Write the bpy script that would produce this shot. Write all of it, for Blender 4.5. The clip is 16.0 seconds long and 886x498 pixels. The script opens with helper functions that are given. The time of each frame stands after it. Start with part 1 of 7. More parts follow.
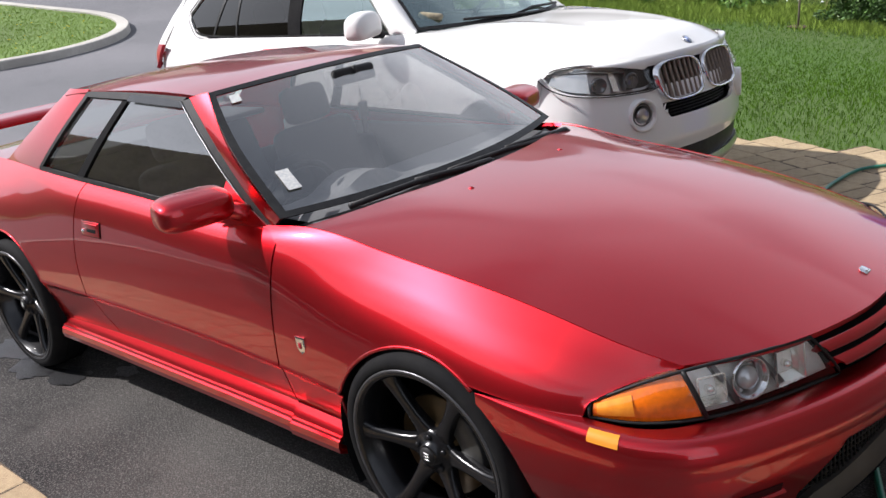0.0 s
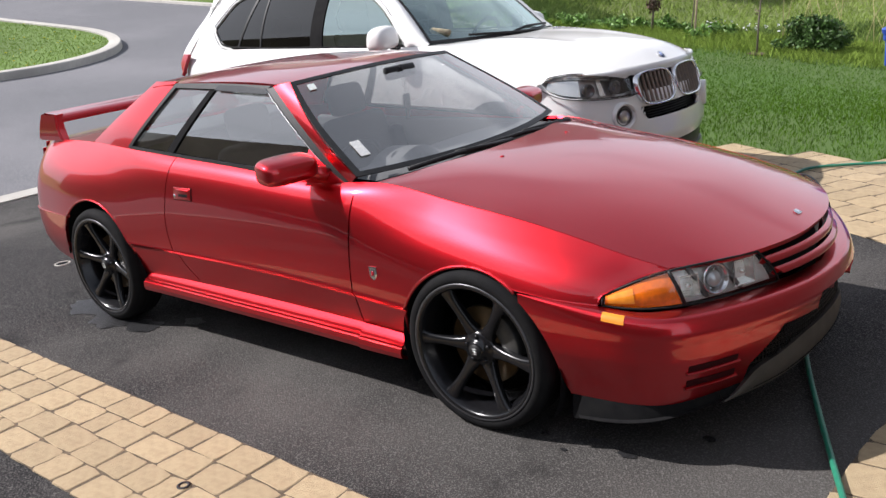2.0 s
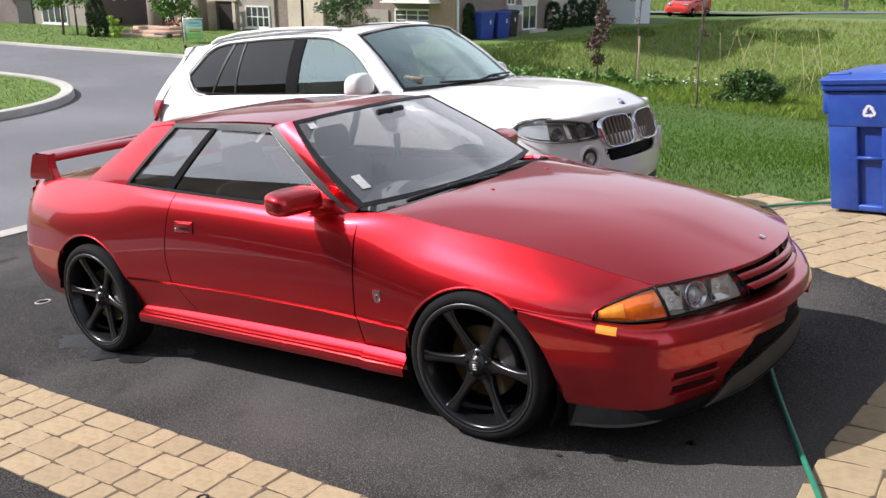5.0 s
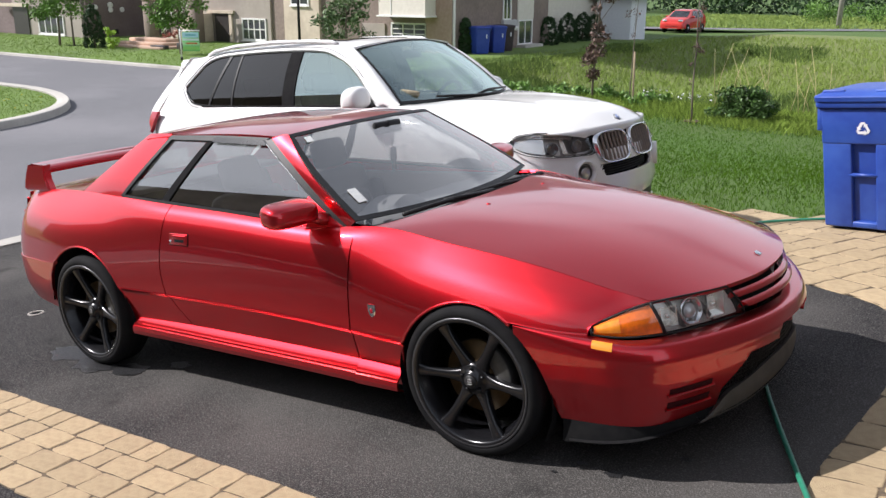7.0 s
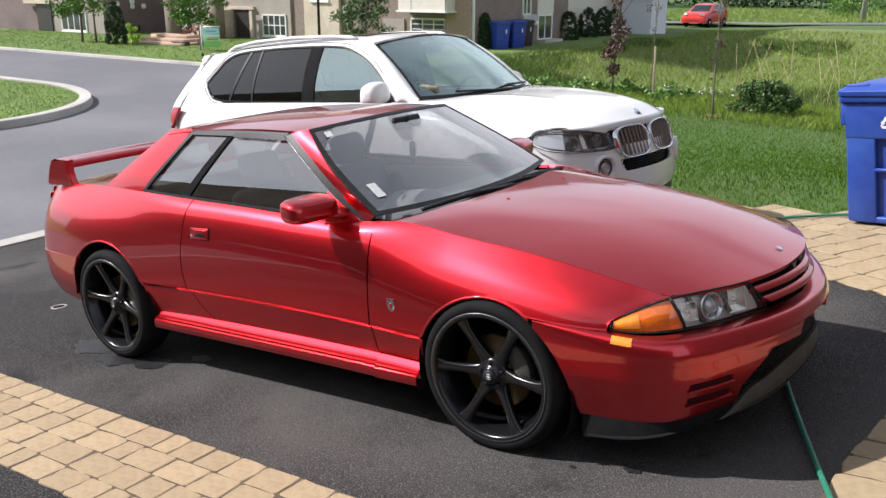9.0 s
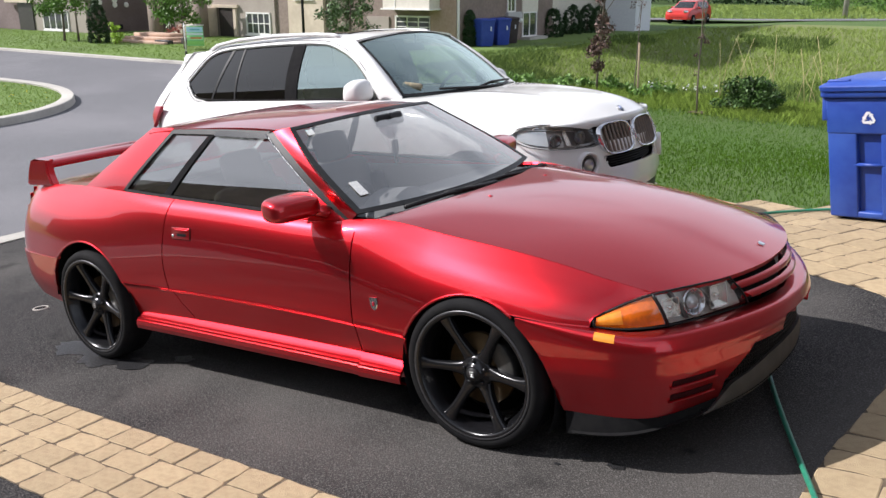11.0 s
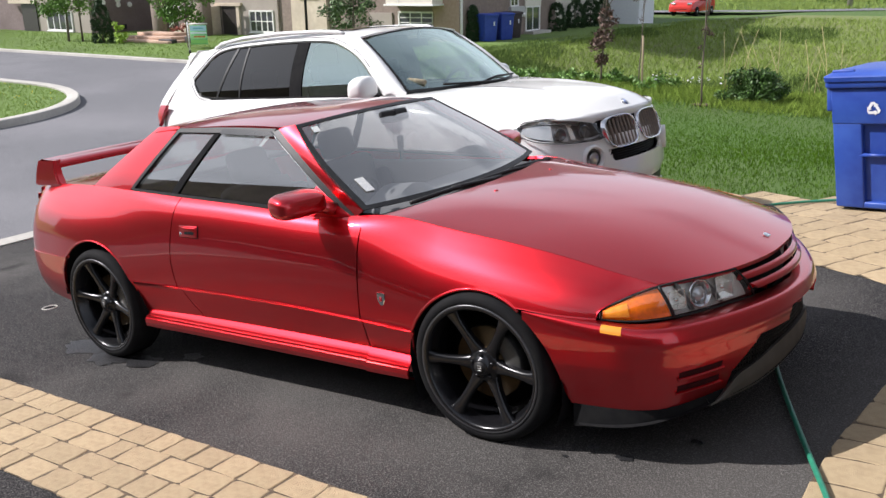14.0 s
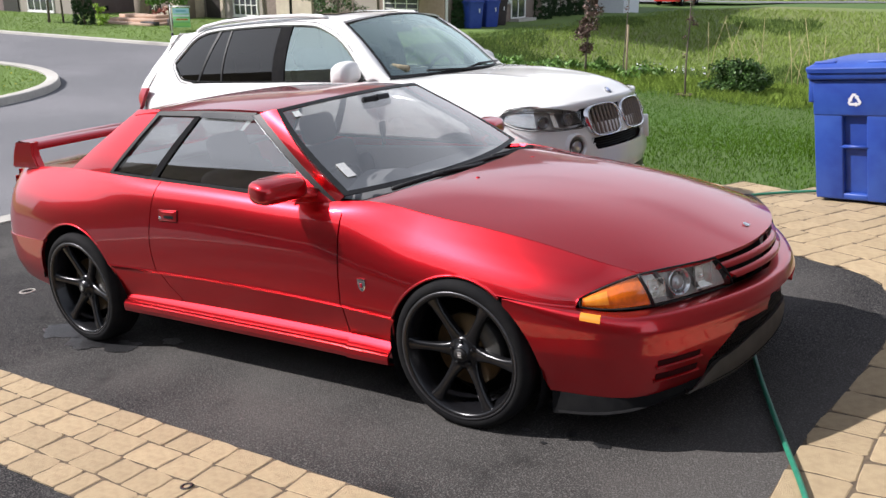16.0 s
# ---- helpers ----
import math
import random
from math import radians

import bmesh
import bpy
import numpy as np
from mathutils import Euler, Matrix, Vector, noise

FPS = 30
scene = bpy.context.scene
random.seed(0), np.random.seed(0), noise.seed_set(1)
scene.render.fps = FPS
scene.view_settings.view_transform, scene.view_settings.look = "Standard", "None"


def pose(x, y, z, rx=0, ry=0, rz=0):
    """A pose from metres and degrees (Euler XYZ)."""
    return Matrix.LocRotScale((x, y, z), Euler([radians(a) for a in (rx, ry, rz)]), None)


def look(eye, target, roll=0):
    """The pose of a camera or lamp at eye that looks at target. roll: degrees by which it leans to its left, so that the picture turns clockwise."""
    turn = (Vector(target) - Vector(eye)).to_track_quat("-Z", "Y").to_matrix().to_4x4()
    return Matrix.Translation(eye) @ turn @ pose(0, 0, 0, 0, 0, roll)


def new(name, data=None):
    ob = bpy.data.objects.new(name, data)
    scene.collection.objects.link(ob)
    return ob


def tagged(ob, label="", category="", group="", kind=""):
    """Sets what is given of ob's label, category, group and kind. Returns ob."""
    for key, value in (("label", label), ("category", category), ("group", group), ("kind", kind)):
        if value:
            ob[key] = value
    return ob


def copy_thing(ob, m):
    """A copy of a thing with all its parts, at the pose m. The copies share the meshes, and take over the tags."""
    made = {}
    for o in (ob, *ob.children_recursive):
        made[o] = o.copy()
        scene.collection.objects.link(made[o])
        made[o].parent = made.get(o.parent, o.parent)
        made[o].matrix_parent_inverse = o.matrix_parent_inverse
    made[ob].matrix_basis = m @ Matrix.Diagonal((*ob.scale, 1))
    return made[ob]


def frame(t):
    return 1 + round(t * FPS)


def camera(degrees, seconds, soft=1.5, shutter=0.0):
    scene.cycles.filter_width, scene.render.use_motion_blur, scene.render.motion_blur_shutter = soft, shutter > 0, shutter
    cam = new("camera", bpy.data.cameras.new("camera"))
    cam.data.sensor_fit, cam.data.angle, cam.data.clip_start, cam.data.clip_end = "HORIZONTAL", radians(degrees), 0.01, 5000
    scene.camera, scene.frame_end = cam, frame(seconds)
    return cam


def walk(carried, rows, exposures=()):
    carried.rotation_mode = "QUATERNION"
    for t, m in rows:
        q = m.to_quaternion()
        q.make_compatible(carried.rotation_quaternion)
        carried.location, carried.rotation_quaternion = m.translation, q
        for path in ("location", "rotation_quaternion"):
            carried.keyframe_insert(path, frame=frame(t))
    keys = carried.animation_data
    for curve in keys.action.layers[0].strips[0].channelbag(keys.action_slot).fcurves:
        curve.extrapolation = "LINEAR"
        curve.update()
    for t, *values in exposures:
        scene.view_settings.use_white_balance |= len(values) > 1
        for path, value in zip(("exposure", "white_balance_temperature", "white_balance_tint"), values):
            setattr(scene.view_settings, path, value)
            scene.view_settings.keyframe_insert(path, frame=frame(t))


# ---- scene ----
cam = camera(54.2, 16.0)
# the driveway climbs about six degrees towards the garage; the cars' own frame lies on it
DRIVE = Matrix(((0.99461, -0.00049, -0.1037, 0), (0.0, 0.99999, -0.00477, 0), (0.1037, 0.00474, 0.9946, 0), (0, 0, 0, 1)))
PATH = [
    (0, (2.881, -2.347, 1.664), (1.585, -0.964, 1.025), -7.5),
    (0.5, (2.881, -2.671, 1.642), (1.716, -1.18, 0.995), -6.0),
    (1, (2.973, -2.894, 1.673), (1.891, -1.332, 1.05), -5.3),
    (1.5, (3.151, -3.03, 1.671), (1.939, -1.556, 1.073), -6.0),
    (2, (3.217, -3.195, 1.68), (1.975, -1.745, 1.085), -6.2),
    (2.5, (3.214, -3.45, 1.686), (2.084, -1.897, 1.126), -5.4),
    (3, (3.219, -3.561, 1.692), (2.103, -1.985, 1.172), -5.1),
    (3.5, (3.219, -3.567, 1.69), (2.061, -2.015, 1.191), -5.4),
    (4, (3.21, -3.556, 1.687), (2.049, -2.007, 1.182), -5.4),
    (4.2, (3.21, -3.559, 1.677), (2.058, -2.004, 1.171), -5.4),
    (6.5, (3.208, -3.578, 1.688), (2.061, -2.01, 1.214), -5.2),
    (7, (3.204, -3.571, 1.684), (2.064, -1.996, 1.216), -4.9),
    (7.5, (3.206, -3.575, 1.686), (2.065, -1.999, 1.223), -4.9),
    (8, (3.206, -3.574, 1.679), (2.057, -2.006, 1.207), -5.0),
    (8.5, (3.205, -3.575, 1.678), (2.038, -2.022, 1.2), -5.1),
    (9, (3.205, -3.573, 1.681), (2.03, -2.026, 1.207), -5.1),
    (9.5, (3.209, -3.565, 1.682), (2.046, -2.008, 1.211), -5.1),
    (9.7, (3.207, -3.563, 1.681), (2.054, -1.999, 1.211), -5.0),
    (12, (3.218, -3.551, 1.676), (2.063, -1.993, 1.189), -5.6),
    (12.5, (3.219, -3.562, 1.682), (2.056, -2.008, 1.202), -5.6),
    (13, (3.215, -3.569, 1.68), (2.053, -2.015, 1.194), -5.8),
    (13.5, (3.223, -3.568, 1.68), (2.065, -2.013, 1.189), -5.9),
    (14, (3.221, -3.57, 1.678), (2.061, -2.017, 1.188), -6.1),
    (14.5, (3.218, -3.569, 1.68), (2.069, -2.008, 1.186), -5.9),
    (15, (3.218, -3.561, 1.675), (2.077, -1.996, 1.178), -5.4),
    (15.5, (3.219, -3.561, 1.675), (2.079, -1.997, 1.168), -5.2),
    (16, (3.225, -3.559, 1.672), (2.098, -1.991, 1.15), -5.3),
]
walk(cam, [(t, DRIVE @ look(eye, target, roll)) for t, eye, target, roll in PATH])

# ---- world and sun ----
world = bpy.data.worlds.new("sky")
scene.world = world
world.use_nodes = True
SUN_WAY = (DRIVE.to_3x3() @ Vector((0.85, 0.53, -1.0))).normalized()
nt = world.node_tree
sky = nt.nodes.new("ShaderNodeTexSky")
sky.sky_type = 'NISHITA'
sky.sun_disc = False
sky.sun_elevation = math.asin(-SUN_WAY.z)
sky.sun_rotation = math.atan2(-SUN_WAY.x, -SUN_WAY.y)
sky.dust_density = 1.0
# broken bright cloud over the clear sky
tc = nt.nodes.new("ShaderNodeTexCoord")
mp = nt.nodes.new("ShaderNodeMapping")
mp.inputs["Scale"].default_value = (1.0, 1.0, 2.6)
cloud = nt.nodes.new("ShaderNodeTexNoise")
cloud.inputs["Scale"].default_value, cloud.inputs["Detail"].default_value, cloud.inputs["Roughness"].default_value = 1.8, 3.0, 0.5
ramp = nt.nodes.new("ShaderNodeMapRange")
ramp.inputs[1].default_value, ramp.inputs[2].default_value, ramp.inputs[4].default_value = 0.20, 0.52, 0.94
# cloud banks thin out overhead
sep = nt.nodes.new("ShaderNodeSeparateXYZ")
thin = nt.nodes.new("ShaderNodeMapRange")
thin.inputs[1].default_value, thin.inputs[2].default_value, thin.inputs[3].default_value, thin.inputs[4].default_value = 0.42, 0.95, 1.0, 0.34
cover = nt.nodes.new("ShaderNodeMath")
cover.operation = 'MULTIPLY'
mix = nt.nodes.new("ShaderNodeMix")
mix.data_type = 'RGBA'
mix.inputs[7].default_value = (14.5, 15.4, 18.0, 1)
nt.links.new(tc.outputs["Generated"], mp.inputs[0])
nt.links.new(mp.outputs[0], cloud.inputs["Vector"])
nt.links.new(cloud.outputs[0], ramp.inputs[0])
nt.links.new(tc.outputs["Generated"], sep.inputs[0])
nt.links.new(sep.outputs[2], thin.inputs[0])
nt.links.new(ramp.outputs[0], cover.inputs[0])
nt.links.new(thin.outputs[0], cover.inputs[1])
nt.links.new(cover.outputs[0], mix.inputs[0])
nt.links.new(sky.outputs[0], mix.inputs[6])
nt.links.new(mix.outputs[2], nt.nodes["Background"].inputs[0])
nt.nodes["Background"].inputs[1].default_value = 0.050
sun = new("sun", bpy.data.lights.new("sun", 'SUN'))
sun.data.energy = 5.0
sun.data.angle = radians(0.6)
sun.data.color = (1.0, 0.955, 0.965)
sun.matrix_world = Matrix.Translation((0, 0, 30)) @ SUN_WAY.to_track_quat("-Z", "Y").to_matrix().to_4x4()
scene.view_settings.exposure = 0.47


# ---- materials ----
def mat(name, col, rough=0.6, metal=0.0, col2=None, scale=8.0, bump=0.0, bump_scale=60.0, coat=0.0, spec=0.5,
        big=None, big_scale=0.7, island=0.0, rnd=0.0, detail=6.0, rough_var=0.0):
    """A principled surface: fine grain between col and col2, slow patches of big, relief from noise."""
    m = bpy.data.materials.new(name)
    m.use_nodes = True
    n, l = m.node_tree.nodes, m.node_tree.links
    p = n["Principled BSDF"]
    p.inputs["Roughness"].default_value = rough
    p.inputs["Metallic"].default_value = metal
    p.inputs["Coat Weight"].default_value = coat
    p.inputs["Coat Roughness"].default_value = 0.03
    p.inputs["Specular IOR Level"].default_value = spec
    tc = n.new("ShaderNodeTexCoord")
    out = None
    if col2 is not None:
        t = n.new("ShaderNodeTexNoise")
        t.inputs["Scale"].default_value, t.inputs["Detail"].default_value = scale, detail
        l.new(tc.outputs["Object"], t.inputs["Vector"])
        mx = n.new("ShaderNodeMix")
        mx.data_type = 'RGBA'
        mx.inputs[6].default_value, mx.inputs[7].default_value = (*col, 1), (*col2, 1)
        rp = n.new("ShaderNodeMapRange")
        rp.inputs[1].default_value, rp.inputs[2].default_value = 0.32, 0.68
        l.new(t.outputs[0], rp.inputs[0])
        l.new(rp.outputs[0], mx.inputs[0])
        out = mx.outputs[2]
        if rough_var:
            rr = n.new("ShaderNodeMapRange")
            rr.inputs[3].default_value, rr.inputs[4].default_value = rough - rough_var, rough + rough_var
            l.new(t.outputs[0], rr.inputs[0])
            l.new(rr.outputs[0], p.inputs["Roughness"])
    if big is not None:
        t = n.new("ShaderNodeTexNoise")
        t.inputs["Scale"].default_value, t.inputs["Detail"].default_value = big_scale, 4
        l.new(tc.outputs["Object"], t.inputs["Vector"])
        rp = n.new("ShaderNodeMapRange")
        rp.inputs[1].default_value, rp.inputs[2].default_value = 0.42, 0.72
        l.new(t.outputs[0], rp.inputs[0])
        mx = n.new("ShaderNodeMix")
        mx.data_type = 'RGBA'
        mx.inputs[6].default_value, mx.inputs[7].default_value = (*col, 1), (*big, 1)
        if out is not None:
            l.new(out, mx.inputs[6])
        l.new(rp.outputs[0], mx.inputs[0])
        out = mx.outputs[2]
    if island or rnd:
        hs = n.new("ShaderNodeHueSaturation")
        hs.inputs["Color"].default_value = (*col, 1)
        if out is not None:
            l.new(out, hs.inputs["Color"])
        if island:
            src = n.new("ShaderNodeNewGeometry").outputs["Random Per Island"]
        else:
            src = n.new("ShaderNodeObjectInfo").outputs["Random"]
        mr = n.new("ShaderNodeMapRange")
        k = island or rnd
        mr.inputs[3].default_value, mr.inputs[4].default_value = 1 - k, 1 + k
        l.new(src, mr.inputs[0])
        l.new(mr.outputs[0], hs.inputs["Value"])
        out = hs.outputs[0]
    if out is not None:
        l.new(out, p.inputs["Base Color"])
    else:
        p.inputs["Base Color"].default_value = (*col, 1)
    if bump:
        t = n.new("ShaderNodeTexNoise")
        t.inputs["Scale"].default_value, t.inputs["Detail"].default_value = bump_scale, 5
        l.new(tc.outputs["Object"], t.inputs["Vector"])
        b = n.new("ShaderNodeBump")
        b.inputs["Strength"].default_value, b.inputs["Distance"].default_value = bump, 0.01
        l.new(t.outputs[0], b.inputs["Height"])
        l.new(b.outputs[0], p.inputs["Normal"])
    return m


def asphalt(name, dark, light, patch, scale, speck, big_scale, stained=.7):
    """Worn asphalt: light aggregate specks in dark binder, broad dusty patches, small dark stains."""
    m = bpy.data.materials.new(name)
    m.use_nodes = True
    n, l = m.node_tree.nodes, m.node_tree.links
    p = n["Principled BSDF"]
    p.inputs["Roughness"].default_value = 0.85
    p.inputs["Specular IOR Level"].default_value = 0.15
    tc = n.new("ShaderNodeTexCoord")

    def noise_mask(sc, det, lo, hi, to=1.0):
        t = n.new("ShaderNodeTexNoise")
        t.inputs["Scale"].default_value, t.inputs["Detail"].default_value = sc, det
        l.new(tc.outputs["Object"], t.inputs["Vector"])
        r = n.new("ShaderNodeMapRange")
        r.inputs[1].default_value, r.inputs[2].default_value, r.inputs[4].default_value = lo, hi, to
        l.new(t.outputs[0], r.inputs[0])
        return r.outputs[0], t.outputs[0]

    def blend(fac, a, b):
        x = n.new("ShaderNodeMix")
        x.data_type = 'RGBA'
        for sock, v in ((x.inputs[6], a), (x.inputs[7], b)):
            if isinstance(v, tuple):
                sock.default_value = (*v, 1)
            else:
                l.new(v, sock)
        l.new(fac, x.inputs[0])
        return x.outputs[2]
    dust, _ = noise_mask(big_scale, 5, .45, .66, .85)
    specks, raw = noise_mask(scale, 2.5, .48, .70)
    fine, _ = noise_mask(scale * 3, 2, .35, .65)
    stain, _ = noise_mask(1.7, 6, .60, .70, stained)
    c = blend(dust, dark, patch)
    c = blend(fine, c, blend(dust, tuple(k * speck * .55 for k in dark), tuple(k * .72 for k in patch)))
    c = blend(specks, c, light)
    c = blend(stain, c, tuple(k * .45 for k in dark))
    l.new(c, p.inputs["Base Color"])
    b = n.new("ShaderNodeBump")
    b.inputs["Strength"].default_value, b.inputs["Distance"].default_value = 0.8, 0.006
    l.new(raw, b.inputs["Height"])
    l.new(b.outputs[0], p.inputs["Normal"])
    return m


def glass(name, tint, gloss=0.08, rough=0.02, film=(1, 1, 1)):
    """Thin glazing: tinted see-through with a mirror film that grows towards grazing."""
    m = bpy.data.materials.new(name)
    m.use_nodes = True
    n, l = m.node_tree.nodes, m.node_tree.links
    n.remove(n["Principled BSDF"])
    tr, gl = n.new("ShaderNodeBsdfTransparent"), n.new("ShaderNodeBsdfGlossy")
    tr.inputs[0].default_value = (*tint, 1)
    gl.inputs["Roughness"].default_value = rough
    gl.inputs[0].default_value = (*film, 1)
    lw = n.new("ShaderNodeLayerWeight")
    pw = n.new("ShaderNodeMath")
    pw.operation = 'POWER'
    pw.inputs[1].default_value = 4.0
    lw.inputs[0].default_value = 0.5
    ad = n.new("ShaderNodeMapRange")
    ad.inputs[3].default_value, ad.inputs[4].default_value = gloss, 1.0
    mx = n.new("ShaderNodeMixShader")
    l.new(lw.outputs["Facing"], pw.inputs[0])
    l.new(pw.outputs[0], ad.inputs[0])
    l.new(ad.outputs[0], mx.inputs[0])
    l.new(tr.outputs[0], mx.inputs[1])
    l.new(gl.outputs[0], mx.inputs[2])
    l.new(mx.outputs[0], n["Material Output"].inputs[0])
    return m


def paint(name, col, flake, metal=0.35, rough=0.32, ior=1.52):
    """Clear-coated metallic car paint with fine flake."""
    m = mat(name, col, rough, metal, flake, 900.0, coat=1.0, detail=2.0, spec=0.0)
    m.node_tree.nodes["Principled BSDF"].inputs["Coat IOR"].default_value = ior
    m.node_tree.nodes["Principled BSDF"].inputs["Coat Roughness"].default_value = 0.04
    return m


RED = paint("candy_red_paint", (0.50, 0.008, 0.016), (0.64, 0.014, 0.024), 1.0, 0.34, 1.58)
WHITE = paint("white_paint", (0.78, 0.78, 0.76), (0.82, 0.82, 0.80), 0.0, 0.35)
# sunlight on the rim's outer edge, put into a lighter grey
RIM_LIT = mat("sunlit_rim_grey", (.09, .09, .095), .35, .6, (.07, .07, .075), 40)
RUBBER = mat("tyre_rubber", (0.008, 0.008, 0.009), 0.8, col2=(0.013, 0.013, 0.013), scale=14, spec=.12, bump=0.1, bump_scale=120)
BLACK = mat("black_trim", (0.010, 0.010, 0.011), 0.5, col2=(0.022, 0.022, 0.022), scale=40, spec=.25)
# body red darkened by hand for the shade inside the brake vents
VENT_SHADE = mat("shaded_red_vent", (0.030, 0.003, 0.005), 0.6, col2=(0.045, 0.004, 0.007), scale=30, spec=.1)
DARK = mat("dark_void", (0.008, 0.008, 0.009), 0.85, col2=(0.014, 0.014, 0.014), scale=20, spec=.08)
WHEEL = mat("satin_black_wheel", (0.005, 0.005, 0.006), 0.24, 0.0, (0.008, 0.008, 0.009), 60, spec=.45)
GREY_TRIM = mat("weathered_grey_trim", (0.016, 0.016, 0.016), 0.42, col2=(0.026, 0.025, 0.024), scale=30, spec=.3)
# light bounced onto the middle of the lip, put into a paler grey
LIP = mat("lit_lip_plastic", (0.045, 0.042, 0.037), 0.6, col2=(0.07, 0.064, 0.056), scale=12)
CHROME = mat("chrome", (0.75, 0.75, 0.76), 0.12, 1.0, (0.68, 0.68, 0.7), 30)
GUNMETAL = mat("gunmetal", (0.16, 0.16, 0.165), 0.35, 0.8, (0.11, 0.11, 0.115), 40)
LAMPBRIGHT = mat("bright_reflector", (0.95, 0.94, 0.90), 0.20, 0.8, (0.86, 0.85, 0.80), 40)
SATIN = mat("satin_silver", (0.55, 0.55, 0.56), 0.3, 1.0, (0.45, 0.45, 0.46), 40)
STEEL = mat("brake_steel", (0.22, 0.20, 0.18), 0.4, 1.0, (0.30, 0.25, 0.2), 50)
BRONZE = mat("bronze_disc", (0.12, 0.07, 0.025), 0.5, 0.6, (0.08, 0.05, 0.02), 25)
CALIPER = mat("dark_caliper", (0.05, 0.05, 0.05), 0.45, 0.3, (0.08, 0.08, 0.075), 30)
AMBER = mat("amber_lens", (0.95, 0.19, 0.006), 0.12, coat=1.0, col2=(0.75, 0.15, 0.006), scale=60)
AMBER3 = mat("pale_amber_lens", (0.95, 0.34, 0.03), 0.15, coat=1.0, col2=(0.85, 0.26, 0.02), scale=50)
AMBER2 = mat("amber_sticker", (0.85, 0.30, 0.03), 0.45, col2=(0.80, 0.26, 0.02), scale=20)
REDLENS = mat("red_lens", (0.40, 0.002, 0.022), 0.3, coat=.15, col2=(0.30, 0.002, 0.016), scale=40)
LENS = glass("clear_lens", (0.99, 0.99, 0.98), 0.06)
WIND = glass("windscreen_glass", (0.88, 0.89, 0.88), 0.29, 0.03, film=(1, .97, .92))
SIDEGLASS = glass("side_glass", (0.50, 0.52, 0.52), 0.30, film=(1, .98, .94))
SUVGLASS = glass("privacy_glass", (0.05, 0.05, 0.055), 0.075, film=(1, .97, .92))
SUVFRONT = glass("suv_front_glass", (0.78, 0.88, 0.84), 0.42, film=(.84, 1.0, .94))
CLOTH = mat("dark_seat_cloth", (0.05, 0.051, 0.055), 0.9, col2=(0.085, 0.085, 0.09), scale=50, bump=0.2, bump_scale=300)
DASH = mat("grey_dash_plastic", (0.20, 0.205, 0.21), 0.6, col2=(0.24, 0.24, 0.245), scale=60, bump=0.1, bump_scale=400)
PAPER = mat("white_sticker", (0.7, 0.7, 0.66), 0.6, col2=(0.45, 0.47, 0.48), scale=120)


# ---- mesh helpers ----
def smooth(a):
    a = min(max(a, 0), 1)
    return a * a * (3 - 2 * a)


def mesh_ob(name, verts, faces, material, parent=None, label="", smooth=True, at=None):
    """One mesh object from points and faces, under a thing or a part if parent is given."""
    me = bpy.data.meshes.new(name)
    me.from_pydata([tuple(v) for v in verts], [], faces)
    me.materials.append(material)
    if smooth:
        me.polygons.foreach_set("use_smooth", [True] * len(me.polygons))
    me.update()
    ob = new(name, me)
    if at is not None:
        ob.matrix_world = at
    if parent is not None:
        ob.parent = parent
    if label:
        ob["label"] = label
    return ob


def part(name, bm, material, parent=None, label="", smooth=True, at=None, angle=None):
    """A bmesh as one mesh object."""
    me = bpy.data.meshes.new(name)
    bmesh.ops.recalc_face_normals(bm, faces=bm.faces[:])
    if angle is not None:
        for e in bm.edges:
            if len(e.link_faces) == 2 and e.calc_face_angle(0) > radians(angle):
                e.smooth = False
    bm.to_mesh(me)
    bm.free()
    me.materials.append(material)
    if smooth:
        me.polygons.foreach_set("use_smooth", [True] * len(me.polygons))
    ob = new(name, me)
    if at is not None:
        ob.matrix_world = at
    if parent is not None:
        ob.parent = parent
    if label:
        ob["label"] = label
    return ob


def box_bm(sx, sy, sz, bevel=0.0, seg=2, at=None, bm=None, taper=1.0):
    """A box resting on z = 0, with rounded edges and a top scaled by taper."""
    b = bmesh.new()
    bmesh.ops.create_cube(b, size=1)
    for v in b.verts:
        k = taper if v.co.z > 0 else 1.0
        v.co = Vector((v.co.x * sx * k, v.co.y * sy * k, (v.co.z + 0.5) * sz))
    if bevel:
        bmesh.ops.bevel(b, geom=b.edges[:], offset=bevel, segments=seg, affect='EDGES', profile=0.5)
    if at is not None:
        b.transform(at)
    if bm is None:
        return b
    return merge(bm, b)


def merge(bm, b):
    me = bpy.data.meshes.new("tmp")
    b.to_mesh(me)
    b.free()
    bm.from_mesh(me)
    bpy.data.meshes.remove(me)
    return bm


def lathe_bm(profile, n=48, axis='Y', bm=None, at=None, full=True):
    """Turns a profile of (radius, along) round an axis."""
    b = bmesh.new()
    rings = []
    for r, a in profile:
        ring = []
        for i in range(n):
            t = 2 * math.pi * i / n
            c, s = r * math.cos(t), r * math.sin(t)
            ring.append(b.verts.new((c, a, s) if axis == 'Y' else (c, s, a) if axis == 'Z' else (a, c, s)))
        rings.append(ring)
    for p, q in zip(rings, rings[1:]):
        for i in range(n):
            b.faces.new((p[i], p[(i + 1) % n], q[(i + 1) % n], q[i]))
    if full:
        for ring in (rings[0], rings[-1]):
            if (ring[0].co - ring[n // 2].co).length > 1e-4:
                b.faces.new(ring)
    bmesh.ops.remove_doubles(b, verts=b.verts[:], dist=1e-5)
    if at is not None:
        b.transform(at)
    return b if bm is None else merge(bm, b)


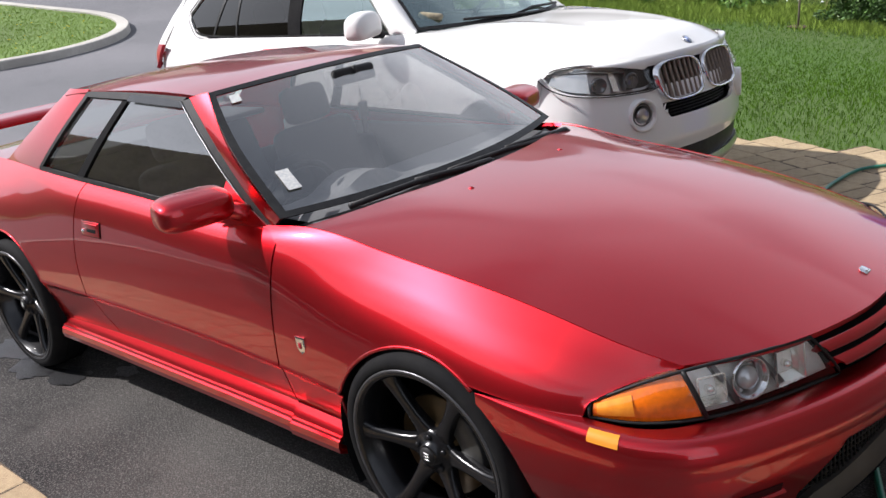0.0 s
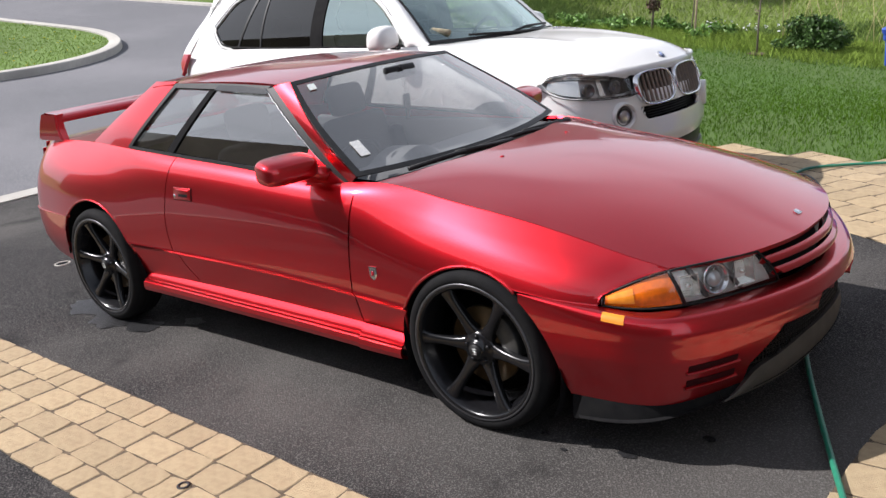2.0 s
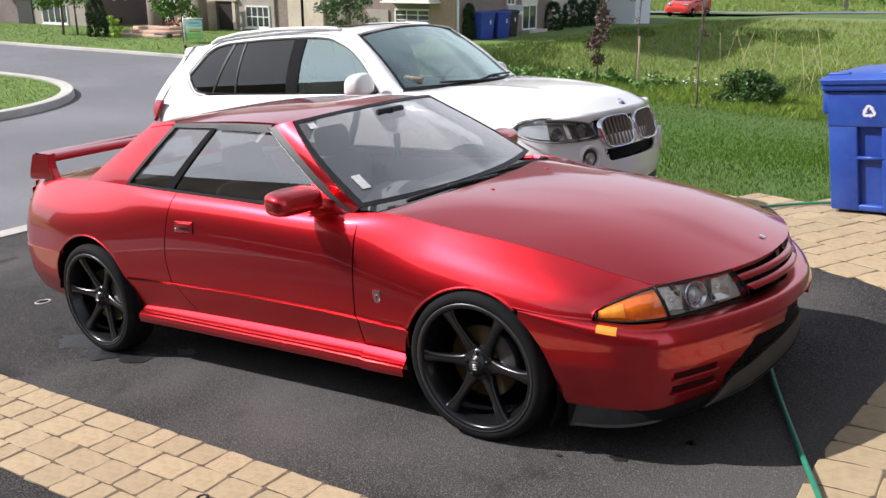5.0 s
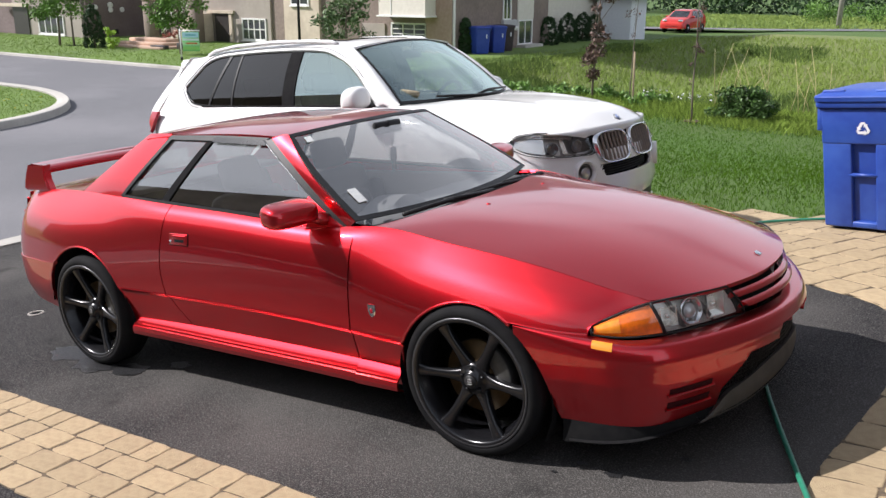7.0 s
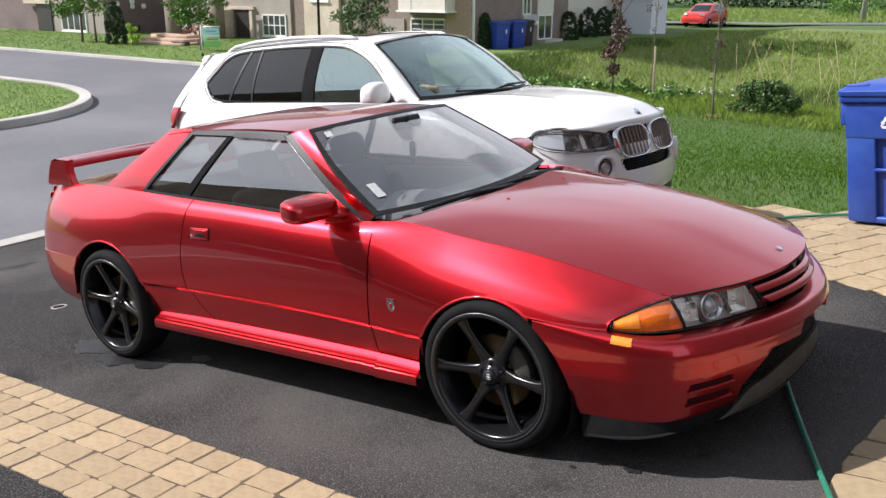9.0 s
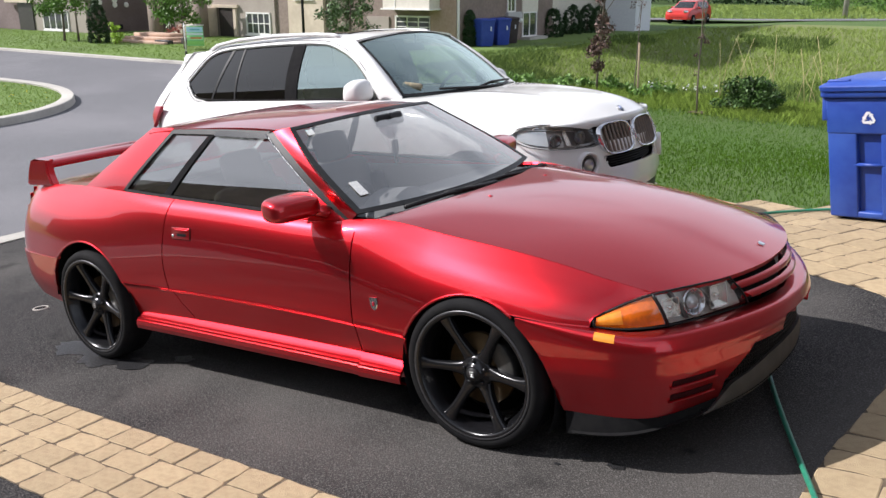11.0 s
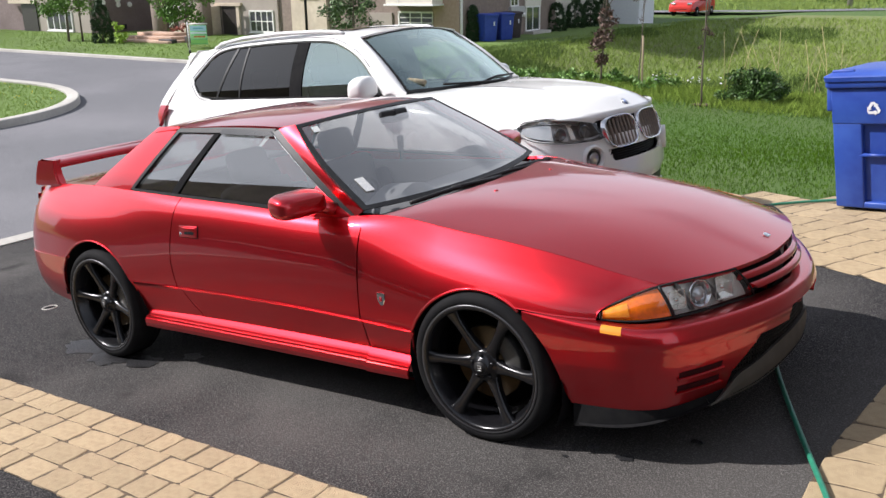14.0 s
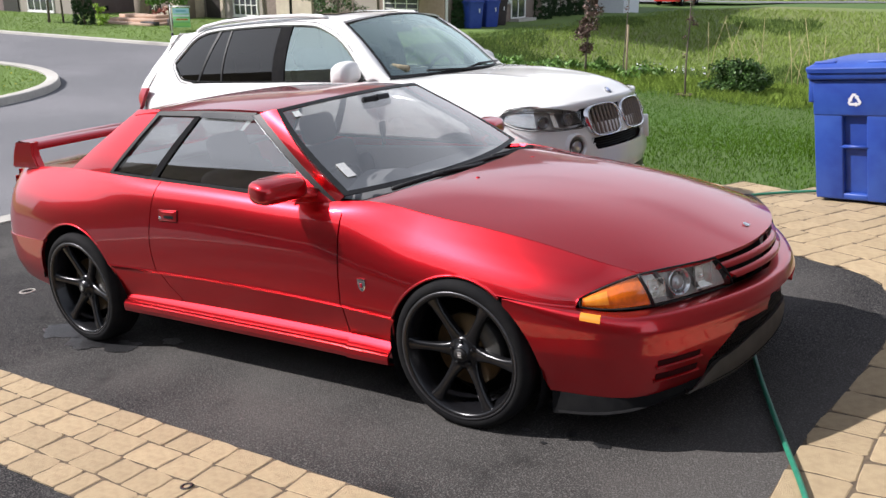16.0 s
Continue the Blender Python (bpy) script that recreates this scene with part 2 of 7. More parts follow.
def tube_bm(points, radius, n=8, bm=None, taper=None):
    """A round bar along points; taper gives the end radius."""
    b = bmesh.new()
    pts = [Vector(p) for p in points]
    rings = []
    for i, p in enumerate(pts):
        d = (pts[min(i + 1, len(pts) - 1)] - pts[max(i - 1, 0)]).normalized()
        u = d.cross(Vector((0, 0, 1)) if abs(d.z) < 0.9 else Vector((1, 0, 0))).normalized()
        w = d.cross(u)
        r = radius if taper is None else radius + (taper - radius) * i / max(1, len(pts) - 1)
        rings.append([b.verts.new(p + r * (math.cos(2 * math.pi * k / n) * u + math.sin(2 * math.pi * k / n) * w)) for k in range(n)])
    for p, q in zip(rings, rings[1:]):
        for k in range(n):
            b.faces.new((p[k], p[(k + 1) % n], q[(k + 1) % n], q[k]))
    b.faces.new(rings[0][::-1])
    b.faces.new(rings[-1])
    return b if bm is None else merge(bm, b)


def curve_fn(xs, ys):
    """A smooth, overshoot-free curve through knots (monotone cubic)."""
    xs, ys = np.array(xs, float), np.array(ys, float)
    h, d = np.diff(xs), np.diff(ys) / np.diff(xs)
    m = np.zeros(len(xs))
    m[0], m[-1] = d[0], d[-1]
    for i in range(1, len(xs) - 1):
        if d[i - 1] * d[i] > 0:
            w1, w2 = 2 * h[i] + h[i - 1], h[i] + 2 * h[i - 1]
            m[i] = (w1 + w2) / (w1 / d[i - 1] + w2 / d[i])

    def f(x):
        x = min(max(x, xs[0]), xs[-1])
        i = min(max(int(np.searchsorted(xs, x)) - 1, 0), len(xs) - 2)
        t = (x - xs[i]) / h[i]
        return float((1 + 2 * t) * (1 - t) ** 2 * ys[i] + t * (1 - t) ** 2 * h[i] * m[i]
                     + t * t * (3 - 2 * t) * ys[i + 1] + t * t * (t - 1) * h[i] * m[i + 1])
    return f


def spline_fn(xs, ys):
    """A natural cubic spline through knots: even curvature, for body lines."""
    xs, ys = np.array(xs, float), np.array(ys, float)
    n, h = len(xs), np.diff(xs)
    a, r = np.eye(n), np.zeros(n)
    for i in range(1, n - 1):
        a[i, i - 1:i + 2] = h[i - 1], 2 * (h[i - 1] + h[i]), h[i]
        r[i] = 6 * ((ys[i + 1] - ys[i]) / h[i] - (ys[i] - ys[i - 1]) / h[i - 1])
    m = np.linalg.solve(a, r)

    def f(x):
        x = min(max(x, xs[0]), xs[-1])
        i = min(max(int(np.searchsorted(xs, x)) - 1, 0), n - 2)
        u, v = xs[i + 1] - x, x - xs[i]
        return float((m[i] * u ** 3 + m[i + 1] * v ** 3) / (6 * h[i]) + (ys[i] / h[i] - m[i] * h[i] / 6) * u + (ys[i + 1] / h[i] - m[i + 1] * h[i] / 6) * v)
    return f


def panel(name, fn, nu, nv, material, parent, side=1, label="", hole=None, rim=0.015, out=(0, 1, 0), angle=35):
    """A sheet fn(u, v) -> (x, y, z), u and v in 0..1, with turned-in edges. side = -1 mirrors it in y.
    hole(point) -> None or the point moved onto the hole's rim: what lies inside is cut away."""
    b = bmesh.new()
    grid, inside = [], set()
    for i in range(nu + 1):
        row = []
        for j in range(nv + 1):
            p = Vector(fn(i / nu, j / nv))
            v = b.verts.new(p)
            if hole is not None:
                q = hole(p)
                if q is not None:
                    inside.add(v)
                    v.co = Vector(q)
            row.append(v)
        grid.append(row)
    for i in range(nu):
        for j in range(nv):
            f = (grid[i][j], grid[i + 1][j], grid[i + 1][j + 1], grid[i][j + 1])
            if hole is not None and sum(v in inside for v in f) == 4:
                continue
            if len({tuple(round(c, 5) for c in v.co) for v in f}) < 3:
                continue
            b.faces.new(f)
    loose = [v for v in b.verts if not v.link_faces]
    bmesh.ops.delete(b, geom=loose, context='VERTS')
    b.normal_update()
    if sum((f.normal * f.calc_area() for f in b.faces), Vector()).dot(Vector(out)) < 0:
        bmesh.ops.reverse_faces(b, faces=b.faces[:])
    if rim:
        b.normal_update()
        edge = [e for e in b.edges if e.is_boundary]
        nor = {v: (Vector((0, 1 if v.co.y > 0 else -1, 0)) if v in inside and out[1] == 1 or v in inside and abs(v.co.y) > .8 else v.normal.copy()) for e in edge for v in e.verts}
        r = bmesh.ops.extrude_edge_only(b, edges=edge)
        new_v = [g for g in r["geom"] if isinstance(g, bmesh.types.BMVert)]
        old = list(nor)
        for v in new_v:
            o = min((w.other_vert(v) for w in v.link_edges if w.other_vert(v) in nor), key=lambda k: (k.co - v.co).length)
            v.co = v.co - nor[o] * rim
    if side < 0:
        for v in b.verts:
            v.co.y = -v.co.y
        bmesh.ops.reverse_faces(b, faces=b.faces[:])
    for e in b.edges:
        if len(e.link_faces) == 2 and e.calc_face_angle(0) > radians(angle):
            e.smooth = False
    me = bpy.data.meshes.new(name)
    b.to_mesh(me)
    b.free()
    me.materials.append(material)
    me.polygons.foreach_set("use_smooth", [True] * len(me.polygons))
    ob = new(name, me)
    ob.parent = parent
    if label:
        ob["label"] = label
    return ob


def thing(name, label, category, at, group="", kind=""):
    ob = new(name)
    ob.empty_display_size = 0.1
    ob.matrix_world = at
    return tagged(ob, label, category, group, kind)

# ---- ground ----
ASPHALT = asphalt("driveway_asphalt", (.019, .0184, .0190), (.135, .128, .120), (.095, .089, .082), 145, 1.0, .55)
ROAD = asphalt("street_asphalt", (.16, .16, .17), (.28, .28, .285), (.215, .21, .22), 70, 1.0, .25, .12)
SOIL = mat("lawn_soil", (.10, .17, .03), .95, col2=(.14, .22, .04), scale=18, bump=.6, bump_scale=70, big=(.09, .14, .03), big_scale=.3)
BANK = mat("rough_bank", (.11, .155, .035), .95, col2=(.16, .20, .055), scale=3, bump=.6, bump_scale=20, big=(.16, .16, .06), big_scale=.12)
CONCRETE = mat("kerb_concrete", (.42, .40, .36), .9, col2=(.50, .48, .43), scale=12, bump=.3, bump_scale=80, big=(.34, .32, .29), big_scale=.8)
SAND = mat("joint_sand", (.15, .11, .07), .95, col2=(.07, .052, .034), scale=40, bump=.4, bump_scale=200)
PAVER = mat("tan_paver", (.40, .30, .172), .88, col2=(.475, .37, .228), scale=55, bump=.5, bump_scale=110, big=(.365, .273, .162), big_scale=5, rnd=.09)
STREET = -.56


def land(x, y):
    """Height of the ground: the climbing driveway, the flat street, the ditch and bank beyond the lawn."""
    hill = .1043 * x + .0048 * y
    hill += .045 * smooth((y - 1.0) / .8) * smooth((3.6 - y) / .4) * smooth((.4 - x) / .8)
    k = smooth((x + 6.0) / 1.2)
    z = STREET + (hill - STREET) * k
    if x > 7:
        z = .73
    far = smooth((y - 4.2) / 8.0)
    z = z + (STREET - z) * far
    dip = smooth((y - 15.5) / 4.5) * smooth((46 - y) / 22.0) * smooth((x + 13.5) / 6)
    z -= .85 * dip
    z += .22 * smooth((y - 36) / 10) * smooth((x + 14) / 5)
    if y > 6:
        z += .05 * far * noise.noise(Vector((x * .3, y * .3, 0))) * smooth((x + 9) / 3)
    return z


def sheet(name, xs, ys, lift, material, z=land, **tags):
    v = [(x, y, z(x, y) + lift) for x in xs for y in ys]
    n = len(ys)
    f = [(i * n + j, (i + 1) * n + j, (i + 1) * n + j + 1, i * n + j + 1) for i in range(len(xs) - 1) for j in range(n - 1)]
    ob = mesh_ob(name, v, f, material)
    return tagged(ob, **tags)


def steps(*stops):
    out = [stops[0][0]]
    for (a, _), (b, n) in zip(stops, stops[1:]):
        out += [a + (b - a) * (i + 1) / n for i in range(n)]
    return out


def arc(cx, cy, r, a0, a1, n):
    return [(cx + r * math.cos(radians(a0 + (a1 - a0) * i / n)), cy + r * math.sin(radians(a0 + (a1 - a0) * i / n))) for i in range(n + 1)]


def slab(name, outline, z0, z1, material, parent=None, **tags):
    """A flat plate with upright sides over an outline of (x, y)."""
    b = bmesh.new()
    lo, hi = [b.verts.new((x, y, z0)) for x, y in outline], [b.verts.new((x, y, z1)) for x, y in outline]
    n = len(outline)
    b.faces.new(hi)
    for i in range(n):
        b.faces.new((lo[i], lo[(i + 1) % n], hi[(i + 1) % n], hi[i]))
    bmesh.ops.triangulate(b, faces=[f for f in b.faces if len(f.verts) > 4])
    ob = part(name, b, material, parent, smooth=False)
    return tagged(ob, **tags)


def kerb(name, line, width, z0, z1, material, **tags):
    """A kerb stone of that width along the left of a line of (x, y), its top edges rounded."""
    b = bmesh.new()
    rings = []
    for i, (x, y) in enumerate(line):
        p, q = Vector(line[max(i - 1, 0)]), Vector(line[min(i + 1, len(line) - 1)])
        d = (q - p).normalized()
        n = Vector((-d.y, d.x))
        rings.append([b.verts.new((x + n.x * o, y + n.y * o, z)) for o, z in ((0, z0), (.012, z1 - .02), (.03, z1), (width - .02, z1), (width, z1 - .01), (width, z0))])
    for p, q in zip(rings, rings[1:]):
        for k in range(5):
            b.faces.new((p[k], p[k + 1], q[k + 1], q[k]))
    ob = part(name, b, material, angle=30)
    return tagged(ob, **tags)


gx = steps((-600, 0), (-60, 8), (-20, 20), (12, 90), (60, 12), (600, 8))
gy = steps((-600, 0), (-40, 8), (-8, 12), (60, 170), (120, 12), (900, 10))
TURF = mat("turf_soil", (.044, .100, .010), .95, col2=(.068, .135, .016), scale=18, bump=.6, bump_scale=70, big=(.07, .11, .025), big_scale=.3)
sheet("ground", gx, gy, -.03, TURF, label="green mown lawn and rough grass", category="ground", kind="structure")
sheet("bank", steps((-13, 0), (30, 60)), steps((15.5, 0), (48, 60)), -.012, BANK, label="rough grassy bank above a ditch", category="bank", kind="structure")

# street: comes past the driveway and bends away behind the parked cars
def bend(inset, n=24):
    return [(-18.6 + (5.9 - inset) * math.cos(radians(90 - 90 * i / n)), 4.1 + (4.65 - inset) * math.sin(radians(90 - 90 * i / n))) for i in range(n + 1)]


inner = bend(0)
outer = arc(-13.0, 7.0, 7.9, 90, 0, 16)
corner_in = [(-12.70, -90)] + [(-12.70, 4.1)] + [(x, y) for x, y in reversed(inner)][1:] + [(-150, 8.75)]
street = [(-5.55, -90)] + [(-5.55, 6.8)] + list(reversed(outer)) + [(-150, 14.9)] + list(reversed(corner_in))
slab("street", street, STREET - .05, STREET + .004, ROAD, label="pale grey asphalt street bending away", category="road", kind="structure")
island = [(-12.93, -90), (-12.93, 4.1)] + bend(.23)[::-1][1:] + [(-150, 8.52), (-150, -90)]
slab("island_lawn", island, STREET - .02, STREET + .10, SOIL, label="grass island inside the bend of the street", category="lawn", kind="structure")
kerb("kerb", corner_in, .27, STREET - .02, STREET + .15, CONCRETE, label="pale concrete kerb round the grass island", category="kerb", kind="structure")
far_edge = [(-150, 14.9)] + [(x, y) for x, y in outer][0:7]
kerb("kerb", far_edge, .18, STREET - .02, STREET + .10, CONCRETE, label="pale concrete kerb along the far side", category="kerb", kind="structure")
slab("far_lawn", [(-150, 15.06)] + [(-13.0, 15.06), (-13.2, 40), (-150, 60)], STREET - .02, STREET + .08, SOIL, label="mown lawn in front of the houses", category="lawn", kind="structure")
slab("gutter", [(-5.72, -30), (-5.50, -30), (-5.50, 6.6), (-5.72, 6.6)], STREET - .05, STREET + .012, CONCRETE, label="flush concrete gutter strip at the driveway mouth", category="gutter", kind="structure")

# driveway asphalt with the curved paver border at its head
BORDER = [(2.50, -2.2), (2.53, -1.0), (2.55, -.4), (2.63, .3), (2.66, .8), (2.60, 1.3), (2.44, 1.66), (2.02, 1.95), (1.5, 2.26), (1.0, 2.55), (.6, 2.8), (.2, 3.06), (-.2, 3.32), (-.6, 3.58)]


def along(line, n):
    """n + 1 even steps along a line of (x, y), smoothed."""
    p = [Vector(q) for q in line]
    d = [0]
    for a, c in zip(p, p[1:]):
        d.append(d[-1] + (c - a).length)
    fx, fy = curve_fn(d, [q.x for q in p]), curve_fn(d, [q.y for q in p])
    return [Vector((fx(d[-1] * i / n), fy(d[-1] * i / n))) for i in range(n + 1)], d[-1]


edge, edge_len = along(BORDER, 60)
front_edge = curve_fn([-2.3] + [p.y for p in edge[1:]], [2.5] + [p.x for p in edge[1:]])
dys = steps((-1.62, 0), (2.75, 62), (3.35, 6))
v, f, nx = [], [], 46
for j, y in enumerate(dys):
    xe = front_edge(y) if y < 2.78 else .6
    for i in range(nx + 1):
        x = -5.52 + (xe + 5.52) * i / nx
        v.append((x, y, land(x, y) + .001))
for j in range(len(dys) - 1):
    for i in range(nx):
        a = j * (nx + 1) + i
        f.append((a, a + 1, a + nx + 2, a + nx + 1))
tagged(mesh_ob("driveway", v, f, ASPHALT), "dark worn asphalt driveway sloping to the street", "driveway", kind="structure")
sheet("neighbour_driveway", steps((-5.52, 0), (9, 40)), steps((-7.5, 0), (-1.62, 8)), .001, ASPHALT, label="dark asphalt driveway beyond the paver strip", category="driveway", kind="structure")
# ground out of view, added as dark asphalt to dim the bumper's reflection
sheet("forecourt", steps((2.40, 0), (6.2, 10)), steps((-1.62, 0), (3.9, 14)), -.004, ASPHALT, label="dark asphalt added out of view past the paving", category="driveway", kind="structure")

# ---- the red coupe ----
# its frame: x forward, y to its left, z up from the driveway, origin midway between the axles
AXLE, TYRE_R = 1.3075, 0.330
ARCH = {1: (1.325, 0.298, 0.364), -1: (-AXLE, 0.345, 0.370)}

XS = (-2.24, -2.12, -1.9, -1.6, -1.31, -0.9, -0.5, 0.0, 0.5, 0.9, 1.31, 1.56, 1.70, 1.85, 1.95, 2.06)
W_C = spline_fn(XS, (.66, .765, .838, .878, .886, .872, .862, .860, .864, .874, .890, .895, .884, .834, .765, .66))
# the top edge: deck edge behind, waistline at the door, bonnet gap ahead
W_E = spline_fn((-2.24, -2.0, -1.5, -1.0, -0.5, 0.0, 0.5, 0.62, 0.80, 1.1, 1.4, 1.7, 1.9, 2.03), (.55, .625, .68, .737, .754, .760, .760, .755, .735, .720, .715, .708, .697, .672))
Z_E = spline_fn((-2.24, -2.1, -1.8, -1.4, -1.0, -0.5, 0.0, 0.62, 0.80, 1.1, 1.4, 1.7, 1.9, 2.03), (.955, .975, .995, .998, .988, .962, .934, .912, .918, .874, .828, .772, .722, .688))
Z_B = spline_fn((-2.24, -1.0, -0.5, 0.65, 1.0, 2.06), (.505, .500, .497, .470, .452, .45))
# how the flank draws in from the swage line to the top edge
DRAW = curve_fn((0, .12, .25, .42, .59, .72, .82, .91, .97, 1), (0, .006, .026, .082, .172, .275, .405, .60, .83, 1))


DRAW_WING = curve_fn((0, .12, .25, .42, .56, .68, .80, .90, 1), (0, .008, .034, .100, .205, .350, .565, .78, 1))


def body_side_smooth(x, v):
    """The flank from sill (v = 0) to top edge (v = 1): tucked lower door, swage line, then a face that leans in and rolls over."""
    wc, zb = W_C(x), Z_B(x)
    if v < .335:
        t = (0.0, .16, .29, .335)
        return float(np.interp(v, t, (wc - .115, wc - .044, wc - .012, wc - .003))), float(np.interp(v, t, (.20, .33, zb - .014, zb)))
    f = (v - .335) / .665
    lip = .006 * max(0, 1 - (v - .335) / .020)
    k = smooth((x - .55) / .55) + .8 * smooth((-.55 - x) / .6)
    draw = DRAW(f) * (1 - k) + DRAW_WING(f) * k
    return wc - (wc - W_E(x)) * draw + lip, zb + (Z_E(x) - zb) * f


def arch_hole(end, less=0.0):
    cx, cz, r = ARCH[end]
    r -= less

    def f(p):
        d = math.hypot(p.x - cx, p.z - cz)
        if d >= r or p.z < 0.05:
            return None
        k = r / max(d, 1e-3)
        return (cx + (p.x - cx) * k, p.y, cz + (p.z - cz) * k)
    return f


def flank(x0, x1, v0, v1):
    """Patch of the flank: x from x0(v) to x1(v), v from v0 to v1."""
    def f(u, v):
        vv = v0 + (v1 - v0) * v
        x = x0(vv) + (x1(vv) - x0(vv)) * u
        w, z = body_side_smooth(x, vv)
        return (x, w, z)
    return f


car = thing("red_coupe", "candy red two-door sports coupe parked on the asphalt driveway", "car", DRIVE)

DOOR_F = lambda v: 0.70 + 0.012 * v
DOOR_R = curve_fn((0.0, .16, .25, .335, .55, .8, 1.0), (-.42, -.45, -.53, -.575, -.60, -.575, -.55))
GAP = 0.0035

# headlamp outline from its outer end to the grille: top and bottom edges
LAMP_U = (0, .22, .44, .72, 1)
LAMP_TOP = [spline_fn(LAMP_U, k) for k in ((1.846, 1.938, 2.030, 2.130, 2.214), (.796, .747, .684, .548, .386), (.610, .655, .686, .690, .683))]
LAMP_LOW = [spline_fn(LAMP_U, k) for k in ((1.850, 1.960, 2.079, 2.188, 2.256), (.812, .764, .666, .468, .288), (.580, .568, .567, .560, .549))]


def fender_foot(x):
    """The fender ends at the bumper and, ahead of that, at the top of the lamp."""
    if x < 1.846:
        return .606 - .09 * (x - 1.56)
    return max(float(np.interp(x, (1.846, 1.89, 1.938, 1.985, 2.030, 2.06), (.610, .635, .655, .672, .686, .688))) + .004, .584)


for side in (-1, 1):
    panel("front_fender", flank(lambda v: DOOR_F(v) + GAP if v < .93 else DOOR_F(v) + GAP - (v - .93) * 0.9,
                                lambda v: 1.846 + .180 * smooth((v - .36) / .2), 0.0, 1.0), 90, 90, RED, car, side, hole=lambda p: (
        arch_hole(1)(p) or ((p.x, p.y, fender_foot(p.x)) if p.x > 1.5 and p.z < fender_foot(p.x) else None)))
    panel("quarter_panel", flank(lambda v: -2.19, lambda v: DOOR_R(v) - GAP, 0.0, 1.0), 76, 96, RED, car, side, hole=lambda p: (
        arch_hole(-1)(p) or ((p.x, p.y, .60) if p.x < -1.55 and p.z < .60 else None)))
    door = panel("door", flank(lambda v: DOOR_R(v) + GAP, lambda v: DOOR_F(v) - GAP, .10, 1.0), 40, 100, RED, car, side)


# greenhouse side: half-width by height, drawn in a little towards the ends
def side_w(x, z):
    k = min(max((z - .90) / .42, 0), 1)
    return .756 - .192 * k ** 1.40 - .012 * ((x + .15) / .8) ** 2


def quad_patch(c, off=0.0, bow=0.0):
    """c: four (x, z) corners: bottom rear, bottom front, top front, top rear."""
    def f(u, v):
        x = (c[0][0] * (1 - u) + c[1][0] * u) * (1 - v) + (c[3][0] * (1 - u) + c[2][0] * u) * v
        z = (c[0][1] * (1 - u) + c[1][1] * u) * (1 - v) + (c[3][1] * (1 - u) + c[2][1] * u) * v
        z += bow * math.sin(math.pi * u) * v
        return (x, side_w(x, z) + off, z)
    return f


RAIL_Z = spline_fn((-1.0, -.7, -.4, 0.0, .18), (1.285, 1.308, 1.315, 1.305, 1.29))
ROOF_Z = spline_fn((-1.0, -.85, -.5, -.1, .12, .26), (1.305, 1.325, 1.348, 1.345, 1.335, 1.318))
BELT = lambda x: Z_E(x)

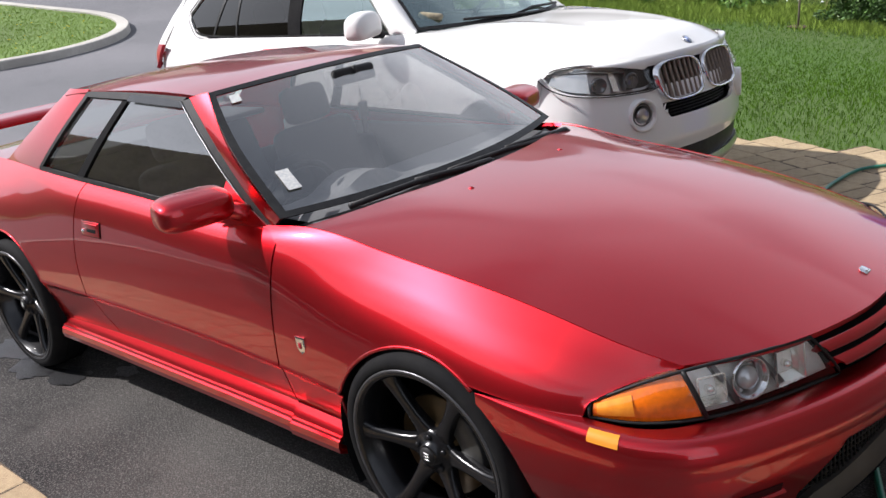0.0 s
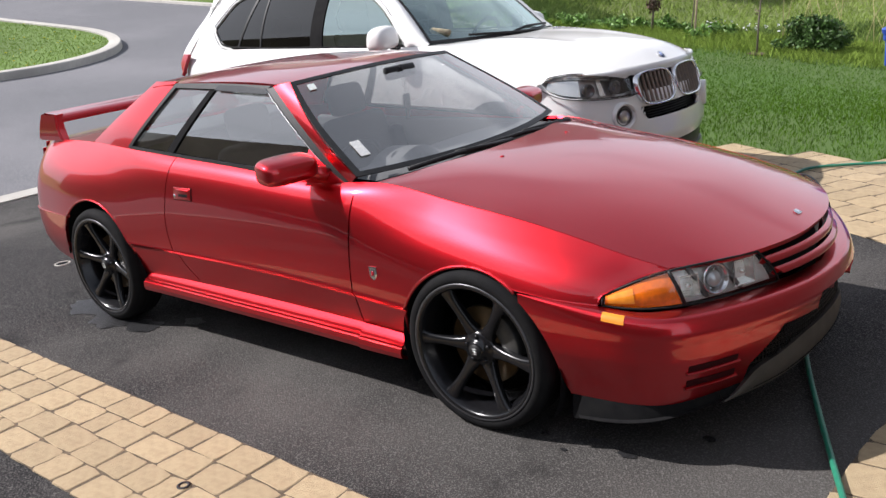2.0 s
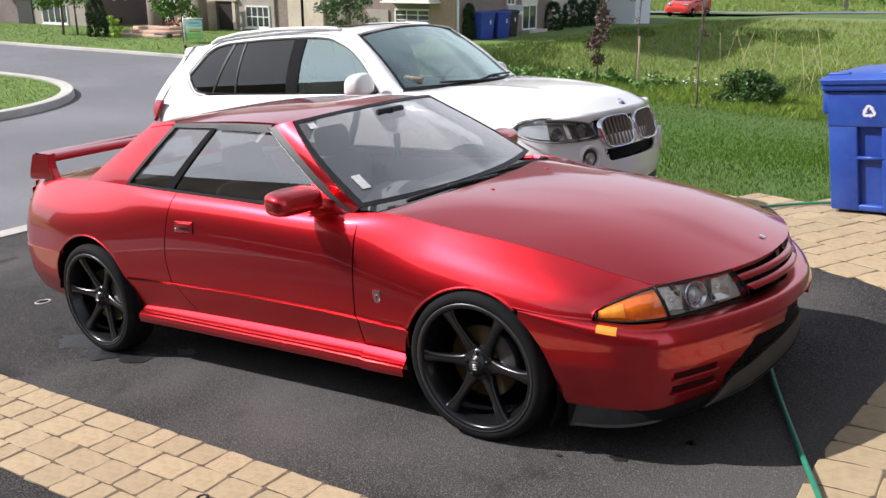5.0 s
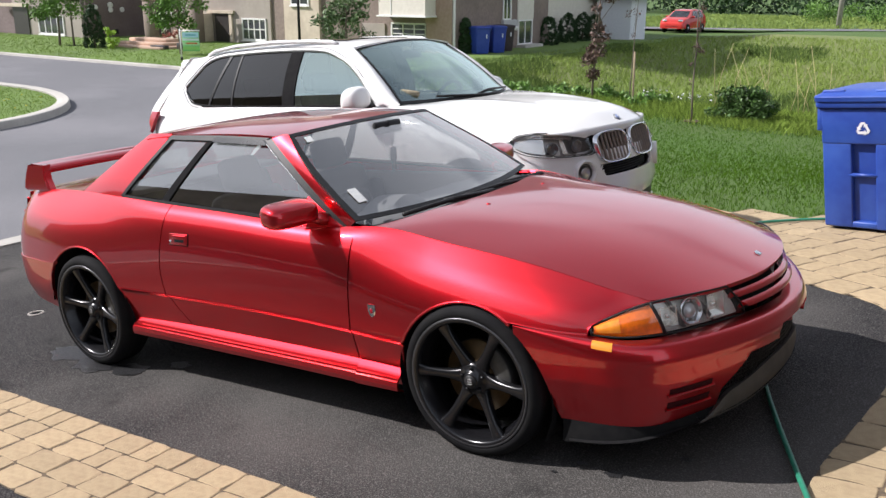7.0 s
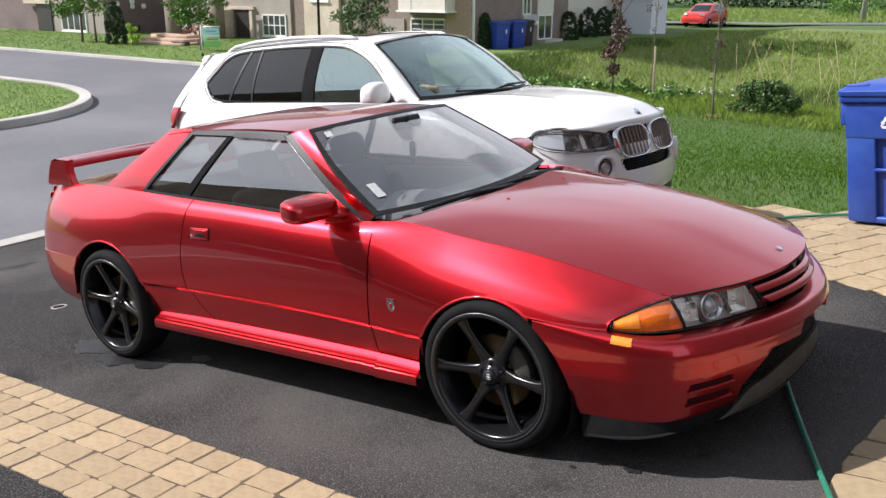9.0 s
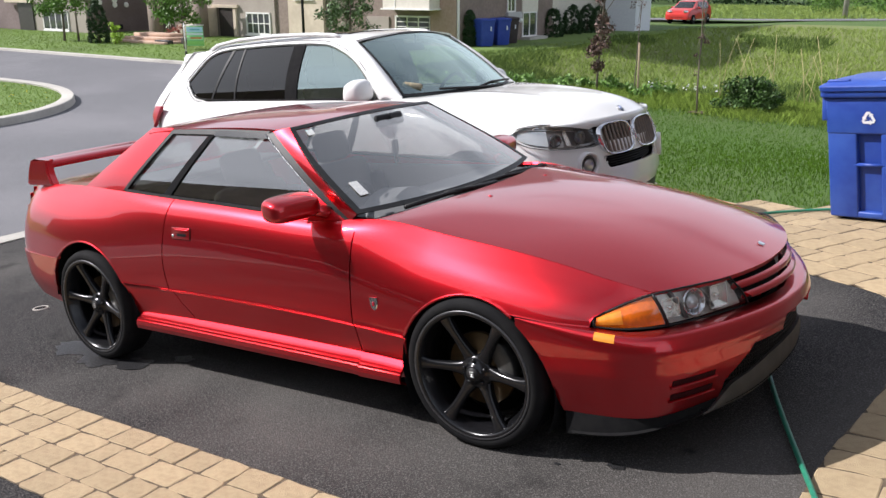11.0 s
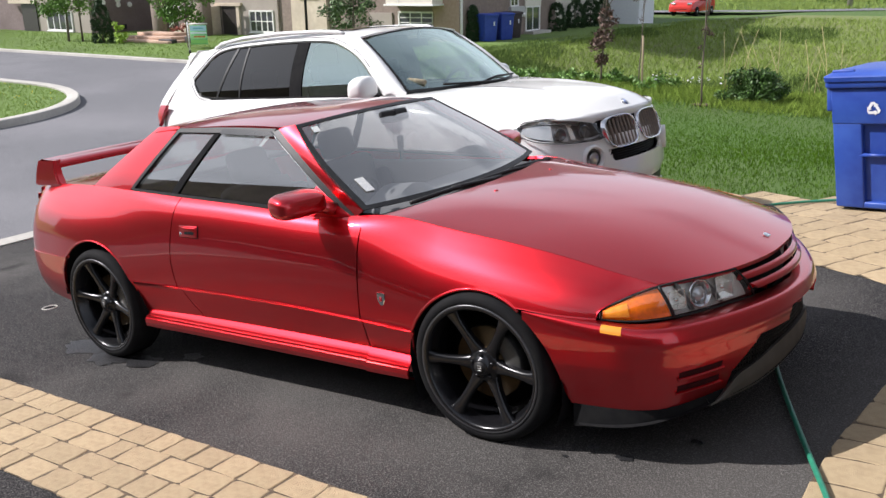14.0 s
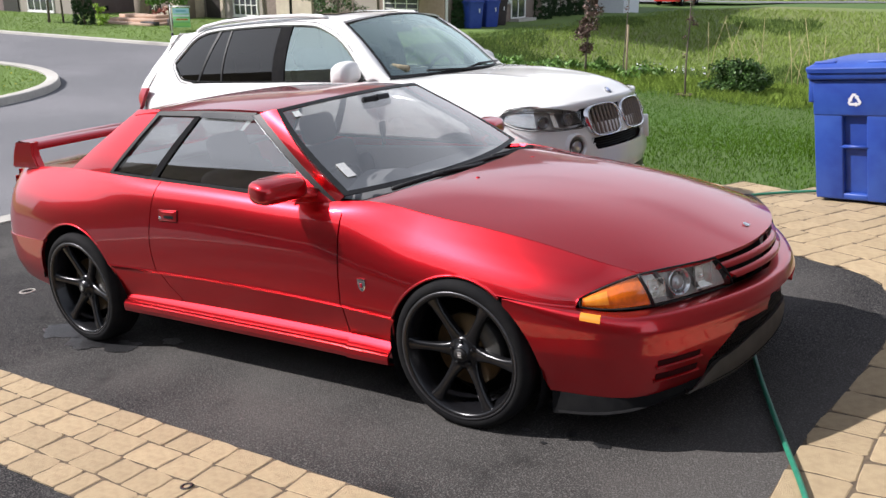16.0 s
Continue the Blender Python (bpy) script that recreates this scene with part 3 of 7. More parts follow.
for side in (-1, 1):
    panel("side_window", quad_patch(((-.612, BELT(-.612) + .012), (.60, .918), (.032, 1.272), (-.345, 1.296)), -.012, .006), 24, 14, SIDEGLASS, car, side, "clear side window reflecting the sky", rim=0)
    panel("quarter_window", quad_patch(((-1.0, .998), (-.672, BELT(-.672) + .012), (-.385, 1.297), (-.69, 1.290)), -.012, .0), 12, 14, SIDEGLASS, car, side, "triangular rear quarter window", rim=0)
    panel("pillar_trim", quad_patch(((-.672, BELT(-.672) + .010), (-.612, BELT(-.612) + .010), (-.345, 1.298), (-.385, 1.298)), -.004), 6, 14, DARK, car, side, "black B-pillar cover")
    panel("belt_moulding", quad_patch(((-1.03, .984), (.64, .902), (.60, .920), (-1.0, 1.000)), .004), 40, 3, BLACK, car, side, "black rubber waist moulding")
    panel("roof_moulding", quad_patch(((-.72, 1.286), (.03, 1.270), (.055, 1.290), (-.71, 1.305)), .004, .006), 30, 3, BLACK, car, side, "black gutter moulding")
    panel("pillar_moulding", quad_patch(((.610, .910), (.656, .910), (.078, 1.286), (.030, 1.276)), .005), 3, 24, GREY_TRIM, car, side, "grey weathered A-pillar moulding")
    # the moulding's reflected highlight, modelled as a thin bright tube
    glint_line = [(.596 - .568 * k / 16, side * (side_w(.596 - .568 * k / 16, .918 + .360 * k / 16) + .009), .918 + .360 * k / 16) for k in range(2, 17)]
    part("pillar_bead", tube_bm(glint_line, .0035, 6), GUNMETAL, car, "thin bright tube drawn as the highlight on the A-pillar moulding")
    panel("quarter_moulding", quad_patch(((-1.035, .992), (-1.0, .997), (-.69, 1.292), (-.715, 1.300)), .004), 3, 16, BLACK, car, side)
    # wind deflector along the top of the door glass
    panel("wind_deflector", quad_patch(((-.352, 1.274), (.052, 1.256), (.034, 1.276), (-.335, 1.296)), .010, .006), 26, 4, mat("smoked_acrylic", (.02, .02, .02), .2, coat=.3, col2=(.03, .03, .03), scale=20) if side < 0 else bpy.data.materials["smoked_acrylic"], car, side, "smoked grey window deflector", rim=0.003)

    def a_pillar(u, v):
        # from the moulding round to the windscreen edge
        z = .905 + (1.288 - .905) * v
        xo = .654 + (.076 - .654) * v
        wo = side_w(xo, z) + .004
        bow = math.sin(math.pi * v)
        xi = .702 + (.165 - .702) * v - .020 * bow
        wi = .755 + (.565 - .755) * v + .028 * bow
        zi = .940 + (1.302 - .940) * v
        k = u
        b = .002 * math.sin(math.pi * u)
        return (xo + (xi - xo) * k + b * .6, wo + (wi - wo) * k + b * .8, z + (zi - z) * k + b * .5)
    panel("windscreen_pillar", a_pillar, 8, 24, RED, car, side, out=(.3, .7, .5))

    def c_pillar(u, v):
        z = .975 + (1.312 - .975) * v
        xo = -1.04 + (-.72 + 1.04) * v
        xr = -1.50 + (-.93 + 1.50) * v
        x = xo + (xr - xo) * u
        w = side_w(-.8, z) - .004 - .03 * u * (1 - v) - .02 * u ** 3
        return (x, w, z)
    panel("rear_pillar", c_pillar, 14, 16, RED, car, side, out=(-.1, 1, .3))


def roof(u, v):
    y = (2 * v - 1)
    x = -.93 + u * (.25 - .085 * abs(y) ** 2 + .93)
    hw = side_w(x, 1.305) + .004
    zc, ze = ROOF_Z(x), RAIL_Z(min(x, .18)) - .004
    return (x, y * hw, ze + (zc - ze) * (1 - abs(y) ** 2.6))


panel("roof", roof, 40, 36, RED, car, out=(0, 0, 1))


def windscreen(u, v):
    y = 2 * v - 1
    bow = math.sin(math.pi * u)
    xb, xt = .845 - .140 * y * y, .25 - .085 * y * y - .020 * bow * y * y
    wb, wt = .755 + .028 * bow, .565 + .028 * bow
    zb, zt = .930 + .010 * y * y, 1.322 - .022 * y * y
    b = .020 * math.sin(math.pi * u) * (1 - .9 * y * y)
    return (xb + (xt - xb) * u + b * .5, y * (wb + (wt - wb) * u), zb + (zt - zb) * u + b)


panel("windscreen", windscreen, 20, 30, WIND, car, out=(1, 0, 1), rim=0, label="raked windscreen with grey haze and stickers")


def ws_band(u0, u1, v0, v1, lift=.004):
    def f(u, v):
        p = windscreen(u0 + (u1 - u0) * u, v0 + (v1 - v0) * v)
        return (p[0] + lift * .6, p[1], p[2] + lift * .8)
    return f


for band in ((0, .040, 0, 1), (.962, 1, 0, 1), (0.02, .98, 0, .020), (0.02, .98, .980, 1)):
    panel("windscreen_seal", ws_band(*band, .003), 20, 30, BLACK, car, out=(1, 0, 1), rim=.004)
panel("inspection_sticker", ws_band(.16, .30, .055, .085, .006), 3, 3, PAPER, car, out=(1, 0, 1), rim=.001, label="faded rectangular windscreen sticker")
panel("small_sticker", ws_band(.86, .925, .055, .085, .006), 3, 3, PAPER, car, out=(1, 0, 1), rim=.001, label="small white windscreen sticker")


def rear_glass(u, v):
    y = 2 * v - 1
    xb, xt = -1.52 + .06 * y * y, -.93 + .03 * y * y
    return (xb + (xt - xb) * u, y * (.64 + (.52 - .64) * u), 1.0 + (1.318 - 1.0) * u + .02 * math.sin(math.pi * u) - .01 * y * y * u)


panel("rear_window", rear_glass, 14, 20, SIDEGLASS, car, out=(-1, 0, 1), rim=0)


def deck(u, v):
    y = 2 * v - 1
    x = -2.20 + .10 * y * y + u * (-1.50 + .05 * y * y + 2.20 - .10 * y * y)
    return (x, y * W_E(max(x, -2.2)), Z_E(x) + .014 * (1 - y * y))


panel("boot_lid", deck, 24, 24, RED, car, out=(0, 0, 1))

# bonnet
HOOD_C = spline_fn((0, .25, .5, .75, .9, 1), (.945, .926, .886, .808, .738, .690))
HOOD_F = spline_fn((0, .2, .36, .57, .8, 1), (2.297, 2.290, 2.268, 2.220, 2.135, 2.022))


def hood_plan(s, y):
    xr, xf = .965 - .175 * abs(y) ** 2.2, HOOD_F(abs(y))
    return xr + (xf - xr) * s


def hood(u, v):
    y = 2 * v - 1
    x = hood_plan(u, y)
    xe = hood_plan(u, 1)
    ze, zc = Z_E(xe), HOOD_C(u)
    # a broad raised centre with soft shoulders
    ridge = .004 * math.exp(-((abs(y) - .60) / .16) ** 2) * (1 - u)
    return (x, y * (W_E(xe) - GAP), ze + (zc - ze) * (1 - abs(y) ** 2.2) + ridge)


panel("bonnet", hood, 56, 56, RED, car, out=(0, 0, 1), rim=.02)


# plan line behind the grille, from lamp to lamp
def nose(a, off):
    w = .40 * (1 - a)
    return 2.297 - .62 * w * w + off, w


# the bumper stands out before the lamps
BN_A = (0, .10, .22, .34, .42, .48, .58, .72, .86, 1)
BN_X = spline_fn(BN_A, (1.56, 1.70, 1.86, 2.00, 2.085, 2.138, 2.218, 2.318, 2.376, 2.392))
BN_W = spline_fn(BN_A, (.892, .890, .879, .850, .802, .744, .615, .40, .195, 0))


def bnose(a, off):
    e = .01
    dx, dw = BN_X(min(a + e, 1)) - BN_X(max(a - e, 0)), BN_W(min(a + e, 1)) - BN_W(max(a - e, 0))
    n = math.hypot(dx, dw)
    return BN_X(a) - dw / n * off, BN_W(a) + dx / n * off


BUMP_TOP = curve_fn((0, .10, .22, .34, .46, .72, 1), (.607, .594, .580, .566, .562, .553, .544))
LEDGE = curve_fn((0, .10, .17, .21, .25, .34, .46, .72, 1), (.002, .026, .042, .056, .060, .072, .085, .100, .075))
FACE_T = (0, .05, .12, .19, .27, .36, .47, .55, .80, 1)
FACE_O = curve_fn(FACE_T, (-1, -.56, -.30, -.16, -.06, 0, -.07, -.14, -.42, -.68))


def bumper_at(a, v):
    """Height and offset of the bumper skin: a ledge before the lamps, a rounded top edge, an upright face that tucks under."""
    zt, led = BUMP_TOP(a), LEDGE(a)
    z = float(np.interp(v, FACE_T, (zt, zt - .002, zt - .007, zt - .017, zt - .036, zt - .064, .455, .405, .31, .225)))
    o = FACE_O(v)
    return z, o * (led + (.10 - led) * smooth((v - .30) / .2))


def bump_off(z, a=.5):
    """Offset of the bumper skin at a height."""
    v = min((k / 200 for k in range(201)), key=lambda k: abs(bumper_at(a, k)[0] - z))
    return bumper_at(a, v)[1]


def bumper(u, v):
    a = 1 - abs(2 * u - 1)
    s = 1 if u > .5 else -1
    z, o = bumper_at(a, v)
    x, w = bnose(a, o)
    return (x, s * w, z)


NOSE_TABLE = [(BN_W(1 - k / 100), BN_X(1 - k / 100)) for k in range(91)]


def nose_x(w):
    return float(np.interp(w, [t[0] for t in NOSE_TABLE], [t[1] for t in NOSE_TABLE]))


def bumper_hole(p):
    q = arch_hole(1)(p)
    if q:
        return q
    # the rear edge runs down and forward from the arch
    xr = 1.625 + .085 * min(max((.47 - p.z) / .24, 0), 1)
    if p.x < xr and p.z < .47:
        return (xr, p.y, p.z)
    # the wide lower mouth with its raised middle
    if p.x < 2.0:
        return None
    side, top = .50 - .9 * max(0, p.z - .31), .432
    ay, sg = abs(p.y), (1 if p.y > 0 else -1)
    if ay < .20 and top - .012 < p.z < .492:
        return (p.x, p.y, .492) if .492 - p.z < .20 - ay else (p.x + nose_x(.20) - nose_x(ay), sg * .20, p.z)
    if ay < side and p.z < top:
        if side - ay < top - p.z:
            return (p.x + nose_x(side) - nose_x(ay), sg * side, p.z)
        return (p.x, p.y, top)
    return None


front = panel("front_bumper", bumper, 190, 64, RED, car, out=(1, 0, 0), hole=bumper_hole, rim=.02)


def strip(a0, a1, z0, z1, off0, off1, s=None, bulge=0.0, nose=nose):
    """A band along the nose: s = None runs right round, else one side."""
    def f(u, v):
        if s is None:
            a, sg = (1 - abs(2 * u - 1)), (1 if u > .5 else -1)
            a = a0 + (a1 - a0) * a
        else:
            a, sg = a0 + (a1 - a0) * u, s
        x, w = nose(a, off0 + (off1 - off0) * v + bulge * math.sin(math.pi * v))
        return (x, sg * w, z0 + (z1 - z0) * v)
    return f


def lip(a0, a1, top, low, o0, o1, bulge=.008):
    """A band under the bumper, right round; top and low give its edges along the nose."""
    def f(u, v):
        a, sg = a0 + (a1 - a0) * (1 - abs(2 * u - 1)), (1 if u > .5 else -1)
        zt, zl = top(a), low(a)
        x, w = bnose(a, o0 + (o1 - o0) * v + bulge * math.sin(math.pi * v))
        return (x, sg * w, zt + (zl - zt) * v)
    return f


LIP_TOP, LIP_LOW = curve_fn((.10, .30, .46, .58, .66, .72, .86, 1), (.231, .229, .230, .252, .283, .302, .343, .350)), curve_fn((.10, .22, .46, .58, .72, .86, 1), (.132, .142, .180, .193, .207, .230, .238))
panel("front_lip", lip(.115, 1, LIP_TOP, LIP_LOW, -.068, -.060, .001), 120, 6, DARK, front, out=(1, 0, 0), rim=.004, label="matt black lower lip")
panel("lip_spoiler", lip(.58, 1, lambda a: LIP_LOW(a) + (LIP_TOP(a) - LIP_LOW(a)) * (.25 + .75 * smooth((a - .58) / .10)) - .002, lambda a: LIP_LOW(a) - .002, -.044, -.054), 60, 8, LIP, front, out=(1, 0, 0), rim=.03, label="front lip spoiler, its lit grey put into the colour")
panel("intake_backing", strip(.55, 1, .22, .52, -.16, -.13, nose=bnose), 40, 4, DARK, front, out=(1, 0, 0), rim=0)


def undertray(u, v):
    a, sg = .14 + .86 * (1 - abs(2 * u - 1)), (1 if u > .5 else -1)
    x, w = bnose(a, -.045)
    return (x + (1.55 - x) * v, sg * w * (1 - .25 * v), LIP_LOW(a) + .012 + .03 * v)


panel("undertray", undertray, 60, 4, DARK, front, out=(0, 0, -1), rim=0)
mesh_bm = bmesh.new()
for k in range(12):
    z = .300 + k * .0165
    pts = []
    for i in range(25):
        a = 1 - abs(i / 12 - 1)
        x, w = bnose((.62 if z < .43 else .86) + (.38 if z < .43 else .14) * a, -.060)
        pts.append((x, w * (1 if i > 12 else -1), z))
    tube_bm(pts, .0032, 5, mesh_bm)
for k in range(66):
    w0 = -.50 + k / 65
    x0 = nose_x(abs(w0)) - .060
    tube_bm([(x0, w0, .30), (x0, w0, .43 if abs(w0) > .19 else .485)], .0028, 4, mesh_bm)
part("intake_mesh", mesh_bm, BLACK, front, "black intake mesh")
for s in (-1, 1):
    # two brake slots, each a flat band painted with recess shade, and a red lower lip
    for z0, z1 in ((.292, .318), (.354, .378)):
        panel("bumper_vent", strip(.475, .605, z0, z1, bump_off(z0) + .002, bump_off(z1) + .002, s, nose=bnose), 10, 3, VENT_SHADE, front, out=(1, 0, 0), rim=.004, label="brake vent, its recess shade painted dark red")
        panel("vent_lip", strip(.470, .610, z0 - .010, z0 + .002, bump_off(z0) + .001, bump_off(z0) + .001, s, bulge=.010, nose=bnose), 12, 4, RED, front, out=(1, 0, 0), rim=.006)
    def sticker(u, v, s=s):
        a = .232 + .064 * u
        z, o = bumper_at(a, .06 + .17 * v)
        x, w = bnose(a, o + .0025)
        return (x, s * w, z + .001)
    panel("marker_sticker", sticker, 8, 8, AMBER2, front, out=(1, s, 0), rim=.001, label="orange side marker sticker")


# headlamps
def lamp_at(u, v, off=0.0, s=-1):
    """A point of the lamp's face: u from the outer end to the grille, v from the lower to the upper edge."""
    def raw(u, v):
        lo, hi = Vector([f(u) for f in LAMP_LOW]), Vector([f(u) for f in LAMP_TOP])
        return lo.lerp(hi, v)
    e = .01
    du = raw(min(u + e, 1), v) - raw(max(u - e, 0), v)
    dv = raw(u, 1) - raw(u, 0)
    n = dv.cross(du).normalized()
    if n.x < 0:
        n = -n
    p = raw(u, v) + n * (off + .012 * math.sin(math.pi * min(max(v, 0), 1)))
    return Vector((p.x, s * p.y, p.z)), Vector((n.x, s * n.y, n.z))


def lamp_patch(u0, u1, off, s, e=.02):
    def f(u, v):
        return lamp_at(u0 + (u1 - u0) * u, e + (1 - 2 * e) * v, off, s)[0]
    return f


HOUSING = mat("lamp_housing", (.94, .93, .88), .35, .0, (.82, .80, .74), 60, bump=.4, bump_scale=45)
PROJECTOR = mat("projector_glass", (.55, .57, .58), .06, .4, coat=1.0, col2=(.40, .42, .43), scale=30)
for s in (-1, 1):
    out = (1, s * .6, .1)
    lamp = panel("headlamp", lamp_patch(.0, 1, -.040, s, .0), 40, 8, HOUSING, car, out=out, rim=.02, label="wide headlamp with amber corner lens")
    panel("indicator_lens", lamp_patch(.015, .425, .0, s, .05), 20, 8, AMBER, lamp, out=out, rim=.03, label="amber indicator lens")
    panel("indicator_bulb_cover", lamp_patch(.035, .20, .0025, s, .20), 10, 8, AMBER3, lamp, out=out, rim=.004, label="paler amber inner lens")
    lens = panel("lamp_lens", lamp_patch(.445, .985, .0, s, .05), 24, 8, LENS, lamp, out=out, rim=.0, label="clear glass headlamp lens")
    lens.visible_shadow = False
    # black rubber round the lamp and the bar beside the amber lens
    ring = [lamp_at(k / 30, 0, .003, s)[0] for k in range(31)] + [lamp_at(1, k / 8, .003, s)[0] for k in range(1, 8)] + [lamp_at(1 - k / 30, 1, .003, s)[0] for k in range(31)] + [lamp_at(0, 1 - k / 6, .003, s)[0] for k in range(1, 7)]
    part("lamp_seal", tube_bm(ring + ring[:1], .0042, 6), BLACK, lamp)
    part("lamp_bar", tube_bm([lamp_at(.436, k / 8, .002, s)[0] for k in range(9)], .0065, 6), BLACK, lamp)
    for u0, u1 in ((.555, .575), (.745, .765)):
        panel("reflector_wall", lamp_patch(u0, u1, -.018, s, .06), 3, 6, GUNMETAL, lamp, out=out, rim=.03)
    # round projector and square reflectors behind the lens
    for u, v, r, n in ((.505, .48, .046, 4), (.655, .5, .048, 32), (.835, .52, .060, 4)):
        p, nrm = lamp_at(u, v, -.030, s)
        turn = nrm.to_track_quat('Z', 'Y').to_matrix().to_4x4()
        at = Matrix.Translation(p) @ turn @ Matrix.Rotation(radians(45 if n == 4 else 0), 4, 'Z')
        b = lathe_bm([(.0001, -.024), (r * .35, -.020), (r * .66, -.010), (r * .86, .002), (r, .014), (r * 1.07, .018), (r * 1.10, .010)], n, 'Z', full=False)
        b.transform(at)
        bowl = part("reflector_bowl", b, LAMPBRIGHT if n == 4 else CHROME, lamp, smooth=n != 4)
        if n != 4:
            b = lathe_bm([(.0001, .020), (r * .35, .017), (r * .58, .008), (r * .64, -.004), (.0001, -.006)], 28, 'Z')
            b.transform(at)
            part("projector_lens", b, PROJECTOR, bowl)
        else:
            b = lathe_bm([(.0001, .012), (.008, .010), (.010, .0), (.010, -.02)], 12, 'Z', full=False)
            b.transform(at)
            part("bulb_shield", b, LAMPBRIGHT, bowl)

# grille: two body-coloured slats before a dark recess
def grille_bar(z0, z1, o0, o1, bulge, less=0.0):
    def f(u, v):
        z = z0 + (z1 - z0) * v
        k = (z - .549) / (.683 - .549)
        w = (2 * u - 1) * (.288 + .098 * k - less)
        a = 1 - abs(w) / .40
        x, _ = nose(a, o0 + (o1 - o0) * v + bulge * math.sin(math.pi * v) + .32 * (.683 - z))
        return (x, w, z)
    return f


panel("grille_recess", grille_bar(.545, .690, -.075, -.085, 0, -.01), 30, 6, DARK, car, out=(1, 0, 0), rim=0)
for z0, z1, o in ((.631, .654, .008), (.588, .611, .012)):
    panel("grille_slat", grille_bar(z0, z1, o, o - .012, .007, .004), 40, 6, RED, car, out=(1, 0, .5), rim=.03, label="body-coloured grille slat")
EMB = hood(.947, .5)
b = bmesh.new()
for k in range(2):
    box_bm(.022, .034 - k * .01, .006, .002, at=pose(EMB[0] - k * .004, 0, EMB[2] - .001 + k * .003, 0, 24, 0), bm=b)
part("bonnet_emblem", b, CHROME, car, "small silver bonnet emblem")
b = lathe_bm([(.011, -.004), (.012, .002), (.007, .007), (.0001, .008)], 14, 'Z', at=pose(1.09, -.262, .932))
part("washer_nozzle", b, RED, car)
b = lathe_bm([(.011, -.004), (.012, .002), (.007, .007), (.0001, .008)], 14, 'Z', at=pose(1.09, .262, .932))
part("washer_nozzle", b, RED, car)

# cowl and wipers


def cowl(u, v):
    y = 2 * v - 1
    x0, x1 = hood_plan(0, y) - .004, .845 - .115 * y * y - .01
    return (x0 + (x1 - x0) * u, y * .70, .912 - .012 * math.sin(math.pi * u) - .008 * y * y)


panel("cowl_panel", cowl, 6, 24, BLACK, car, out=(0, 0, 1), label="black plastic scuttle below the windscreen")
for y0, y1, x1, z1 in ((.52, -.10, .852, .930), (.02, -.56, .822, .932)):
    b = bmesh.new()
    lathe_bm([(.022, -.01), (.022, .012), (.012, .024), (.0001, .026)], 14, 'Z', bm=b, at=pose(.905, y0 + .06, .912))
    tube_bm([(.905, y0 + .06, .932), (.895, (y0 + y1) / 2 + .16, .940), (x1 + .025, (y0 + y1) / 2, z1 + .012)], .011, 6, b)
    tube_bm([(x1 + .075, y0 - .02, z1 - .004), (x1 + .035, (y0 + y1) / 2, z1 + .008), (x1, y1, z1 + .004)], .011, 6, b)
    part("wiper", b, BLACK, car, "black wiper arm and blade")

# sills
SKIRT = ((.815, .345), (.836, .318), (.842, .306), (.850, .303), (.853, .294), (.861, .290), (.865, .268), (.860, .246), (.80, .215))


def skirt(u, v):
    x = -.915 + u * (.70 + .915)
    k = v * (len(SKIRT) - 1)
    w = float(np.interp(k, range(len(SKIRT)), [p[0] for p in SKIRT]))
    z = float(np.interp(k, range(len(SKIRT)), [p[1] for p in SKIRT]))
    return (x, w + .012 * max(0, (abs(x + .1) - .5) / .4) * (v > .3) * .5, z - .022 * (x + .9) / 1.6)


def skirt_front(u, v):
    x = .706 + u * (.945 - .706)
    k = v * (len(SKIRT) - 1)
    w = float(np.interp(k, range(len(SKIRT)), [p[0] for p in SKIRT]))
    z = float(np.interp(k, range(len(SKIRT)), [p[1] for p in SKIRT]))
    z = z - .023 - .010 * u ** 1.5 * (1 - v)
    return (x, w + .012, z)


for side in (-1, 1):
    panel("side_skirt", skirt, 50, 24, RED, car, side, rim=.01, angle=20)
    panel("skirt_end", skirt_front, 12, 24, RED, car, side, rim=.01, angle=20)

# tail
TAIL_X = spline_fn((0, .25, .5, .75, .9, 1), (-1.54, -1.90, -2.10, -2.215, -2.25, -2.26))
TAIL_W = spline_fn((0, .25, .5, .75, .9, 1), (.880, .838, .775, .60, .35, 0))


def tail(z0, z1, o0, o1):
    def f(u, v):
        a, s = 1 - abs(2 * u - 1), (1 if u > .5 else -1)
        e = .01
        dx, dw = TAIL_X(min(a + e, 1)) - TAIL_X(max(a - e, 0)), TAIL_W(min(a + e, 1)) - TAIL_W(max(a - e, 0))
        n = math.hypot(dx, dw)
        o = o0 + (o1 - o0) * v + .012 * math.sin(math.pi * v)
        z = z0 + (z1 - z0) * v
        if v < .5:
            z += (.02 + .13 * a) * (1 - 2 * v)
        return (TAIL_X(a) + dw / n * o, s * (TAIL_W(a) - dx / n * o), z)
    return f


panel("rear_bumper", tail(.27, .60, -.035, .004), 100, 16, RED, car, out=(-1, 0, 0), rim=.02, hole=arch_hole(-1, .004))
panel("rear_panel", tail(.60, .96, .004, -.04), 60, 10, RED, car, out=(-1, 0, 0), rim=0, hole=lambda p: (p.x, p.y, p.z) if p.x > -2.185 else None)
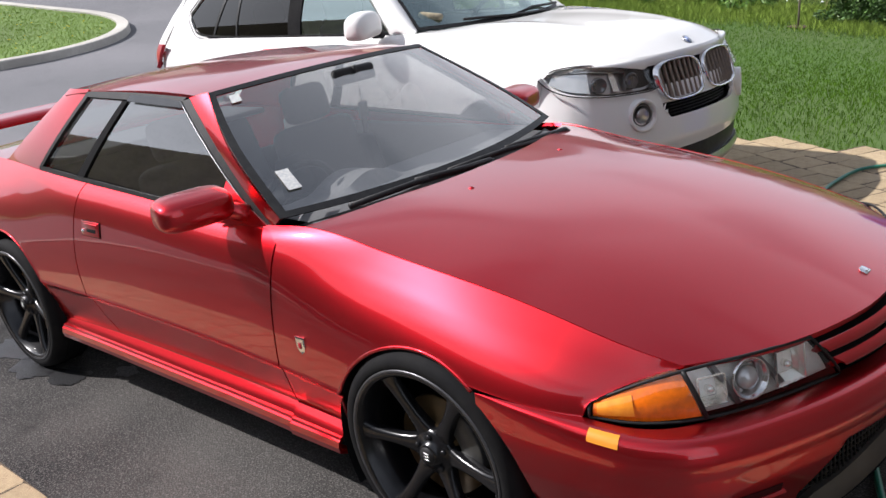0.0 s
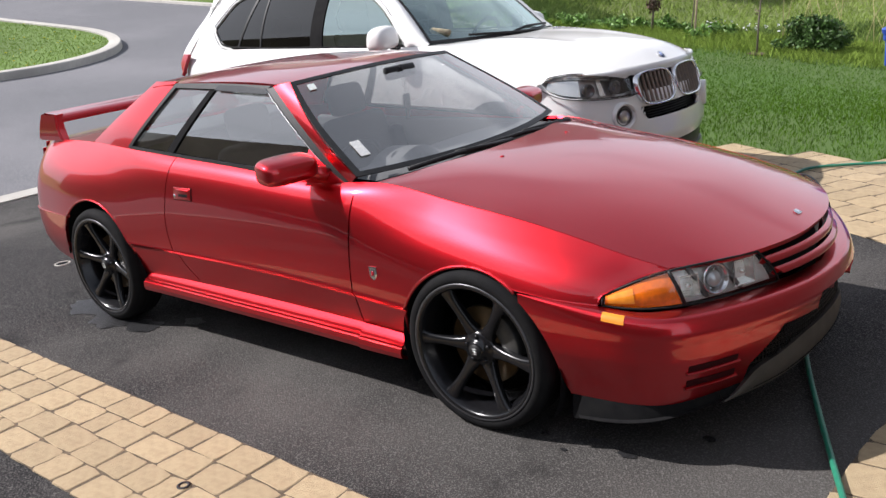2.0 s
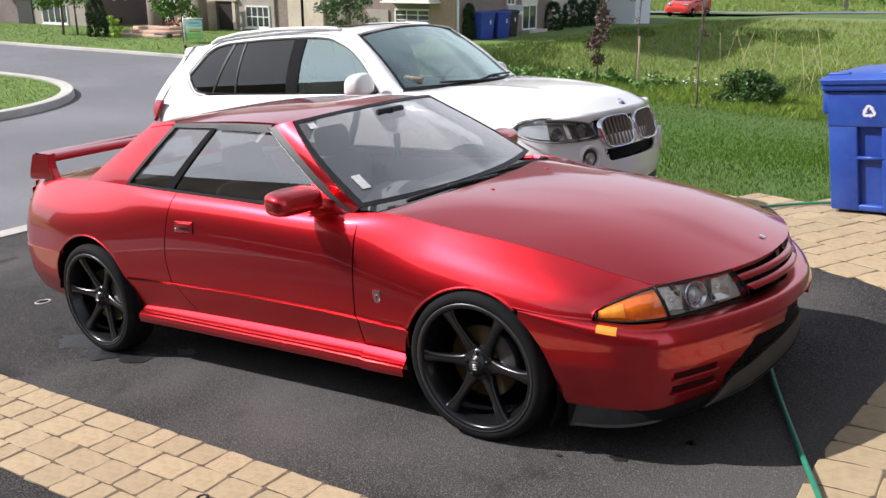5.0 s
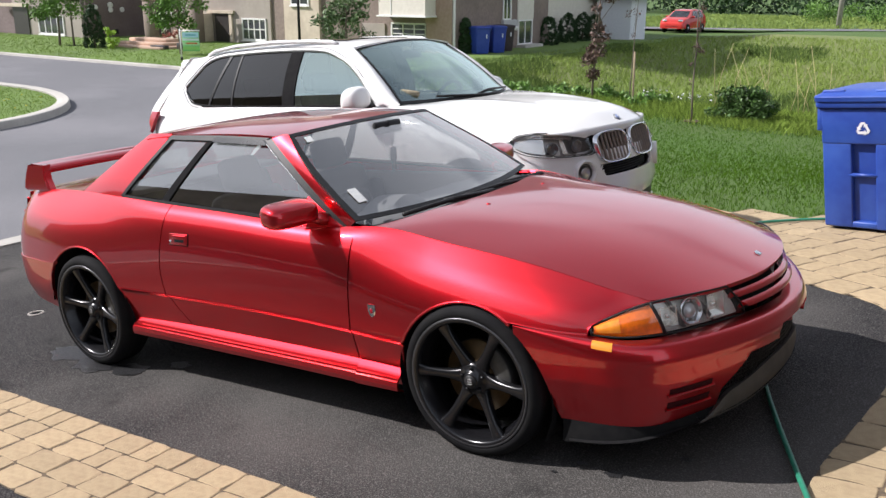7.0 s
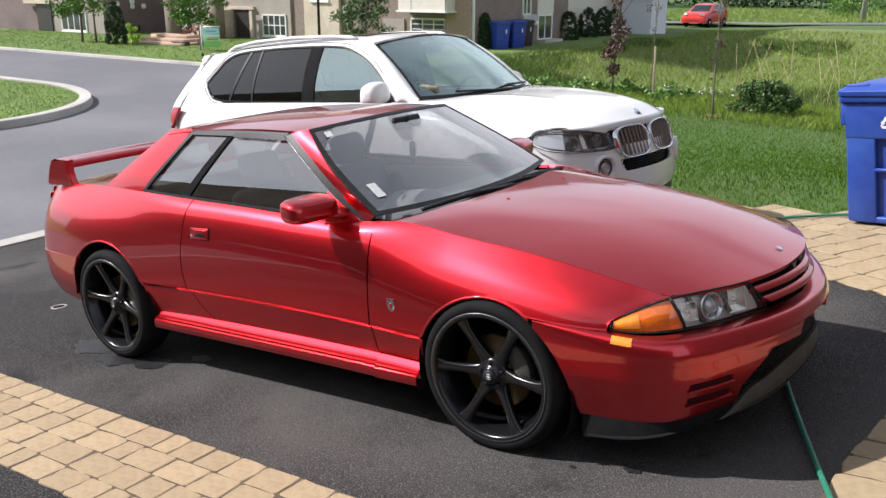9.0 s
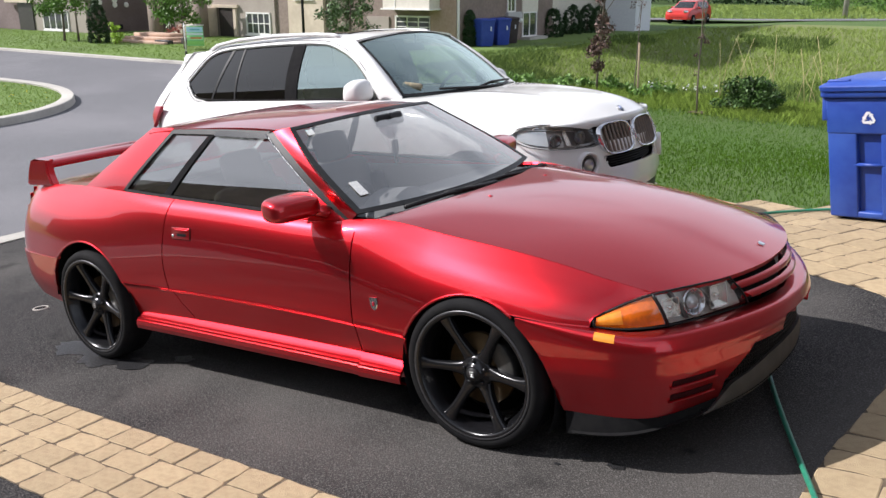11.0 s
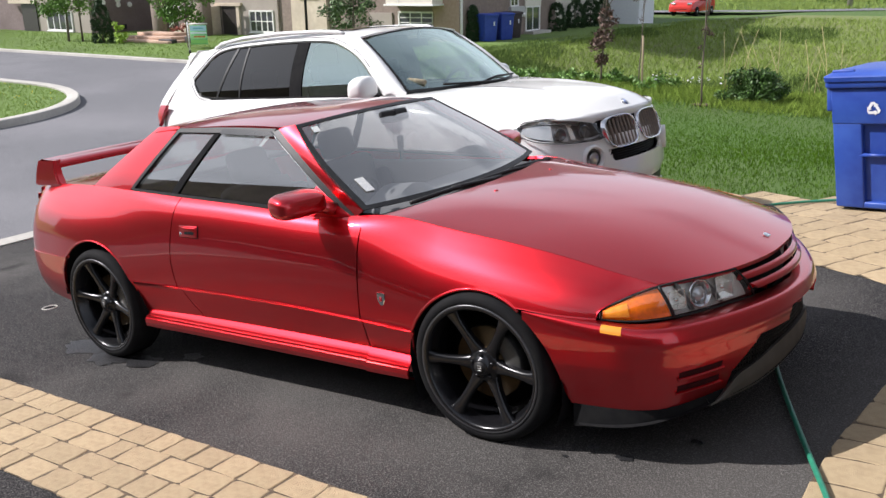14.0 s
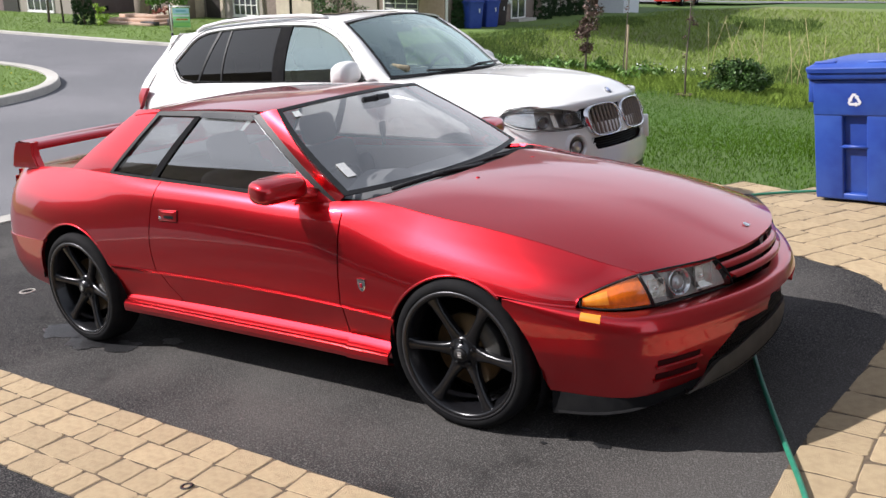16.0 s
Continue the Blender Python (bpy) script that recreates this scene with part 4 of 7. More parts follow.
for s in (-1, 1):
    b = bmesh.new()
    for k in range(3):
        box_bm(.020, .006, .014, .002, at=pose(-2.06 - k * .026, s * (.785 - k * .016), .618, 0, 0, s * 30), bm=b)
    part("side_reflector", b, REDLENS, car)
    b = lathe_bm([(.040, 0), (.040, .012), (.024, .013), (.022, -.03), (.0001, -.03)], 20, 'X', at=pose(-2.26, s * .52, .72))
    part("tail_lamp", b, REDLENS, car, "round red tail lamp")

# boot spoiler: end stands, blade and a low middle ledge
for s in (-1, 1):
    sp = bmesh.new()
    vs = []
    for z, x0, x1, w in ((.985, -2.115, -1.83, .672), (1.07, -2.092, -1.875, .664), (1.138, -2.068, -1.885, .650)):
        for x, dy in ((x0, 0), (x0, -.055), (x1, -.055), (x1, 0)):
            vs.append(sp.verts.new((x, s * (w + dy), z)))
    for k in range(2):
        for i in range(4):
            q = (vs[k * 4 + i], vs[k * 4 + (i + 1) % 4], vs[k * 4 + 4 + (i + 1) % 4], vs[k * 4 + 4 + i])
            sp.faces.new(q)
    sp.faces.new(vs[:4])
    bmesh.ops.recalc_face_normals(sp, faces=sp.faces[:])
    bmesh.ops.bevel(sp, geom=sp.edges[:], offset=.010, segments=2, affect='EDGES')
    part("spoiler_stand", sp, RED, car, angle=40)


def blade(u, v):
    y = (2 * u - 1)
    t = 2 * math.pi * v
    c, q = math.cos(t), math.sin(t)
    x = -1.975 + .095 * math.copysign(abs(c) ** .45, c) + .03 * (1 - y * y)
    z = 1.116 + .022 * math.copysign(abs(q) ** .45, q) + .014 * math.cos(t) * -1 + .008 * (1 - y * y)
    return (x, y * .625, z)


panel("spoiler_blade", blade, 40, 40, RED, car, out=(0, 0, 1), rim=0)

def flank_at(x, z):
    lo, hi = 0.0, 1.0
    for _ in range(24):
        m = (lo + hi) / 2
        if body_side_smooth(x, m)[1] < z:
            lo = m
        else:
            hi = m
    return body_side_smooth(x, (lo + hi) / 2)[0]


# mirrors
for s in (-1, 1):
    b = bmesh.new()
    bmesh.ops.create_cube(b, size=1)
    bmesh.ops.subdivide_edges(b, edges=b.edges[:], cuts=11, use_grid_fill=True)
    for v in b.verts:
        c = v.co * 2
        p = (abs(c.x) ** 3.8 + abs(c.y) ** 3.8 + abs(c.z) ** 3.8) ** (1 / 3.8)
        c = c / max(p, 1e-6)
        bl = 1 - .16 * max(0, c.x)
        v.co = Vector((c.x * .074, c.y * .128, c.z * .057 * bl - .006 * c.x))
    b.transform(pose(.445, s * .895, .990, 0, 0, s * 12))
    part("wing_mirror", b, RED, car, "body-coloured door mirror")
    b = tube_bm([(.465, s * .80, .970), (.490, s * .775, .955), (.525, s * .742, .935)], .026, 12, taper=.034)
    mirror_foot = part("mirror_foot", b, RED, car)

    def sail(u, v, s=s):
        x = .405 + .225 * u
        z = .908 + (.125 * (1 - u) + .004) * v
        return (x, side_w(x, z) + .014 + .03 * (1 - u) * (1 - v), z)
    panel("mirror_sail", sail, 6, 6, RED, car, s, rim=.01)
    # flush pull handle in a recess
    hx, hz = -.435, .806
    hw, tilt = flank_at(hx, hz), math.degrees(math.atan((flank_at(hx, hz - .03) - flank_at(hx, hz + .03)) / .06))
    at = pose(hx, s * hw, hz, s * tilt, 0, 0)
    h = part("door_handle", box_bm(.146, .006, .064, .002, 2, at=at @ pose(0, 0, -.032)), DARK, car, "dark shut line round the pull handle")
    part("handle_plate", box_bm(.142, .010, .060, .0045, 3, at=at @ pose(0, 0, -.030)), RED, h)
    part("handle_recess", box_bm(.078, .005, .017, .0024, 2, at=at @ pose(.008, s * .0030, -.016)), DARK, h, "dark pull recess")
    part("handle_flap", box_bm(.104, .009, .020, .0042, 3, at=at @ pose(.004, s * .0035, .002)), RED, h)
    part("keyhole", lathe_bm([(.008, -s * .004), (.008, s * .004), (.0001, s * .005)], 14, 'Y', at=at @ pose(-.058, s * .005, -.012)), CHROME, h)
    # small shield badge
    b = bmesh.new()
    shield = [(-.021, .028), (.021, .028), (.021, -.004), (.013, -.022), (0, -.030), (-.013, -.022), (-.021, -.004)]
    for k, (sc, d) in enumerate(((1, .0), (1, .004), (.8, .006))):
        for (px, pz) in shield:
            b.verts.new((.842 + px * sc, s * (.866 + d), .578 + pz * sc))
    b.verts.ensure_lookup_table()
    n = len(shield)
    for k in range(2):
        for i in range(n):
            b.faces.new([b.verts[k * n + i], b.verts[k * n + (i + 1) % n], b.verts[(k + 1) * n + (i + 1) % n], b.verts[(k + 1) * n + i]])
    b.faces.new([b.verts[2 * n + i] for i in range(n)])
    badge = part("fender_badge", b, CHROME, car, "small silver shield badge", smooth=False)
    b = box_bm(.012, .002, .020, .001, at=pose(.842, s * .8735, .568))
    part("badge_enamel", b, REDLENS, badge)
    # wheel-arch liners
    for end in (1, -1):
        cx, cz, r = ARCH[end]

        def liner(u, v, s=s, cx=cx, cz=cz, r=r):
            t = math.radians((-28 if cx > 0 else -20) + (236 if cx > 0 else 198) * u)
            return (cx + (r + .004) * math.cos(t), s * (.858 - .30 * v), cz + (r + .004) * math.sin(t))
        panel("arch_liner", liner, 28, 4, DARK, car, out=(0, s, 0), rim=0)

# rolled wheel-arch edges


for s in (-1, 1):
    for end, a0, a1 in ((1, 55, 172), (-1, 2, 148)):
        cx, cz, r = ARCH[end]
        pts = []
        for i in range(41):
            t = radians(a0 + (a1 - a0) * i / 40)
            x, z = cx + (r - .001) * math.cos(t), cz + (r - .001) * math.sin(t)
            pts.append((x, s * (flank_at(x, z) - .004), z))
        part("arch_edge", tube_bm(pts, .0065, 8), RED, car)

# underbody and firewalls keep daylight out from below
b = box_bm(3.3, 1.28, .20, .03, at=pose(-.05, 0, .19))
box_bm(1.72, 1.64, .10, .02, at=pose(-.08, 0, .21), bm=b)
part("underbody", b, DARK, car)

# wheels
def build_wheel(name="wheel"):
    """A six-spoke dark wheel, outer face towards -y, centre at the origin."""
    w = new(name)
    w.parent = car
    prof = [(.268, .085), (.292, .092), (.314, .080), (.327, .060), (TYRE_R, .03), (TYRE_R, -.03), (.328, -.075), (.318, -.098), (.298, -.112), (.276, -.108), (.266, -.095)]
    b = lathe_bm(prof, 72, 'Y', full=False)
    tyre = part("tyre", b, RUBBER, w, "low-profile black tyre")
    b = bmesh.new()
    for k in range(4):
        lathe_bm([(TYRE_R - .001, -.052 + k * .034 - .004), (TYRE_R + .0015, -.052 + k * .034), (TYRE_R - .001, -.052 + k * .034 + .004)], 72, 'Y', bm=b, full=False)
    part("tread_groove", b, DARK, tyre)
    rimp = [(.266, -.102), (.274, -.106), (.272, -.111), (.262, -.111), (.254, -.103), (.250, -.075), (.238, -.055), (.234, -.02), (.234, .07), (.254, .085), (.266, .086)]
    part("rim", lathe_bm(rimp, 72, 'Y', full=False), WHEEL, w, "satin black deep rim")
    # thin ring added as the rim edge's highlight
    part("rim_lip", lathe_bm([(.2785, -.1065), (.2778, -.1110), (.2735, -.1125), (.2700, -.1110)], 72, 'Y', full=False), RIM_LIT, w)
    # blades that narrow from the hub, with rounded sides and a flared foot on the rim
    for i in range(6):
        g = bmesh.new()
        ring = []
        for r, hw, y, th in ((.040, .042, -.058, .040), (.062, .033, -.064, .038), (.085, .026, -.068, .034), (.12, .0205, -.074, .032), (.16, .019, -.081, .030), (.20, .0205, -.089, .028), (.228, .025, -.094, .026), (.252, .033, -.097, .02)):
            ring.append([g.verts.new((r, y + th, -hw)), g.verts.new((r, y + .010, -hw * 1.02)), g.verts.new((r, y + .002, -hw * .80)), g.verts.new((r, y - .001, -hw * .45)),
                         g.verts.new((r, y - .001, hw * .45)), g.verts.new((r, y + .002, hw * .80)), g.verts.new((r, y + .010, hw * 1.02)), g.verts.new((r, y + th, hw))])
        for p, q in zip(ring, ring[1:]):
            for k in range(7):
                g.faces.new((p[k], p[k + 1], q[k + 1], q[k]))
        g.transform(Matrix.Rotation(radians(60 * i + 3), 4, 'Y'))
        part("spoke", g, WHEEL, w)
    part("hub", lathe_bm([(.075, -.03), (.072, -.060), (.060, -.068), (.040, -.070), (.036, -.084), (.030, -.088), (.0001, -.089)], 32, 'Y'), WHEEL, w)
    cap = part("centre_cap", lathe_bm([(.028, -.087), (.027, -.091), (.0001, -.092)], 24, 'Y'), BLACK, w)
    b = bmesh.new()
    for dz in (-.010, 0, .010):
        box_bm(.020, .002, .005, .001, at=pose(0, -.0935, dz - .0025), bm=b)
    part("cap_mark", b, SATIN, cap)
    for i in range(5):
        t = radians(72 * i + 20)
        part("wheel_nut", lathe_bm([(.009, -.06), (.009, -.074), (.006, -.078), (.0001, -.078)], 8, 'Y', at=pose(.052 * math.cos(t), 0, .052 * math.sin(t))), WHEEL, w)
    b = lathe_bm([(.06, -.035), (.075, -.04), (.080, -.02), (.155, -.020), (.157, .0), (.075, .0)], 48, 'Y', full=False)
    part("brake_disc", b, BRONZE, w, "bronze-tinted brake disc")
    g = bmesh.new()
    r0, r1 = .095, .172
    prev = None
    for i in range(9):
        t = radians(-5 + 60 * i / 8)
        quad = [g.verts.new((r * math.cos(t), y, r * math.sin(t))) for r, y in ((r0, -.045), (r1, -.045), (r1, .02), (r0, .02))]
        if prev:
            for k in range(4):
                g.faces.new((prev[k], prev[(k + 1) % 4], quad[(k + 1) % 4], quad[k]))
        else:
            g.faces.new(quad)
        prev = quad
    g.faces.new(prev)
    bmesh.ops.bevel(g, geom=g.edges[:], offset=.004, segments=1, affect='EDGES')
    part("caliper", g, CALIPER, w, "dark brake caliper")
    part("backing_plate", lathe_bm([(.215, .05), (.0001, .055)], 32, 'Y'), DARK, w)
    return w


wheel = build_wheel()
wheel.matrix_local = pose(1.318, -.768, TYRE_R - .006)
for x, s, turn in ((-AXLE, -1, 6), (1.318, 1, 0), (-AXLE, 1, 40)):
    m = pose(x, s * .768, TYRE_R, 0, turn, 0) @ (Matrix.Rotation(math.pi, 4, 'Z') if s > 0 else Matrix())
    copy_thing(wheel, m)

# cabin


def dash(u, v):
    y = 2 * u - 1
    k = v * 4
    x = float(np.interp(k, range(5), (.80, .62, .45, .40, .40)))
    z = float(np.interp(k, range(5), (.90, .905, .895, .84, .60)))
    if -.62 < y < -.12 and .9 < k < 3:
        z += .055 * math.sin(math.pi * (y + .62) / .5)
    return (x - .02 * (1 - y * y), y * .66, z)


panel("dashboard", dash, 50, 24, DASH, car, out=(0, 0, 1), rim=0, label="grey dashboard with an instrument hood")
tor = lathe_bm([(.185 + .014 * math.cos(t), .014 * math.sin(t)) for t in [2 * math.pi * k / 12 for k in range(13)]], 40, 'X', full=False)
box_bm(.03, .34, .03, .008, bm=tor, at=pose(0, 0, -.015))
box_bm(.035, .12, .10, .02, bm=tor, at=pose(0, 0, -.05))
box_bm(.03, .03, .18, .008, bm=tor, at=pose(0, 0, -.18))
tor.transform(pose(.30, -.37, .83, 0, 24, 0))
part("steering_wheel", tor, BLACK, car, "dark three-spoke steering wheel")


def seat(y, x, back=1):
    b = bmesh.new()
    box_bm(.50, .48, .16, .05, 3, pose(x + .10, y, .36, 0, -6, 0), b)
    box_bm(.15, .46, .58, .055, 3, pose(x - .14, y, .42, 0, -16, 0), b)
    for s in (-1, 1):
        box_bm(.22, .08, .42, .035, 3, pose(x - .12, y + s * .22, .46, 0, -16, 0), b)
    box_bm(.10, .26, .18, .045, 3, pose(x - .305, y, .98, 0, -12, 0), b)
    part("seat", b, CLOTH, car, "dark cloth bucket seat")


seat(-.36, -.12)
seat(.36, -.12)
b = bmesh.new()
box_bm(.5, 1.15, .2, .06, 3, pose(-.86, 0, .40), b)
box_bm(.18, 1.15, .52, .06, 3, pose(-1.10, 0, .46, 0, -22, 0), b)
part("rear_seat", b, CLOTH, car)
part("cabin_floor", box_bm(2.2, 1.42, .05, .01, at=pose(-.3, 0, .36)), DARK, car)
for s in (-1, 1):
    part("door_card", box_bm(1.7, .05, .50, .015, at=pose(-.25, s * .735, .40)), DASH, car)
part("parcel_shelf", box_bm(.42, 1.2, .03, .01, at=pose(-1.30, 0, .96)), DASH, car)
b = bmesh.new()
box_bm(.03, .22, .065, .015, 3, pose(.335, 0, 1.235, 0, -14, 0), b)
tube_bm([(.33, 0, 1.30), (.34, 0, 1.26)], .01, 6, b)
part("rear_view_mirror", b, BLACK, car)
b = tube_bm([(.345, 0, 1.235), (.35, .0, 1.16)], .002, 5)
box_bm(.012, .05, .07, .006, bm=b, at=pose(.35, 0, 1.09))
box_bm(.012, .03, .06, .006, bm=b, at=pose(.35, 0, 1.035))
part("hanging_freshener", b, BLACK, car, "dark hanging air freshener")

# ---- the white sport utility vehicle ----
# its own frame: x forward, y left, z up, origin midway between the axles
suv = thing("white_suv", "white luxury sport utility vehicle parked beside the coupe", "car", DRIVE @ Matrix.Translation((-1.637, 2.535, .047)) @ Matrix.Rotation(-.043, 4, 'Z') @ pose(0, -.95, 0) @ pose(0, 0, 0, -1.2) @ pose(0, .95, 0))

SW = curve_fn((-2.46, -2.3, -2.0, -1.47, -.8, 0, .8, 1.47, 1.75, 1.95, 2.06), (.80, .88, .935, .962, .950, .945, .950, .966, .955, .905, .82))
S_TOP = curve_fn((-2.46, -1.8, -.5, .5, .75, 1.05, 1.5, 1.75, 1.9, 2.0), (1.20, 1.215, 1.195, 1.175, 1.175, 1.150, 1.062, 1.010, .980, .940))
S_TW = curve_fn((-2.46, -2.0, -1.2, .4, .75, 1.05, 1.5, 1.8, 2.0), (.76, .80, .826, .822, .80, .80, .815, .805, .745))


def suv_side(x, v):
    w, zt, wt = SW(x), S_TOP(x), S_TW(x)
    t = (0, .12, .35, .6, .80, .93, 1.0)
    ws = (w - .03, w - .02, w - .012, w - .002, w - .012, wt + (w - wt) * .35, wt)
    zs = (.30, .40, .62, .86, zt - .16, zt - .035, zt)
    return curve_fn(t, ws)(v), curve_fn(t, zs)(v)


S_ARCH = {1: (1.467, .385, .425), -1: (-1.467, .385, .425)}


def suv_arch(p):
    for end in (1, -1):
        cx, cz, r = S_ARCH[end]
        d = math.hypot(p.x - cx, p.z - cz)
        if d < r:
            k = r / max(d, 1e-3)
            return (cx + (p.x - cx) * k, p.y, cz + (p.z - cz) * k)
    return None


def suv_flank(x0, x1, v0=0.0, v1=1.0):
    def f(u, v):
        vv = v0 + (v1 - v0) * v
        x = x0 + (x1 - x0) * u
        w, z = suv_side(x, vv)
        return (x, w, z)
    return f


S_NX = curve_fn((0, .12, .24, .36, .48, .60, .74, .87, 1), (1.55, 1.76, 1.93, 2.045, 2.12, 2.18, 2.235, 2.265, 2.275))
S_NW = curve_fn((0, .12, .24, .36, .48, .60, .74, .87, 1), (.966, .945, .895, .80, .685, .53, .34, .165, 0))


def s_nose(a, off):
    e = .01
    dx, dw = S_NX(min(a + e, 1)) - S_NX(max(a - e, 0)), S_NW(min(a + e, 1)) - S_NW(max(a - e, 0))
    n = math.hypot(dx, dw)
    return S_NX(a) - dw / n * off, S_NW(a) + dx / n * off


LAMP_T = curve_fn((.14, .19, .29, .46, .60, .675), (.918, .947, .957, .940, .905, .882))
LAMP_B = curve_fn((.14, .17, .25, .38, .52, .62, .675), (.914, .872, .825, .800, .790, .786, .800))
NOSE_A = [k / 200 for k in range(201)]


def nose_at_x(x):
    return min(NOSE_A, key=lambda k: abs(S_NX(k) - x))


def nose_at_w(w):
    return min(NOSE_A, key=lambda k: abs(S_NW(k) - w))


def wing_foot(x):
    """The wing ends above the lamp."""
    a = nose_at_x(x)
    return LAMP_T(max(a, .14)) + .004 if a > .14 else .915


def lamp_cut(x):
    """The bumper ends below the lamp."""
    return LAMP_B(max(nose_at_x(x), .14)) - .004


for side in (-1, 1):
    panel("front_wing", suv_flank(.70, 1.98), 48, 30, WHITE, suv, side, hole=lambda p: suv_arch(p) or ((p.x, p.y, wing_foot(p.x)) if p.x > 1.79 and p.z < wing_foot(p.x) else None))
    panel("front_door", suv_flank(-.43, .694), 24, 30, WHITE, suv, side)
    panel("rear_door", suv_flank(-1.15, -.437), 20, 30, WHITE, suv, side)
    panel("rear_wing", suv_flank(-2.44, -1.157), 48, 30, WHITE, suv, side, hole=suv_arch)

DLO_T = curve_fn((-1.94, -1.83, -1.71, -1.58, -1.41, -1.0, -.5, -.16, .055, .20, .33, .437, .50), (1.40, 1.495, 1.60, 1.645, 1.660, 1.664, 1.653, 1.627, 1.560, 1.487, 1.385, 1.275, 1.200))
DLO_B = curve_fn((-1.94, -1.89, -1.80, -1.55, -.43, .50), (1.40, 1.34, 1.265, 1.237, 1.206, 1.192))
ROOF_E = curve_fn((-2.10, -1.8, -1.4, -.8, -.2, .13, .4, .62, .72), (1.60, 1.675, 1.716, 1.722, 1.695, 1.648, 1.455, 1.255, 1.19))


def suv_w(x, z):
    return .822 - .19 * max(0, (z - 1.2) / .46) ** 1.6 - .022 * ((x + .6) / 1.3) ** 2


def suv_glass(xb0, xb1, xt0, xt1, off=-.008):
    """Pane between the sill and the roof line: bottom and top ends along x."""
    def f(u, v):
        x = (xb0 + (xb1 - xb0) * u) * (1 - v) + (xt0 + (xt1 - xt0) * u) * v
        zb, zt = DLO_B(x), DLO_T(x)
        z = zb + (zt - zb) * v
        return (x, suv_w(x, z) + off, z)
    return f


def suv_frame(u, v):
    x = -1.94 + (.735 + 1.94) * u
    z0 = DLO_T(min(x, .5)) if x < .5 else 1.176
    z1 = max(ROOF_E(x), z0 + .004)
    z = z0 + (z1 - z0) * v
    return (x, suv_w(x, z) - .03 * max(0, v - .6) ** 2 * 3, z)


XR = curve_fn((1.19, 1.24, 1.265, 1.34, 1.40, 1.495, 1.60, 1.65, 1.70), (-1.60, -1.70, -1.80, -1.892, -1.942, -1.83, -1.71, -1.62, -1.60))
XE = curve_fn((1.08, 1.17, 1.25, 1.38, 1.50, 1.60, 1.665), (-2.42, -2.50, -2.48, -2.38, -2.25, -2.19, -2.20))


def d_pillar(u, v):
    z = 1.08 + (1.665 - 1.08) * v
    x = XR(max(z, 1.19)) + (XE(z) - XR(max(z, 1.19))) * u
    return (x, suv_w(x, z) - .05 * u ** 2 * smooth((z - 1.15) / .2) + .03 * u * (1 - smooth((z - 1.10) / .15)), z)


for side in (-1, 1):
    panel("quarter_glass", suv_glass(-1.935, -1.565, -1.935, -1.38), 16, 12, SUVGLASS, suv, side, "dark tinted rear quarter window", rim=0)
    panel("vent_glass", suv_glass(-1.54, -1.235, -1.345, -1.215), 8, 12, SUVGLASS, suv, side, "dark tinted pane", rim=0)
    panel("rear_door_glass", suv_glass(-1.215, -.555, -1.195, -.555), 14, 12, SUVGLASS, suv, side, "dark tinted rear door window", rim=0)
    panel("front_door_glass", suv_glass(-.40, .49, -.40, .49), 24, 12, SUVFRONT, suv, side, "greenish front door window", rim=0)
    panel("centre_pillar", suv_glass(-.55, -.405, -.55, -.405, .0), 6, 12, DARK, suv, side, "gloss black pillar")
    panel("pane_divider", suv_glass(-1.565, -1.54, -1.38, -1.345, -.002), 3, 12, BLACK, suv, side)
    panel("pane_divider", suv_glass(-1.235, -1.215, -1.215, -1.195, -.002), 3, 12, BLACK, suv, side)
    panel("roof_frame", suv_frame, 60, 6, WHITE, suv, side, rim=.012)
    panel("rear_pillar", d_pillar, 14, 16, WHITE, suv, side, rim=.012)

    def dlo_trim(u, v):
        x = -1.935 + (.495 + 1.935) * u
        return (x, suv_w(x, DLO_T(x)) + .004, DLO_T(x) - .004 + .014 * v)
    panel("window_trim", dlo_trim, 60, 2, SATIN, suv, side, "satin silver window surround", rim=.006)

    def dlo_low(u, v):
        x = -1.92 + (.50 + 1.92) * u
        return (x, suv_w(x, DLO_B(x)) + .006, DLO_B(x) - .012 + .014 * v)
    panel("window_trim", dlo_low, 50, 2, BLACK, suv, side, rim=.006)
    # dark seam round the white window surround
    line = [(-1.62 - .32 * k / 10, DLO_B(-1.62 - .32 * k / 10)) for k in range(11)] + [(-1.94 + 2.36 * (k / 40) ** 1.4, DLO_T(-1.94 + 2.36 * (k / 40) ** 1.4)) for k in range(1, 41)]
    seam = []
    for k in range(1, len(line) - 1):
        dx, dz = line[k + 1][0] - line[k - 1][0], line[k + 1][1] - line[k - 1][1]
        n = math.hypot(dx, dz)
        x, z = line[k][0] - dz / n * .034, line[k][1] + dx / n * .034
        seam.append((x, side * (suv_w(x, z) + .003), z))
    part("surround_seam", tube_bm(seam, .0035, 5), GUNMETAL, suv)
    # roof rail on two feet
    pts = [(-1.72, side * .60, 1.68), (-1.62, side * .605, 1.715), (-1.3, side * .615, 1.742), (-.8, side * .62, 1.745), (-.3, side * .612, 1.722), (-.10, side * .60, 1.702), (-.04, side * .595, 1.68)]
    part("roof_rail", tube_bm(pts, .017, 8), WHITE, suv)


def suv_roof(u, v):
    y = 2 * v - 1
    x = -2.16 + (.26 - .07 * y * y + 2.16) * u
    ze = ROOF_E(max(x, -2.1)) if x < .13 else 1.648
    zc = curve_fn((-2.16, -1.8, -1.2, -.4, .1, .26), (1.655, 1.715, 1.745, 1.735, 1.705, 1.682))(x)
    hw = suv_w(x, ze) - .012
    return (x, y * hw, ze + (zc - ze) * (1 - abs(y) ** 2.4))


